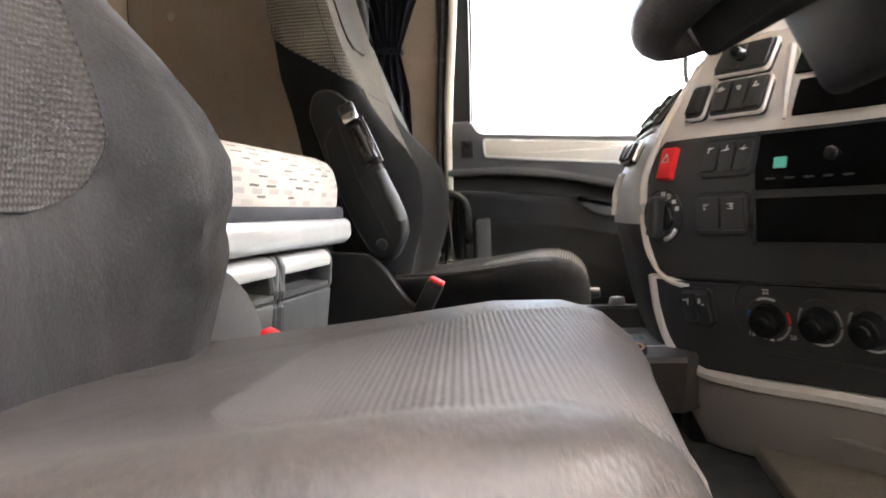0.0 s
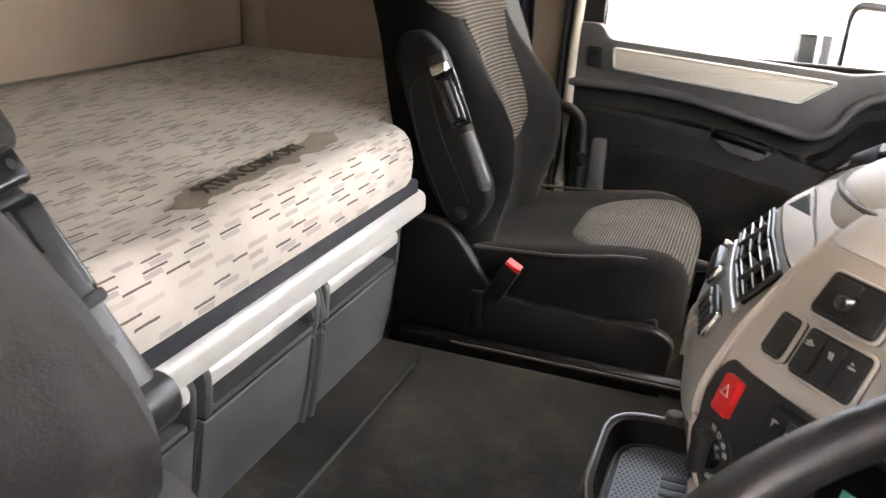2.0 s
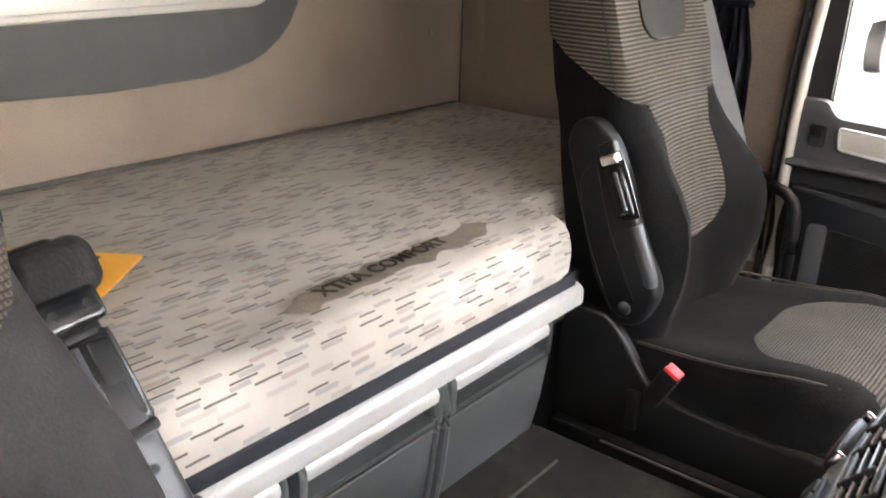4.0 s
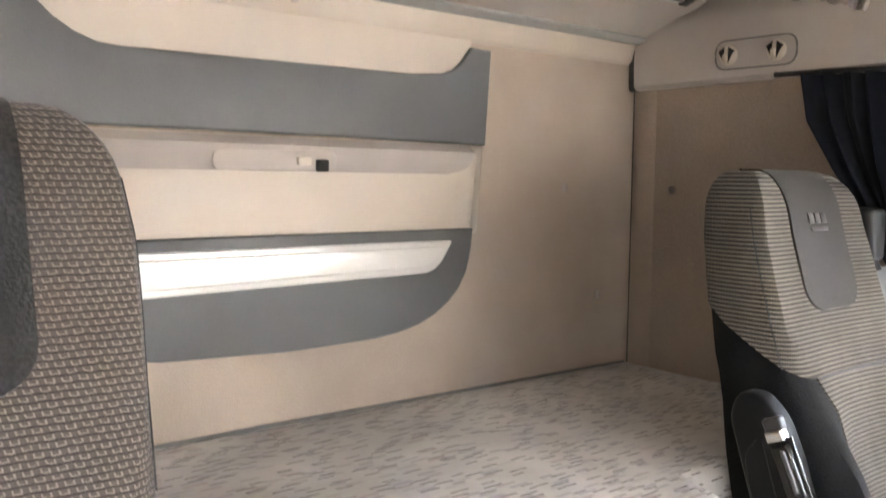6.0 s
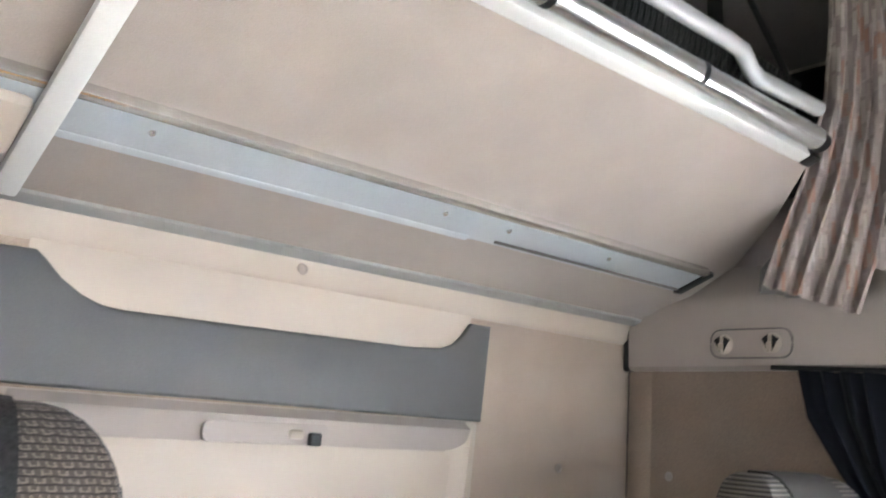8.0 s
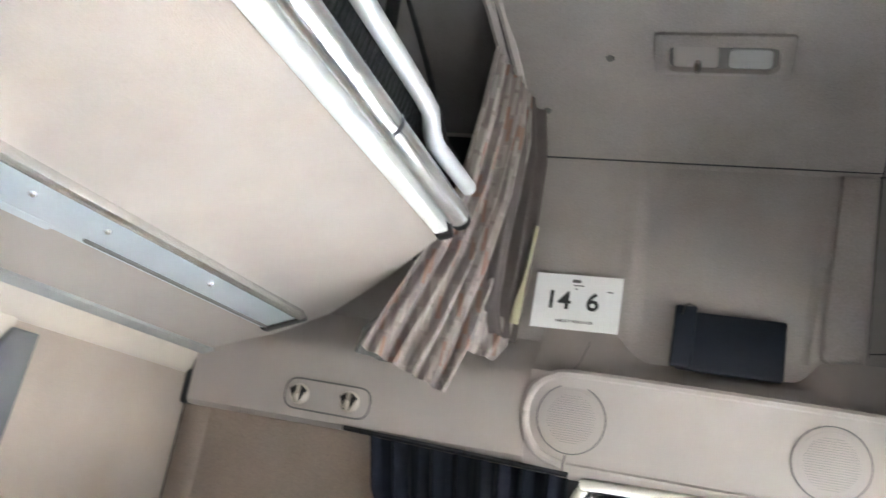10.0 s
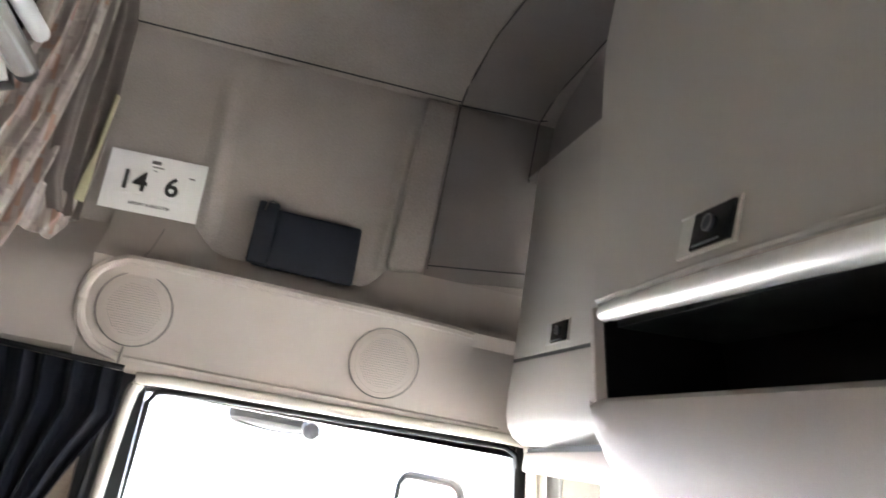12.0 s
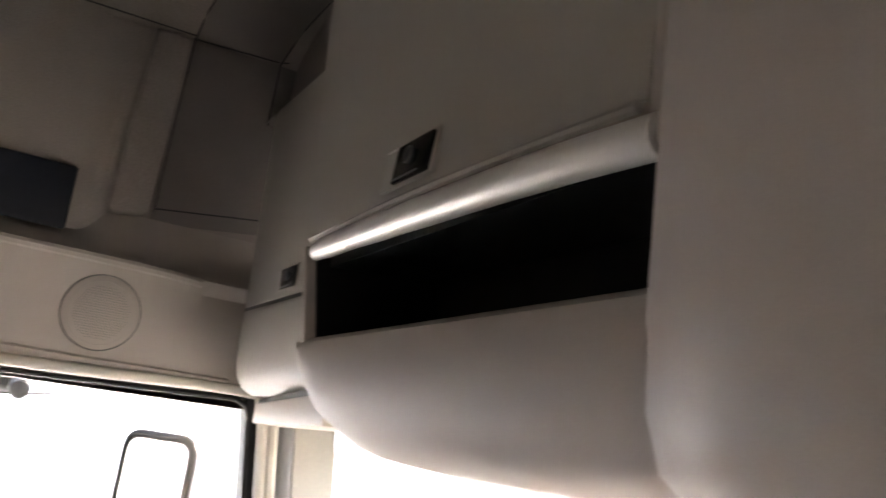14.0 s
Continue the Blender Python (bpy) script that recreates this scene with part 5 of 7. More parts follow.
    # shoulder and headrest hood in the same cloth, cut higher towards the back
    low = [1.074, 1.074, 1.074, 1.076, 1.082, 1.092, 1.110, 1.150, 1.18, 1.19, 1.19]
    if side > 0:
        low = [1.026, 1.026, 1.026, 1.030, 1.046, 1.080, 1.106, 1.150, 1.18, 1.19, 1.19]
    low = low + low[1:-1][::-1]
    rows = []
    for q in range(20):
        w = q / 19
        w = 1 - (1 - w) ** 1.5
        rows.append([ringpts(lo + (1.41 - lo) * w, 0.0035, j) for j, lo in enumerate(low)])
    hood = grid(rows, close_v=True)
    hood.faces.new(hood.verts[-20:])
    part("cloth_hood", hood, M_KNIT if side < 0 else M_KNITH, bk, "ribbed grey cloth shoulder and headrest")
    for j in (5, 15):
        part("seam", tube([ringpts(1.09 + 0.016 * q, 0.0040, j) for q in range(17)], 0.0010, 6), M_DGREY, bk)
    # suede headrest patch with a raised emblem bar
    hp = []
    for z in [1.175, 1.178, 1.184, 1.192, 1.202, 1.215] + [1.2275 + 0.012 * k for k in range(10)] + [1.348, 1.362, 1.38, 1.394, 1.404, 1.41]:
        w = 0.088 if z > 1.215 else 0.042 + 0.046 * math.sqrt(max(0.0, 1 - ((1.215 - z) / 0.040) ** 2))
        e = 1 - math.sqrt(max(0.0, 1 - (max(0.0, z - 1.34) / 0.07) ** 2))
        hp.append([(X(back_line(z) - 0.040 * e + 0.0068 + 0.003 * s * s), cy + w * s, z + 0.003 * e) for s in [-1 + q / 4 for q in range(9)]])
    hp.append([(p[0] - 0.04, p[1], p[2] + 0.001) for p in hp[-1]])
    pt = part("head_patch", slab(hp, 0.006), M_PATCH if side < 0 else M_SUEDE, bk, "worn dark suede headrest patch")
    em = frame_at((X(back_line(1.318) + 0.0105), cy, 1.318), (1, 0, 0.32))
    for k in range(3):
        part("emblem_bar", moved(box(-0.030 + k * 0.021, -0.013 + k * 0.021, 0.002, 0.020, 0, 0.002, 0.001), em), M_SUEDE2, pt)
    part("emblem_bar", moved(box(-0.028, 0.028, -0.012, -0.005, 0, 0.002, 0.001), em), M_SUEDE2, pt)
    # seam between shoulder part and back
    cut = 1.075 if side < 0 else 1.029
    part("seam", tube([(X(back_line(cut) + 0.006 + 0.006 * s * s), cy + s * inner(cut), cut - 0.003) for s in [-0.95 + 0.19 * q for q in range(11)]], 0.0022, 6), M_DGREY, bk)

    # cushion
    xs = [0.03 + 0.01 * k for k in range(42)] + [0.445, 0.451, 0.457, 0.462, 0.467, 0.471, 0.474, 0.476, 0.478]

    def top(x):
        pts = [(0.03, 0.700), (0.14, 0.706), (0.26, 0.722), (0.36, 0.737), (0.41, 0.738), (0.44, 0.730), (0.462, 0.712), (0.474, 0.69), (0.478, 0.66)]
        for (xa, za), (xb, zb) in zip(pts, pts[1:]):
            if x <= xb:
                return za + (zb - za) * (x - xa) / (xb - xa)
        return pts[-1][1]

    def chalf(x):
        return 0.250 if x < 0.32 else 0.250 - 0.075 * ((x - 0.32) / 0.158) ** 3
    rows = []
    for x in xs:
        z, h = top(x), chalf(x)
        row = [(X(x), cy - h * 0.96, 0.600), (X(x), cy - h, 0.635), (X(x), cy - h, z - 0.035), (X(x), cy - h * 0.975, z - 0.012), (X(x), cy - h * 0.90, z + 0.004), (X(x), cy - h * 0.78, z + 0.010), (X(x), cy - h * 0.60, z + 0.002)]
        row += [(X(x), cy + h * s, z + 0.002 * (1 - s * s)) for s in (-0.4, -0.2, 0, 0.2, 0.4)]
        row += [(p[0], 2 * cy - p[1], p[2]) for p in reversed(row[:7])]
        rows.append(row)
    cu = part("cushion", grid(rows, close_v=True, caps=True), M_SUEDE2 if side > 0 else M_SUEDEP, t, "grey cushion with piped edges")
    def cush_rise(r):
        """How far the bolsters stand above the middle of the cushion."""
        for (ra, za), (rb, zb) in zip(((0, 0.002), (0.4, 0.0017), (0.6, 0.002), (0.78, 0.010)), ((0.4, 0.0017), (0.6, 0.002), (0.78, 0.010), (0.90, 0.004))):
            if r <= rb:
                return za + (zb - za) * (r - ra) / (rb - ra)
        return 0.0
    rows = []
    for k in range(40):
        x = 0.235 + 0.242 * k / 39
        x = min(x, 0.4765)
        w = chalf(x) * (0.60 + 0.20 * k / 39) * math.sqrt(max(0.04, 1 - (max(0, 0.31 - x) / 0.078) ** 2))
        rows.append([(X(x + 0.002), cy + w * s, top(x) + cush_rise(abs(w * s) / chalf(x)) + 0.003 - 0.006 * max(abs(s) ** 14, (1 - k / 3) if k < 3 else 0)) for s in [-1 + q / 12 for q in range(25)]])
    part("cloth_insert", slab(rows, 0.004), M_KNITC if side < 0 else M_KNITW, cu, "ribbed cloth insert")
    if side < 0:
        for sg in (-1, 1):
            part("piping", tube([(X(0.10), cy + sg * 0.2265, 0.717), (X(0.25), cy + sg * 0.2268, 0.725), (X(0.36), cy + sg * 0.222, 0.741), (X(0.42), cy + sg * 0.205, 0.737), (X(0.45), cy + sg * 0.180, 0.722)], 0.003, 6, smooth=3), M_SUEDE2, cu)
    # plastic base shell, swept up at the back
    shell = rounded([(-0.05, 0.46), (0.46, 0.46), (0.475, 0.585), (0.44, 0.605), (0.20, 0.610), (0.135, 0.635), (0.085, 0.705), (0.055, 0.735), (-0.03, 0.74)], [0, 0.02, 0.03, 0.03, 0.06, 0.04, 0.03, 0.02, 0], 4)
    for sg in (-1, 1):
        part("base_shield", prism([(X(a), b) for a, b in shell], 'y', cy + sg * 0.262, cy + sg * 0.236, 0.006, 3), M_BLACK, t)
    part("base_box", box(X(-0.03), X(0.44), cy - 0.235, cy + 0.235, LOW, 0.61, 0.01), M_BLACK, t)
    part("front_knob", disc((X(0.474), cy - 0.05 * side, 0.622), (1, 0, 0), 0.013, 0.028, 14, 0.011, 0.003), M_DGREY, t)
    # belt buckle beside the cushion
    fy = cy + side * 0.278
    BX, BZ, BW = (0.166, 0.638, 0.016) if side < 0 else (0.142, 0.651, 0.021)
    bx = part("belt_buckle", moved(box(-BW, BW, -0.014, 0.014, -0.022 if side < 0 else -0.06, 0.045, 0.004), Matrix.Translation((X(BX), fy - side * 0.004, BZ)) @ Euler((0, radians(28), 0)).to_matrix().to_4x4()), M_BLACK, t, "black buckle with a red button")
    part("release_button", moved(box(2 * 0.001 - BW, BW - 0.002, -0.012, 0.012, 0.045, 0.053, 0.002), Matrix.Translation((X(BX), fy - side * 0.004, BZ)) @ Euler((0, radians(28), 0)).to_matrix().to_4x4()), M_RED, bx, "red release button")
    part("buckle_stalk", box(X(0.115), X(0.140), fy - 0.006, fy + 0.006, 0.55, 0.625, 0.005), M_BLACK, t)
    if side > 0:
        part("side_cover", grid([[(X(0.088 + 0.066 * math.cos(a) * k), fy - 0.012 + 0.030 * (1 - k * k), 0.672 + 0.098 * math.sin(a) * k) for a in (q * math.pi / 12 for q in range(24))] for k in (1.0, 0.92, 0.75, 0.5, 0.2)], close_v=True, caps=True), M_GREYTRIM, t, "grey plastic side cover")
    # armrest folded up against the flank of the backrest
    ay = cy + side * arm_out
    if side < 0:
        arm = rounded([(-0.064, 1.015), (-0.050, 1.056), (-0.014, 1.060), (0.024, 1.028), (0.084, 0.897), (0.122, 0.815), (0.130, 0.775), (0.104, 0.722), (0.062, 0.716), (0.012, 0.790), (-0.032, 0.92)], [0.02, 0.02, 0.02, 0.02, 0.03, 0.03, 0.03, 0.03, 0.03, 0.03, 0.05], 4)
        ar = part("armrest", prism([(X(a), b) for a, b in arm], 'y', ay - arm_half, ay + arm_half, 0.010, 3), M_BLACK, t, "folded-up dark armrest")
        fy2 = ay - arm_half - 0.0004
        part("parting_line", tube([(X(a), fy2, b) for a, b in ((-0.012, 0.985), (-0.028, 0.950), (-0.004, 0.86), (0.036, 0.772), (0.060, 0.738), (0.090, 0.735))], 0.0010, 5, smooth=4), M_DGREY, ar)
        part("parting_line", tube([(X(a), fy2, b) for a, b in ((0.000, 0.985), (0.034, 0.885), (0.072, 0.810), (0.092, 0.770))], 0.0009, 5, smooth=4), M_DGREY, ar)
        ga = Vector((X(0.030), ay - arm_half, 0.992))
        gd2 = Vector((0.036, 0, -0.080)).normalized()
        gm = Matrix((gd2.cross(Vector((0, -1, 0))), gd2, Vector((0, -1, 0)))).transposed().to_4x4()
        gm.translation = ga
        part("adjuster_recess", moved(box(-0.021, 0.017, -0.006, 0.094, -0.004, 0.0015, 0.001), gm), M_BLACKG, ar)
        ad = part("adjuster", moved(box(-0.016, 0.017, 0.002, 0.086, -0.008, 0.010, 0.005, 3), gm), M_BLACKG, ar, "gloss black tilt adjuster")
        part("adjuster_groove", moved(tube([(-0.004, 0.012, 0.0095), (-0.004, 0.076, 0.0095)], 0.0045, 8), gm), M_ARMP, ad)
        part("adjuster_cap", moved(box(-0.014, 0.018, -0.040, -0.018, -0.012, 0.006, 0.005, 3), gm), M_ARMP, ad)
        part("adjuster_cap", moved(box(-0.013, 0.018, -0.020, -0.001, -0.010, 0.010, 0.004, 3), gm), M_CHROME, ad, "bright adjuster cap")
        gx = ay - 0.012
        part("armrest_strip", tube([(X(0.075), gx, 0.896), (X(0.094), gx, 0.853), (X(0.111), gx, 0.815), (X(0.117), gx, 0.785)], [0.013, 0.014, 0.013, 0.009], 10, smooth=3), M_LOCKER, ar, "grey armrest strip")
        part("armrest_pivot", disc((X(0.078), ay - arm_half - 0.001, 0.752), (0, side, 0), 0.012, 0.004, 20, 0.010, 0.001), M_DGREY, ar)
    else:
        # a slim bar from a suede pad at the top down to a round hinge
        a0, b0 = Vector((X(-0.014), ay - 0.004, 1.044)), Vector((X(0.104), ay + 0.018, 0.858))
        d = (b0 - a0).normalized()
        nn = Vector((0, 1, 0)).cross(d).normalized()
        nn = nn if nn.x > 0 else -nn
        L = (b0 - a0).length
        am = Matrix((d.cross(nn), d, nn)).transposed().to_4x4()
        am.translation = a0
        ar = part("armrest", moved(box(-0.023, 0.023, 0.080, L + 0.004, -0.030, 0.014, 0.012, 4), am), M_ARMP, t, "folded-up dark armrest bar")
        part("armrest_core", moved(box(-0.026, 0.026, -0.05, 0.100, -0.050, 0.006, 0.012, 3), am), M_BLACK, ar)
        part("top_pad", moved(box(-0.050, 0.034, -0.046, 0.010, -0.062, 0.016, 0.020, 5), am), M_SUEDE, ar, "worn dark suede top pad")
        sp = part("screw_plate", moved(box(-0.030, 0.030, 0.002, 0.034, -0.010, 0.016, 0.006, 3), am), M_BLACKG, ar, "gloss black plate with two screws")
        for dx in (-0.016, 0.016):
            part("screw", moved(disc((dx, 0.017, 0.0155), (0, 0, 1), 0.0042, 0.0015, 12), am), M_BLACK, sp)
        part("plate_notch", moved(box(-0.016, 0.016, 0.036, 0.044, 0.0, 0.012, 0.002), am), M_BLACK, sp)
        gp = part("adjuster_grip", moved(box(-0.027, 0.027, 0.040, 0.132, -0.014, 0.012, 0.007, 3), am), M_BLACKG, ar, "gloss black grip")
        part("grip_hollow", moved(box(-0.021, 0.002, 0.048, 0.124, 0.006, 0.0135, 0.006, 3), am), M_BLACK, gp)
        part("grip_ridge", moved(tube([(0.014, 0.048, 0.010), (0.016, 0.090, 0.013), (0.014, 0.126, 0.010)], [0.007, 0.009, 0.007], 8, smooth=3), am), M_ARMP, gp)
        part("bar_collar", moved(box(-0.024, 0.024, 0.128, 0.140, -0.01, 0.0165, 0.004), am), M_BLACK, ar)
        part("bolt", moved(disc((0.0, 0.168, 0.0135), (0, 0, 1), 0.0045, 0.0015, 12), am), M_BLACK, ar)
        hc = b0 + d * 0.008
        part("armrest_pivot", disc((hc.x - 0.004, ay - 0.004, hc.z), (0, 1, 0), 0.024, 0.050, 28, 0.024, 0.006), M_ARMP, ar, "round black hinge")
        part("pivot_cap", disc((hc.x - 0.004, ay + 0.0455, hc.z), (0, 1, 0), 0.018, 0.004, 24, 0.015, 0.001), M_BLACK, ar)
    # shoulder guide and belt on the outer flank
    oy = cy - side * 0.216
    gd = part("belt_guide", box(X(-0.095), X(-0.045), oy - 0.024, oy + 0.030, 1.240, 1.345, 0.014, 3), M_DGREY, t)
    part("belt_slot", tube([(X(-0.062), oy, 1.248), (X(-0.050), oy, 1.222)], 0.012, 8), M_BLACK, gd)
    part("belt", slab([[(X(x - 0.013), oy - side * dy - 0.017, z), (X(x + 0.013), oy - side * dy + 0.017, z)] for x, dy, z in ((-0.052, 0.0, 1.232), (-0.016, 0.010, 1.135), (0.030, 0.018, 1.02), (0.062, 0.026, 0.93), (0.090, 0.034, 0.84), (0.100, 0.040, 0.70))], 0.0016), M_BELT, t, "grey belt webbing")
    part("belt_latch", box(X(0.085), X(0.115), oy - side * 0.03 - 0.016, oy - side * 0.03 + 0.016, 0.735, 0.752, 0.003), M_CHROME, t)
    for o in cu.children_recursive + [cu]:
        for v in o.data.vertices:
            v.co.z -= U * drop
            if side > 0:
                v.co.x += U * 0.020 * min(1.0, max(0.0, (v.co.x / U - ox - 0.20) / 0.22))
    if lift:
        for o in bk.children_recursive + [bk]:
            for v in o.data.vertices:
                v.co.z += U * lift * min(1.0, max(0.0, (v.co.z / U - 0.90) / 0.25))
    return t


seat("passenger_seat", "dark grey cloth passenger seat with folded armrest", 1.93, 0.0, 0.0, -1, 0.226, 0.022, 0.030)
seat("driver_seat", "worn grey cloth driver's seat with folded armrest", 0.554, 0.008, 0.040, 1, 0.212, 0.036, 0.010)
# ------------------------------------------------------------------ passenger door, window and pillar
def panel_y(outline, y0, y1, bevel=0.004):
    return prism(outline, 'y', y0, y1, bevel)


bm = prism([(0.105, LOW), (1.12, LOW), (1.12, 0.990), (0.105, 0.990)], 'y', 2.30, 2.345)
bm = merge(bm, prism([(0.105, 0.99), (0.185, 0.99), (0.190, 1.588), (0.105, 1.588)], 'y', 2.30, 2.345))
bm = merge(bm, prism([(1.00, 0.99), (1.12, 0.99), (1.12, 1.600), (0.925, 1.600)], 'y', 2.30, 2.345))
bm = merge(bm, prism([(0.105, 1.588), (0.19, 1.588), (0.925, 1.600), (1.12, 1.600), (1.12, 1.64), (0.105, 1.64)], 'y', 2.30, 2.345))
door = structure("door_1", bm, M_DGREY, "closed passenger door with dark grey trim and cream sill", "door")
part("inner_panel", panel_y(rounded([(0.150, 0.42), (1.02, 0.42), (1.02, 0.712), (0.67, 0.787), (0.587, 0.809), (0.453, 0.839), (0.279, 0.858), (0.150, 0.867)], [0.02, 0.02, 0.02, 0.05, 0.05, 0.05, 0.05, 0.01]), 2.258, 2.30, 0.008), M_DGREY, door)
part("panel_strip", panel_y(rounded([(0.196, 0.50), (0.234, 0.50), (0.236, 0.795), (0.197, 0.792)], 0.012), 2.252, 2.262, 0.004), M_DOORCAP, door, "grey upright strip")
part("cloth_panel", panel_y(rounded([(0.238, 0.50), (0.86, 0.50), (0.86, 0.685), (0.67, 0.722), (0.421, 0.768), (0.238, 0.789)], 0.015), 2.254, 2.262, 0.003), M_KNITD, door, "dark ribbed cloth panel")
ledge = [(0.128, 0.912), (0.286, 0.911), (0.408, 0.899), (0.591, 0.860), (0.655, 0.850), (0.700, 0.872), (0.760, 0.940), (0.98, 0.995)]
part("ledge_roll", tube([(x, 2.268, z) for x, z in ledge], 0.0105, 10, smooth=5), M_DOORCAP, door, "rounded grey ledge edge")
part("ledge_hollow", slab([[(x, y, z - d) for x, z in ledge] for y, d in ((2.272, 0.006), (2.288, 0.014), (2.294, 0.030), (2.288, 0.050), (2.270, 0.062))], 0.004), M_DGREY, door)
pull = part("pull_handle", panel_y(rounded([(0.448, 0.842), (0.590, 0.812), (0.566, 0.786), (0.500, 0.793)], [0.008, 0.012, 0.02, 0.03]), 2.232, 2.262, 0.010), M_DOORCAP, door, "grey pull handle")
part("pull_hollow", panel_y(rounded([(0.470, 0.846), (0.582, 0.822), (0.578, 0.814), (0.474, 0.836)], 0.003), 2.230, 2.26, 0.002), M_BLACK, pull)
part("upper_ledge", panel_y(rounded(ledge + [(0.98, 1.03), (0.72, 0.985), (0.45, 1.000), (0.212, 1.014), (0.190, 1.045), (0.126, 1.045)], 0.012), 2.268, 2.30, 0.006), M_DOORCAP, door, "grey door cap")
inset_line = [(0.226, 0.952), (0.222, 0.995), (0.690, 0.966), (0.622, 0.918)]
sill = part("sill_panel", panel_y(rounded(inset_line, 0.006), 2.262, 2.272, 0.003), M_SEAL, door, "cream painted sill panel")
part("sill_rim", tube([(x, 2.263, z) for x, z in rounded(inset_line, 0.008)], 0.0032, 8, close=True), M_RAIL, sill, "bright rim of the sill panel")
sw = part("lock_switch", panel_y(rounded([(0.165, 0.952), (0.195, 0.950), (0.195, 0.994), (0.165, 0.996)], 0.004), 2.262, 2.272, 0.002), M_DGREY, door)
part("switch_rocker", panel_y([(0.170, 0.974), (0.190, 0.973), (0.190, 0.990), (0.170, 0.991)], 2.259, 2.264, 0.002), M_BLACK, sw)
# rubber seal round the glass, cream seal on the pillar
gl = [(0.190, 2.294, 0.994), (0.995, 2.294, 0.994), (0.935, 2.294, 1.56), (0.925, 2.294, 1.585), (0.90, 2.294, 1.598), (0.235, 2.294, 1.586), (0.210, 2.294, 1.580), (0.198, 2.294, 1.560)]
w1 = structure("window_1", tube(gl, 0.0058, 8, close=True), M_BLACK, "door window with black rubber seal", "window")
bm = prism([(0.188, 0.99), (0.995, 0.99), (0.928, 1.60), (0.193, 1.59)], 'y', 2.318, 2.322)
pane = part("pane", bm, M_GLASS, w1, "clear glass pane", smooth=False)
pane.visible_shadow = False
structure("trim_pillar_seal", tube([(0.128, 2.272, 0.50), (0.130, 2.272, 1.0), (0.150, 2.270, 1.30), (0.165, 2.270, 1.54), (0.178, 2.268, 1.588), (0.21, 2.266, 1.602), (0.6, 2.266, 1.608), (0.90, 2.268, 1.614), (0.945, 2.268, 1.592), (0.965, 2.270, 1.48), (0.995, 2.272, 1.2)], 0.0115, 10, smooth=3), M_SEAL,
          "cream rubber door seal along pillar and roof edge", "trim")
structure("trim_pillar_edge", tube([(0.104, 2.270, 0.55), (0.106, 2.270, 1.0), (0.122, 2.270, 1.3), (0.140, 2.268, 1.56)], 0.007, 8, smooth=3), M_DGREY, "dark seal beside the pillar", "trim")

gh = thing("grab_handle", "black tubular grab handle on the pillar", "handle", (0.13, 2.26, 0.75))
part("bar", tube([(0.09, 2.272, 0.862), (0.12, 2.238, 0.860), (0.155, 2.226, 0.850), (0.178, 2.222, 0.815), (0.180, 2.222, 0.70), (0.176, 2.224, 0.60), (0.165, 2.250, 0.575)], 0.0125, 10, smooth=4), M_BLACK, gh)
part("foot", box(0.075, 0.105, 2.255, 2.280, 0.845, 0.880, 0.006), M_BLACK, gh)

# dark curtain gathered at the pillar
dc = thing("window_curtain", "blue-black blackout curtain tied at the pillar", "curtain", (0.0, 2.2, 1.3))
drape("upper_fall", [((-0.265, 2.225, 1.620), (0.150, 2.225, 1.606), 0.8), ((-0.235, 2.21, 1.52), (0.155, 2.21, 1.53), 1.0), ((-0.17, 2.205, 1.42), (0.10, 2.205, 1.42), 1.0), ((-0.10, 2.205, 1.32), (0.060, 2.205, 1.33), 0.8), ((-0.050, 2.205, 1.225), (0.022, 2.205, 1.225), 0.4)],
      9, 0.014, M_BLUECURT, dc, seed=2, n=110)
drape("lower_fall", [((-0.050, 2.205, 1.222), (0.022, 2.205, 1.222), 0.4), ((-0.085, 2.205, 1.12), (0.045, 2.205, 1.12), 0.9), ((-0.10, 2.205, 0.95), (0.05, 2.205, 0.95), 1.0)], 6, 0.012, M_BLUECURT, dc, seed=3, n=60)
part("tie_band", tube([(-0.052, 2.196, 1.222), (-0.014, 2.186, 1.222), (0.025, 2.196, 1.222), (0.025, 2.216, 1.222), (-0.014, 2.226, 1.222), (-0.052, 2.216, 1.222)], 0.008, 6, close=True, flat=1.0), M_BLUECURT, dc)
part("runner", tube([(-0.33, 2.235, 1.628), (0.15, 2.235, 1.612)], 0.006, 6), M_DGREY, dc)

# ------------------------------------------------------------------ front: overhead console, windscreen, pillars
con = thing("overhead_console", "beige overhead front console with a locker flap and open tray", "console", (0.72, 1.2, 1.5))


def face_x(z):
    return 0.720 + 0.06 * max(0.0, z - 1.72)


rows = []
ys = [0.930, 0.98, 1.06, 1.15, 1.24, 1.30, 1.35, 1.385, 1.408, 1.425, 1.437, 1.4435, 1.447, 1.4485, 1.449]
for y in ys:
    k = max(0.0, (y - 1.13) / 0.319)
    zb = 1.528 + 0.104 * (1 - max(0.0, 1 - k ** 3.4) ** (1 / 3.2))
    zt = 1.640
    zt = max(zt, zb + 0.004)
    d = zt - zb
    rows.append([(0.78, y, zt + 0.004), (0.728, y, zt + 0.002), (0.720, y, zt - 0.004), (0.716, y, zt - 0.25 * d), (0.720, y, zt - 0.55 * d), (0.732, y, zt - 0.82 * d), (0.757, y, zb + 0.02 * d), (0.80, y, zb - 0.002), (0.95, y, zb + 0.012), (1.25, y, zb + 0.03)])
part("lower_body", slab(rows, 0.006), M_BEIGE_PL, con)
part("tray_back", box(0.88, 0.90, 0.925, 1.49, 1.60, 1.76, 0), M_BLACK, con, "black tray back")
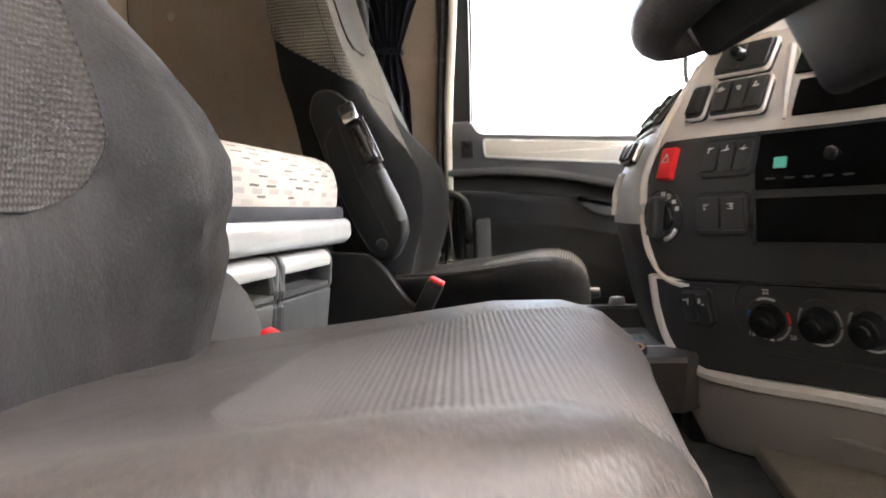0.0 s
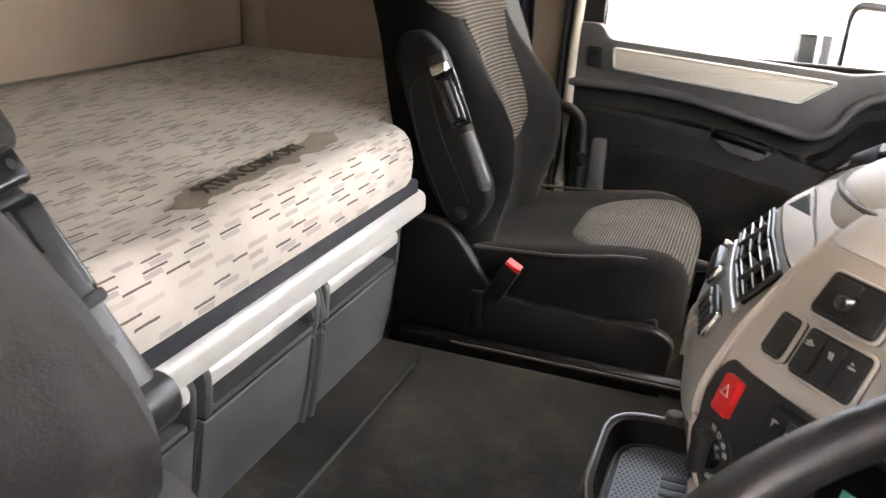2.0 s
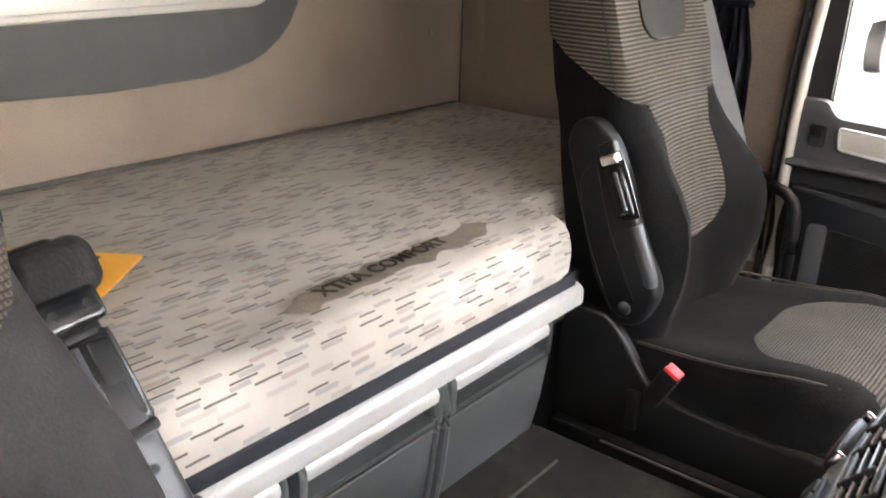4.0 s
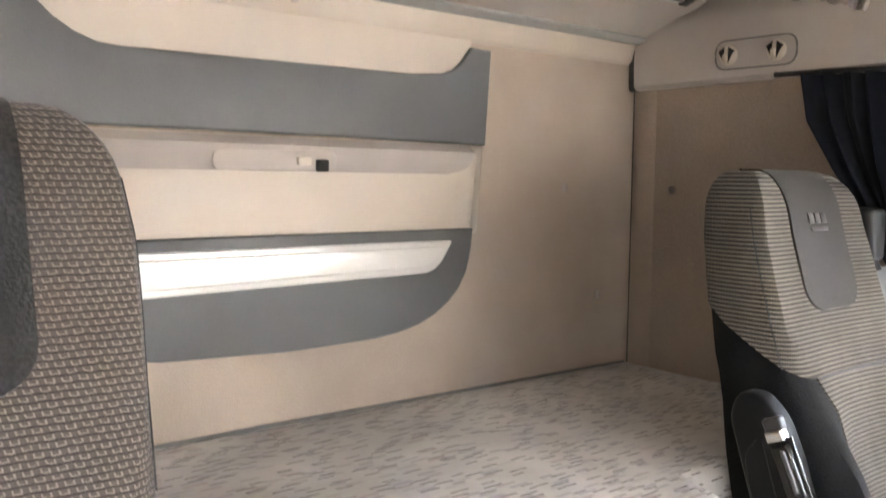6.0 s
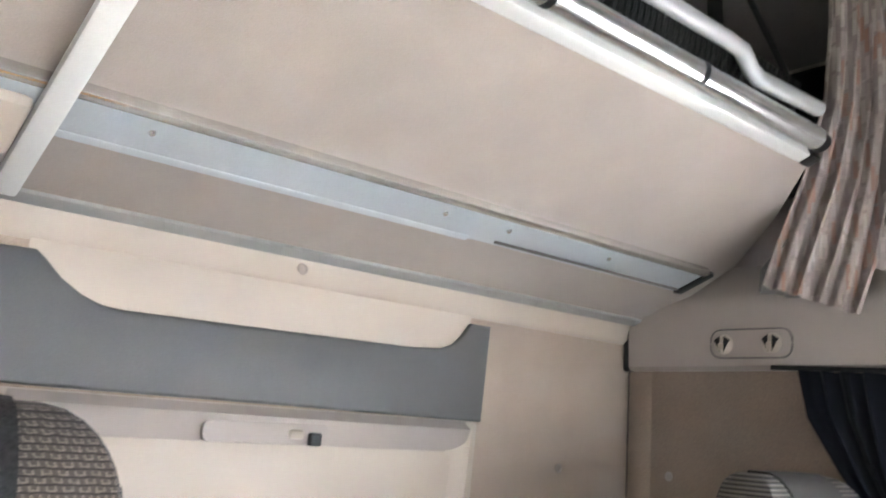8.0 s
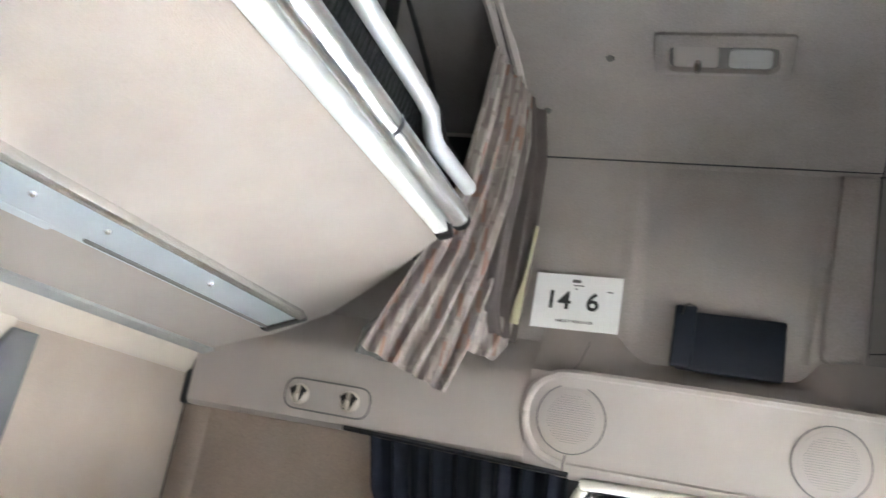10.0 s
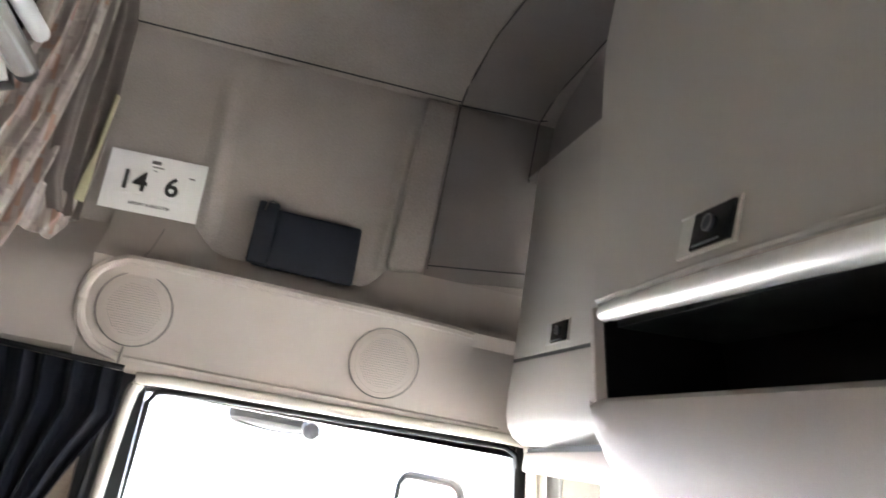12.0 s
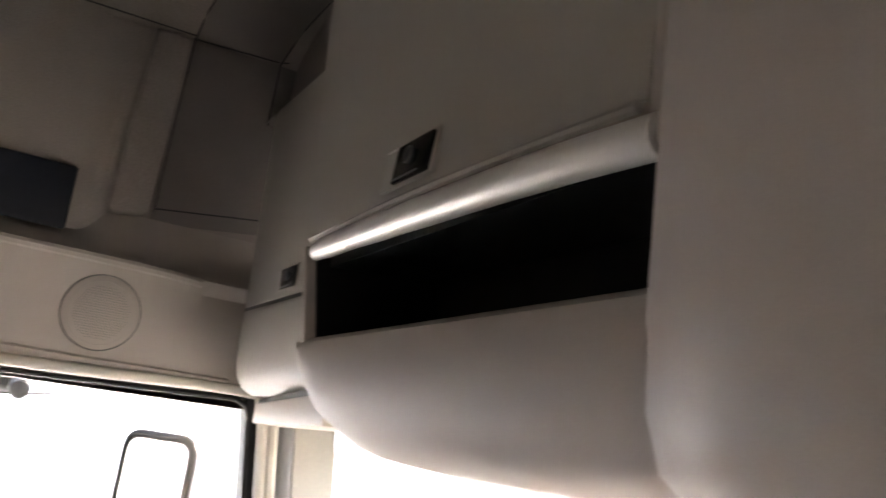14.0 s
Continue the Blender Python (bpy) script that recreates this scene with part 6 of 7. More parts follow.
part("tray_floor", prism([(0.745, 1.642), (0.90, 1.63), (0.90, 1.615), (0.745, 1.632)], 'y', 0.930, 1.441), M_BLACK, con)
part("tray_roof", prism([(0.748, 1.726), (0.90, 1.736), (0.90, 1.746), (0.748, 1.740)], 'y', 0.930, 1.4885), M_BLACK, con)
part("tray_cheek", prism([(1.438, 1.628), (1.4495, 1.628), (1.5005, 1.746), (1.487, 1.746)], 'x', 0.721, 0.89, 0.003), M_BEIGE_PL, con)
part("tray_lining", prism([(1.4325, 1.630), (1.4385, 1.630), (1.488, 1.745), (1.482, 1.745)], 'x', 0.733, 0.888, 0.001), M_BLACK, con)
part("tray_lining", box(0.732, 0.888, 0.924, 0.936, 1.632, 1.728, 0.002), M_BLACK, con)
part("silver_bar", tube([(0.728, 0.940, 1.727), (0.720, 1.05, 1.728), (0.718, 1.25, 1.731), (0.724, 1.43, 1.736), (0.733, 1.490, 1.739)], [0.0135, 0.0135, 0.0130, 0.0125, 0.0115, 0.0095, 0.007], 14, smooth=4), M_SILVER, con, "satin silver bar above the tray")
rows = []
for z in (1.750, 1.754, 1.78, 1.86, 1.95, 2.05, 2.15, 2.25, 2.34):
    yb = min(1.492 + 0.36 * (z - 1.75), 1.632)
    f = face_x(z)
    lo = 0.004 if z < 1.752 else 0.0
    rows.append([(f + 0.03, yb + 0.004, z), (f + 0.008, yb + 0.002, z), (f + lo, yb - 0.006, z)] + [(f + lo - 0.003 * math.sin(math.pi * q / 8), yb - 0.006 - (yb - 0.962) * q / 8, z) for q in range(1, 8)] + [(f + 0.002, 0.952, z), (f + 0.03, 0.949, z)])
fl = part("locker_flap", slab(rows, 0.008), M_FLAP, con, "beige locker flap")
part("flap_lip", tube([(0.728, 1.486, 1.753), (0.718, 1.25, 1.751), (0.719, 1.05, 1.748), (0.722, 0.955, 1.746)], 0.0038, 8, smooth=3), M_FLAP, fl)


def lock(y, z, x, w, h, parent, nrm=(-1, 0, 0.1)):
    m = frame_at((x, y, z), nrm)
    fr = part("lock_recess", tile(m, w, h, 0.001, 0.0005, 0.004), M_FLAP, parent)
    part("lock_plate", tile(m @ Matrix.Translation((0.12 * w, 0, 0.001)), w * 0.66, h * 0.92, 0.004, 0.002), M_BLACKG, fr, "black lock plate")
    part("lock_barrel", moved(disc((0.10 * w, 0.05 * h, 0.004), (0, 0, 1), h * 0.20, 0.004, 16, h * 0.17), m), M_DGREY, fr)
    part("lock_edge", moved(box(-0.52 * w, 0.52 * w, 0.49 * h, 0.53 * h, 0.0, 0.003, 0.0008), m), M_BEIGE_PL, fr)
    part("lock_edge", moved(box(0.49 * w, 0.51 * w, -0.5 * h, 0.5 * h, 0.0, 0.003, 0.0008), m), M_BEIGE_PL, fr)
    part("lock_ring", moved(ring((0.10 * w, 0.05 * h, 0.0085), (0, 0, 1), h * 0.19, 0.0008, 20, 6), m), M_MGREY, fr)
    part("lock_bar", moved(box(-0.16 * w, 0.30 * w, -0.40 * h, -0.35 * h, 0.004, 0.0058, 0.0005), m), M_LOCKER, fr)


lock(1.244, 1.783, 0.7195, 0.098, 0.040, con)
part("flap_rib", box(0.722, 0.76, 0.932, 0.948, 1.72, 2.34, 0.004), M_BEIGE_PL, con)

# driver's half of the console: a plain bulge nearer the cabin
rows = []
for z, d in ((1.545, 0.45), (1.530, 0.20), (1.524, 0.085), (1.529, 0.042), (1.548, 0.015), (1.578, 0.003), (1.62, 0.0), (1.72, 0.0), (1.85, 0.0), (2.0, 0.0), (2.15, 0.0), (2.35, 0.0)):
    rows.append([(0.735 + d, 0.945, z), (0.7175 + d, 0.932, z), (0.712 + d, 0.915, z), (0.702 + d, 0.890, z), (0.693 + d, 0.86, z), (0.686 + d, 0.80, z), (0.684 + d, 0.65, z), (0.684 + d, 0.4, z), (0.69 + d, 0.21, z)])
bk = part("bulge", slab(rows, 0.006), M_BEIGE_PL, con, "plain beige bulge over the driver")

# passenger side locker of the console, set back and turned
sl = thing("side_locker", "beige overhead side locker with a small lock", "locker", (0.88, 1.85, 1.6))


def SX(y):
    return 0.766 + 0.209 * (y - 1.50)


LX = 0.858        # face of the locker
along = [(1.50, 0.0), (1.60, 0.0), (1.75, 0.0), (1.9, 0.0), (2.05, 0.0), (2.15, 0.0), (2.192, 0.0005), (2.199, 0.003), (2.202, 0.008), (2.203, 0.06)]
rows = [[(LX + e + d - 0.02 * (z - 1.76) * (z < 2.17), y, z) for y, e in along] for z, d in ((1.762, 0.006), (1.7635, 0.001), (1.768, 0.0), (1.80, 0.0), (1.9, 0.0), (2.0, 0.0), (2.1, 0.0), (2.150, 0.0), (2.162, 0.004), (2.172, 0.014))]
part("flap", slab(rows, 0.008), M_FLAP, sl)
part("top_edge", prism([(LX + 0.004, 2.172), (LX + 0.03, 2.196), (LX + 0.30, 2.20), (LX + 0.30, 2.165), (LX + 0.02, 2.165)], 'y', 1.50, 2.300, 0.003), M_LINING2, sl)
part("upper_infill", slab([[(LX + 0.045 + 0.06 * (z - 2.19), y, z) for y in (1.45, 1.7, 1.95, 2.2, 2.316)] for z in (2.185, 2.3, 2.46)], 0.006), M_LINING2, sl, "dark felt panel above the locker")
rows = []
for z, d, back_in in ((1.7575, 0.006, 0.0), (1.756, 0.001, 0.0), (1.750, 0.0, 0.0), (1.70, -0.001, 0.0), (1.66, 0.001, 0.0), (1.635, 0.006, 0.003), (1.615, 0.018, 0.010), (1.603, 0.036, 0.022)):
    rows.append([(LX + d + e, y - back_in * (y > 2.1), z) for y, e in along])
part("lower_body", slab(rows, 0.006), M_FLAP, sl)
part("split_line", box(LX + 0.002, LX + 0.02, 1.50, 2.196, 1.756, 1.764, 0), M_DGREY, sl)
part("shadow_gap", prism([(SX(1.497) + 0.012, 1.497), (SX(2.29) + 0.012, 2.29), (SX(2.29) + 0.03, 2.29), (SX(1.497) + 0.03, 1.497)], 'z', 1.592, 1.602), M_DGREY, sl)
part("header_strip", prism([(SX(1.497) + 0.010, 1.497), (SX(2.26) + 0.006, 2.26), (SX(2.26) + 0.08, 2.26), (SX(1.497) + 0.08, 1.497)], 'z', 1.556, 1.594, 0.004), M_CREAM, sl, "cream strip above the windscreen")
lock(1.962, 1.793, LX - 0.0005, 0.106, 0.038, sl, (-1, 0, -0.02))

# windscreen, pillars, header
structure("wall_header", box(1.22, 1.30, 0.10, 2.34, 1.56, 2.5, 0), M_BEIGE, "plain wall above the windscreen", "wall")
ap = prism(rounded([(0.985, 2.290), (0.995, 2.274), (1.012, 2.270), (1.022, 2.29), (1.012, 2.34)], 0.006, 3), 'z', 0.95, 1.60)
for v in ap.verts:
    v.co.x -= 0.10 * (v.co.z - 0.95) - 0.068
structure("pillar_a", ap, M_GREYTRIM, "grey windscreen pillar trim", "pillar")
tp = prism([(1.024, 2.300), (1.024, 2.287), (1.112, 2.287), (1.112, 2.300)], 'z', 0.95, 1.60, 0.003)
for v in tp.verts:
    v.co.x -= 0.10 * (v.co.z - 0.95) - 0.068
structure("trim_pillar_panel", tp, M_SEAL, "cream panel beside the windscreen", "trim")
structure("trim_pillar_a", tube([(1.034, 2.268, 1.0), (1.004, 2.266, 1.3), (0.974, 2.264, 1.575)], 0.011, 8), M_SEAL, "cream seal beside the windscreen pillar", "trim")
rows = [[(1.42 - 0.28 * (z - 0.98) - 0.14 * abs(y - MID) ** 2, y, z) for y in (0.20, 0.4, 0.8, 1.2, 1.6, 2.0, 2.28)] for z in (0.98, 1.3, 1.60)]
w2 = structure("window_2", slab(rows, 0.005), M_GLASS, "windscreen glass", "window")
w2.visible_shadow = False
structure("wall_front", box(1.15, 1.45, 0.10, 2.32, LOW, 0.96, 0), M_DGREY, "dark bulkhead below the windscreen", "wall")

# ------------------------------------------------------------------ dashboard
dash = thing("dashboard", "dark and silver cab dashboard turned to the driver", "dashboard", (0.9, 1.0, FLOOR))
PLAN = smooth_path([(1.03, 0.33), (0.935, 0.555), (0.815, 0.695), (0.688, 0.868), (0.612, 0.945), (0.566, 0.997), (0.535, 1.042), (0.515, 1.092), (0.508, 1.175), (0.507, 1.27), (0.513, 1.345), (0.540, 1.395), (0.61, 1.44), (0.74, 1.48), (0.90, 1.50)], 6)
PLAN = [Vector((a.x, a.y)) for a in PLAN]
CUM = [0.0]
for a, b in zip(PLAN, PLAN[1:]):
    CUM.append(CUM[-1] + (b - a).length)


def inset(z, u):
    """How far the skin lies back from its plan: steep towards the driver, sloped on the middle hump."""
    pts = [(0.53, 0.085), (0.58, 0.060), (0.62, 0.045), (0.66, 0.030), (0.70, 0.018), (0.745, 0.010), (0.775, 0.000), (0.84, 0.000), (0.875, 0.012), (0.91, 0.028), (0.94, 0.044), (0.965, 0.060), (0.99, 0.082), (1.01, 0.105), (1.022, 0.13), (1.028, 0.155)]
    side = [(0.53, 0.085), (0.58, 0.060), (0.62, 0.045), (0.66, 0.030), (0.70, 0.018), (0.745, 0.010), (0.775, 0.002), (0.815, 0.0), (0.844, 0.006), (0.888, 0.028), (0.906, 0.040), (0.938, 0.068), (0.955, 0.082), (0.970, 0.100), (0.992, 0.121), (1.01, 0.142), (1.028, 0.170)]
    w = min(1.0, max(0.0, (u - HUMP + 0.06) / 0.08))
    w = w * w * (3 - 2 * w)
    return (1 - w) * step(pts, z) + w * step(side, z)


def plan_at(u):
    u = min(max(u, 0), CUM[-1] - 1e-6)
    for i in range(len(CUM) - 1):
        if u <= CUM[i + 1]:
            f = (u - CUM[i]) / (CUM[i + 1] - CUM[i])
            d = (PLAN[i + 1] - PLAN[i]).normalized()
            return PLAN[i].lerp(PLAN[i + 1], f), Vector((-d.y, d.x))
    return PLAN[-1], Vector((1, 0))


def dash_p(u, z, out=0.0):
    p, n = plan_at(u)           # n points into the cabin
    h = 0.02
    pa, _ = plan_at(u - h)
    pb, _ = plan_at(u + h)
    d = (pb - pa).normalized()
    n = Vector((-d.y, d.x))
    q = p - n * inset(z, u) + n * out
    return Vector((q.x, q.y, z))


def dash_frame(u, z):
    a, b = dash_p(u - 0.01, z), dash_p(u + 0.01, z)
    c, d = dash_p(u, z - 0.01), dash_p(u, z + 0.01)
    n = (a - b).cross(d - c).normalized()
    up = (d - c).normalized()
    x = up.cross(n)
    m = Matrix((x, up, n)).transposed().to_4x4()
    m.translation = dash_p(u, z)
    return m


# how far along the plan a place lies
def near_u(x, y):
    return min((CUM[i] for i in range(len(PLAN))), key=lambda c: (plan_at(c)[0] - Vector((x, y))).length)


HUMP = 0.0
HUMP = near_u(0.521, 1.066)     # where the middle hump begins


def skin(u0, u1, z0, z1, out, nu=24, nz=14, edge=None):
    rows = []
    for i in range(nz + 1):
        z = z0 + (z1 - z0) * i / nz
        rows.append([dash_p(u0 + (u1 - u0) * j / nu, z, out) for j in range(nu + 1)])
    return rows
UH = near_u(0.556, 1.012)        # hazard switch
UE = near_u(0.530, 1.052)        # end of the driver's fascia
UEND = CUM[-1]
part("body", slab(skin(0, UEND, 0.525, 1.028, 0.0, 70, 30), 0.01), M_DGREY, dash, "dark dashboard body")
part("top", prism([(1.32, 0.22)] + [tuple(dash_p(CUM[-1] * k / 30, 1.028))[:2] for k in range(31)] + [(1.32, 1.52)], 'z', 1.005, 1.030), M_DASHTOP, dash, "pale grey dashboard top")


def patch(name, pts, out, depth, material, parent, label="", n=10):
    """A panel on the dashboard's skin: pts are rows of (u, z) pairs."""
    rows = [[dash_p(u, z, out) for u, z in row] for row in pts]
    return part(name, slab(rows, depth), material, parent, label)


def strip(name, line, w, out, material, parent, label=""):
    return part(name, tube([dash_p(u, z, out) for u, z in line], w, 8, smooth=3), material, parent, label)


def rect(u0, u1, z0, z1, nu=10, nz=8, ul=None):
    """Rows of (u, z); ul(z) may move the passenger-side end."""
    rows = []
    for i in range(nz + 1):
        z = z0 + (z1 - z0) * i / nz
        e = u1 if ul is None else ul(z)
        rows.append([(u0 + (e - u0) * j / nu, z) for j in range(nu + 1)])
    return rows


# silver fascia above the black panel, rounded to the passenger side
def end_silver(z):
    return UE - 0.006


def end_black(z):
    k = abs(z - 0.803) / 0.080
    return UE - 0.010 - 0.030 * (1 - math.sqrt(max(0.0, 1 - min(1, k) ** 6)))


patch("switch_panel", rect(0.0, 0, 0.732, 0.880, 40, 24, end_black), 0.0065, 0.005, M_BLACKD, dash, "black switch panel")
patch("upper_fascia", rect(0.0, 0, 0.742, 0.992, 34, 26, end_silver), 0.002, 0.003, M_SILVER2, dash, "satin silver fascia")
strip("fascia_edge", [(UE - 0.060, 0.722), (UE - 0.028, 0.728), (UE - 0.008, 0.742), (UE, 0.765), (UE + 0.001, 0.80), (UE + 0.001, 0.84), (UE, 0.88)] + [(UE, z) for z in (0.905, 0.92, 0.94, 0.96, 0.975, 0.99)], 0.0045, 0.004, M_SILVER2, dash, "silver edge trim")
patch("climate_panel", rect(0.0, 0, 0.630, 0.728, 24, 12, lambda z: UH + step([(0.62, -0.06), (0.630, -0.012), (0.634, 0.008), (0.640, 0.024), (0.655, 0.036), (0.675, 0.041), (0.73, 0.038)], z)), 0.004, 0.003, M_BLACKD, dash, "black climate control panel")
strip("lower_edge", [(UH + 0.045, 0.732), (UH + 0.048, 0.692), (UH + 0.047, 0.662), (UH + 0.034, 0.637), (UH, 0.625), (UH - 0.05, 0.621), (UH - 0.10, 0.620), (UH - 0.16, 0.620), (UH - 0.30, 0.620)], 0.0088, 0.002, M_SILVER2, dash, "silver lower trim")
patch("knee_panel", rect(0.0, UH + 0.06, 0.530, 0.624, 20, 8, lambda z: UH + 0.058 - 0.035 * max(0.0, (z - 0.59) / 0.034)), 0.003, 0.002, M_KNEE, dash, "grey-brown knee panel")
strip("panel_ridge", [(0.02, 0.560), (UH - 0.15, 0.575), (UH + 0.02, 0.60)], 0.003, 0.003, M_KNEE, dash)
for k in range(4):
    part("badge_bar", tile(dash_frame(UH - 0.105, 0.600 - 0.006 + k * 0.004) @ Matrix.Translation((0.002 * (k % 2), 0, 0.003)), 0.011, 0.002, 0.001, 0), M_LOCKER, dash)
part("badge_bar", tile(dash_frame(UH - 0.132, 0.602) @ Matrix.Translation((0, 0, 0.003)), 0.013, 0.003, 0.001, 0), M_LOCKER, dash)


PICTO = random.Random(11)


def pictogram(m, x, y, parent):
    """A small white sign of a few strokes."""
    for k in range(PICTO.choice((3, 4, 5))):
        w, h = PICTO.choice(((0.0070, 0.0009), (0.0009, 0.0048), (0.0040, 0.0009), (0.0022, 0.0022)))
        part("pictogram", tile(m @ Matrix.Translation((x + PICTO.uniform(-0.0026, 0.0026), y + PICTO.uniform(-0.0026, 0.0026), 0.0082 + 0.0001 * k)), w, h, 0.0005, 0), M_MARK, parent)


def switch_bank(name, u, z, w, h, n, parent, marks=True, rim=None):
    m = dash_frame(u, z) @ Matrix.Translation((0, 0, 0.006))
    edge = rounded([(-w / 2 - 0.001, -h / 2 - 0.001), (w / 2 + 0.001, -h / 2 - 0.001), (w / 2 + 0.001, h / 2 + 0.001), (-w / 2 - 0.001, h / 2 + 0.001)], 0.006, 4)
    b = part(name, moved(prism(edge, 'z', -0.006, 0.0045, 0.0015), m), M_BLACKD, parent, "black switch bank")
    part("bank_rim", tube([m @ Vector((a, c, 0.002)) for a, c in edge], 0.0024, 6, close=True), rim or M_DGREY, b)
    for k in range(n):
        cx = -w / 2 + w * (k + 0.5) / n
        part("rocker", tile(m @ Matrix.Translation((cx, 0, 0.004)) @ Euler((radians(3 if k % 2 else -3), 0, 0)).to_matrix().to_4x4(), w / n - 0.0022, h - 0.005, 0.004, 0.0022), M_BLACKD, b)
        if k < n - 1:
            part("divider", tile(m @ Matrix.Translation((cx + w / n / 2, -h * 0.05, 0.004)), 0.0014, h * 0.62, 0.0052, 0.0006), M_DGREY, b)
        if marks:
            pictogram(m, cx, h * 0.20, b)
    return b


hz = part("hazard_switch", tile(dash_frame(UH, 0.852) @ Matrix.Translation((0, 0, 0.005)), 0.022, 0.036, 0.008, 0.003, 0.004), M_RED, dash, "red hazard switch")
hm = dash_frame(UH, 0.856) @ Matrix.Translation((0, 0, 0.0135))
part("warning_triangle", moved(tube([(-0.005, -0.004, 0), (0.005, -0.004, 0), (0, 0.005, 0)], 0.0008, 5, close=True), hm), M_MARK, hz)
# rotary light switch
km = dash_frame(UH + 0.004, 0.798)
kb = part("rotary_switch", moved(disc((0, 0, 0.004), (0, 0, 1), 0.030, 0.006, 36, 0.028, 0.002), km), M_BLACKD, dash, "black rotary light switch")
part("dial_rim", moved(ring((0, 0, 0.009), (0, 0, 1), 0.029, 0.0014), km), M_DGREY, kb)
part("dial_scale", moved(ring((0, 0, 0.0098), (0, 0, 1), 0.0245, 0.0026, 14, 6, (98, 146)), km), M_MARK, kb, "white printed scale")
part("dial_hub", moved(disc((0, 0, 0.009), (0, 0, 1), 0.0185, 0.006, 32, 0.0165, 0.002), km), M_BLACKG, kb)
part("dial_grip", moved(box(-0.0075, 0.0075, -0.022, 0.022, 0.009, 0.028, 0.005, 3), km @ Euler((0, 0, radians(-8))).to_matrix().to_4x4()), M_BLACKD, kb)
for text, a in (("N", 84), ("D", 62)):
    writing("dial_letter", text, km @ Matrix.Translation((0.0242 * math.cos(radians(a)), 0.0242 * math.sin(radians(a)), 0.0106)), 0.0075, M_MARK, kb, 0.0002)
for a in (40, 20):
    part("dial_mark", moved(box(-0.0026, 0.0026, -0.0022, 0.0022, 0.010, 0.0108, 0), km @ Matrix.Translation((0.0245 * math.cos(radians(a)), 0.0245 * math.sin(radians(a)), 0))), M_MARK, kb)
switch_bank("switch_bank", UH - 0.080, 0.853, 0.058, 0.036, 3, dash)
switch_bank("switch_bank", UH - 0.075, 0.800, 0.060, 0.038, 2, dash)
switch_bank("switch_bank", UH - 0.027, 0.703, 0.038, 0.036, 2, dash)
# upper switches on silver
switch_bank("switch_bank", UH - 0.075, 0.915, 0.062, 0.040, 3, dash, True, M_SILVER)
one = switch_bank("switch_bank", UH - 0.020, 0.915, 0.023, 0.038, 1, dash, False, M_SILVER)
up = switch_bank("switch_bank", UH - 0.064, 0.957, 0.064, 0.038, 2, dash, False, M_SILVER)
um = dash_frame(UH - 0.064, 0.957)
part("selector_stub", moved(disc((0, 0, 0.008), (0, -0.3, 1), 0.008, 0.020, 14, 0.006, 0.002), um), M_BLACKG, up)
strip("fascia_rib", [(UH - 0.130, 0.890), (UH - 0.127, 0.91), (UH - 0.124, 0.935), (UH - 0.118, 0.965)], [0.002, 0.0045, 0.006, 0.006], 0.005, M_SILVER, dash, "bright silver rib")
patch("upper_slot", rect(UH - 0.32, UH - 0.138, 0.893, 0.928, 8, 3), 0.008, 0.003, M_SLOT, dash, "black storage slot")
patch("upper_slot", rect(UH - 0.32, UH - 0.130, 0.936, 0.974, 8, 3), 0.008, 0.003, M_SLOT, dash, "black storage slot")
# radio and empty slot
rd = patch("radio", rect(UH - 0.32, UH - 0.113, 0.822, 0.876, 24, 6), 0.0105, 0.004, M_SLOT, dash, "black car radio")
part("radio_lamp", tile(dash_frame(UH - 0.140, 0.844) @ Matrix.Translation((0, 0, 0.0115)), 0.013, 0.011, 0.003, 0.002), M_GREEN, rd, "green lit radio key")
rm = dash_frame(UH - 0.192, 0.848) @ Matrix.Translation((0, 0, 0.010))
part("radio_knob", moved(disc((0, 0, 0), (0, 0, 1), 0.008, 0.006, 20, 0.007, 0.002), rm), M_BLACKG, rd)
for k in range(5):
    part("radio_key", tile(dash_frame(UH - 0.130 - 0.02 * k, 0.832) @ Matrix.Translation((0, 0, 0.0115)), 0.010, 0.002, 0.0012, 0.0005), M_BLACKD, rd)
patch("lower_slot", rect(UH - 0.32, UH - 0.113, 0.772, 0.814, 24, 6), 0.0095, 0.002, M_SLOT, dash, "empty black slot")
strip("slot_rim", [(UH - 0.108, 0.768), (UH - 0.108, 0.80), (UH - 0.108, 0.878)], 0.0025, 0.008, M_DGREY, dash)
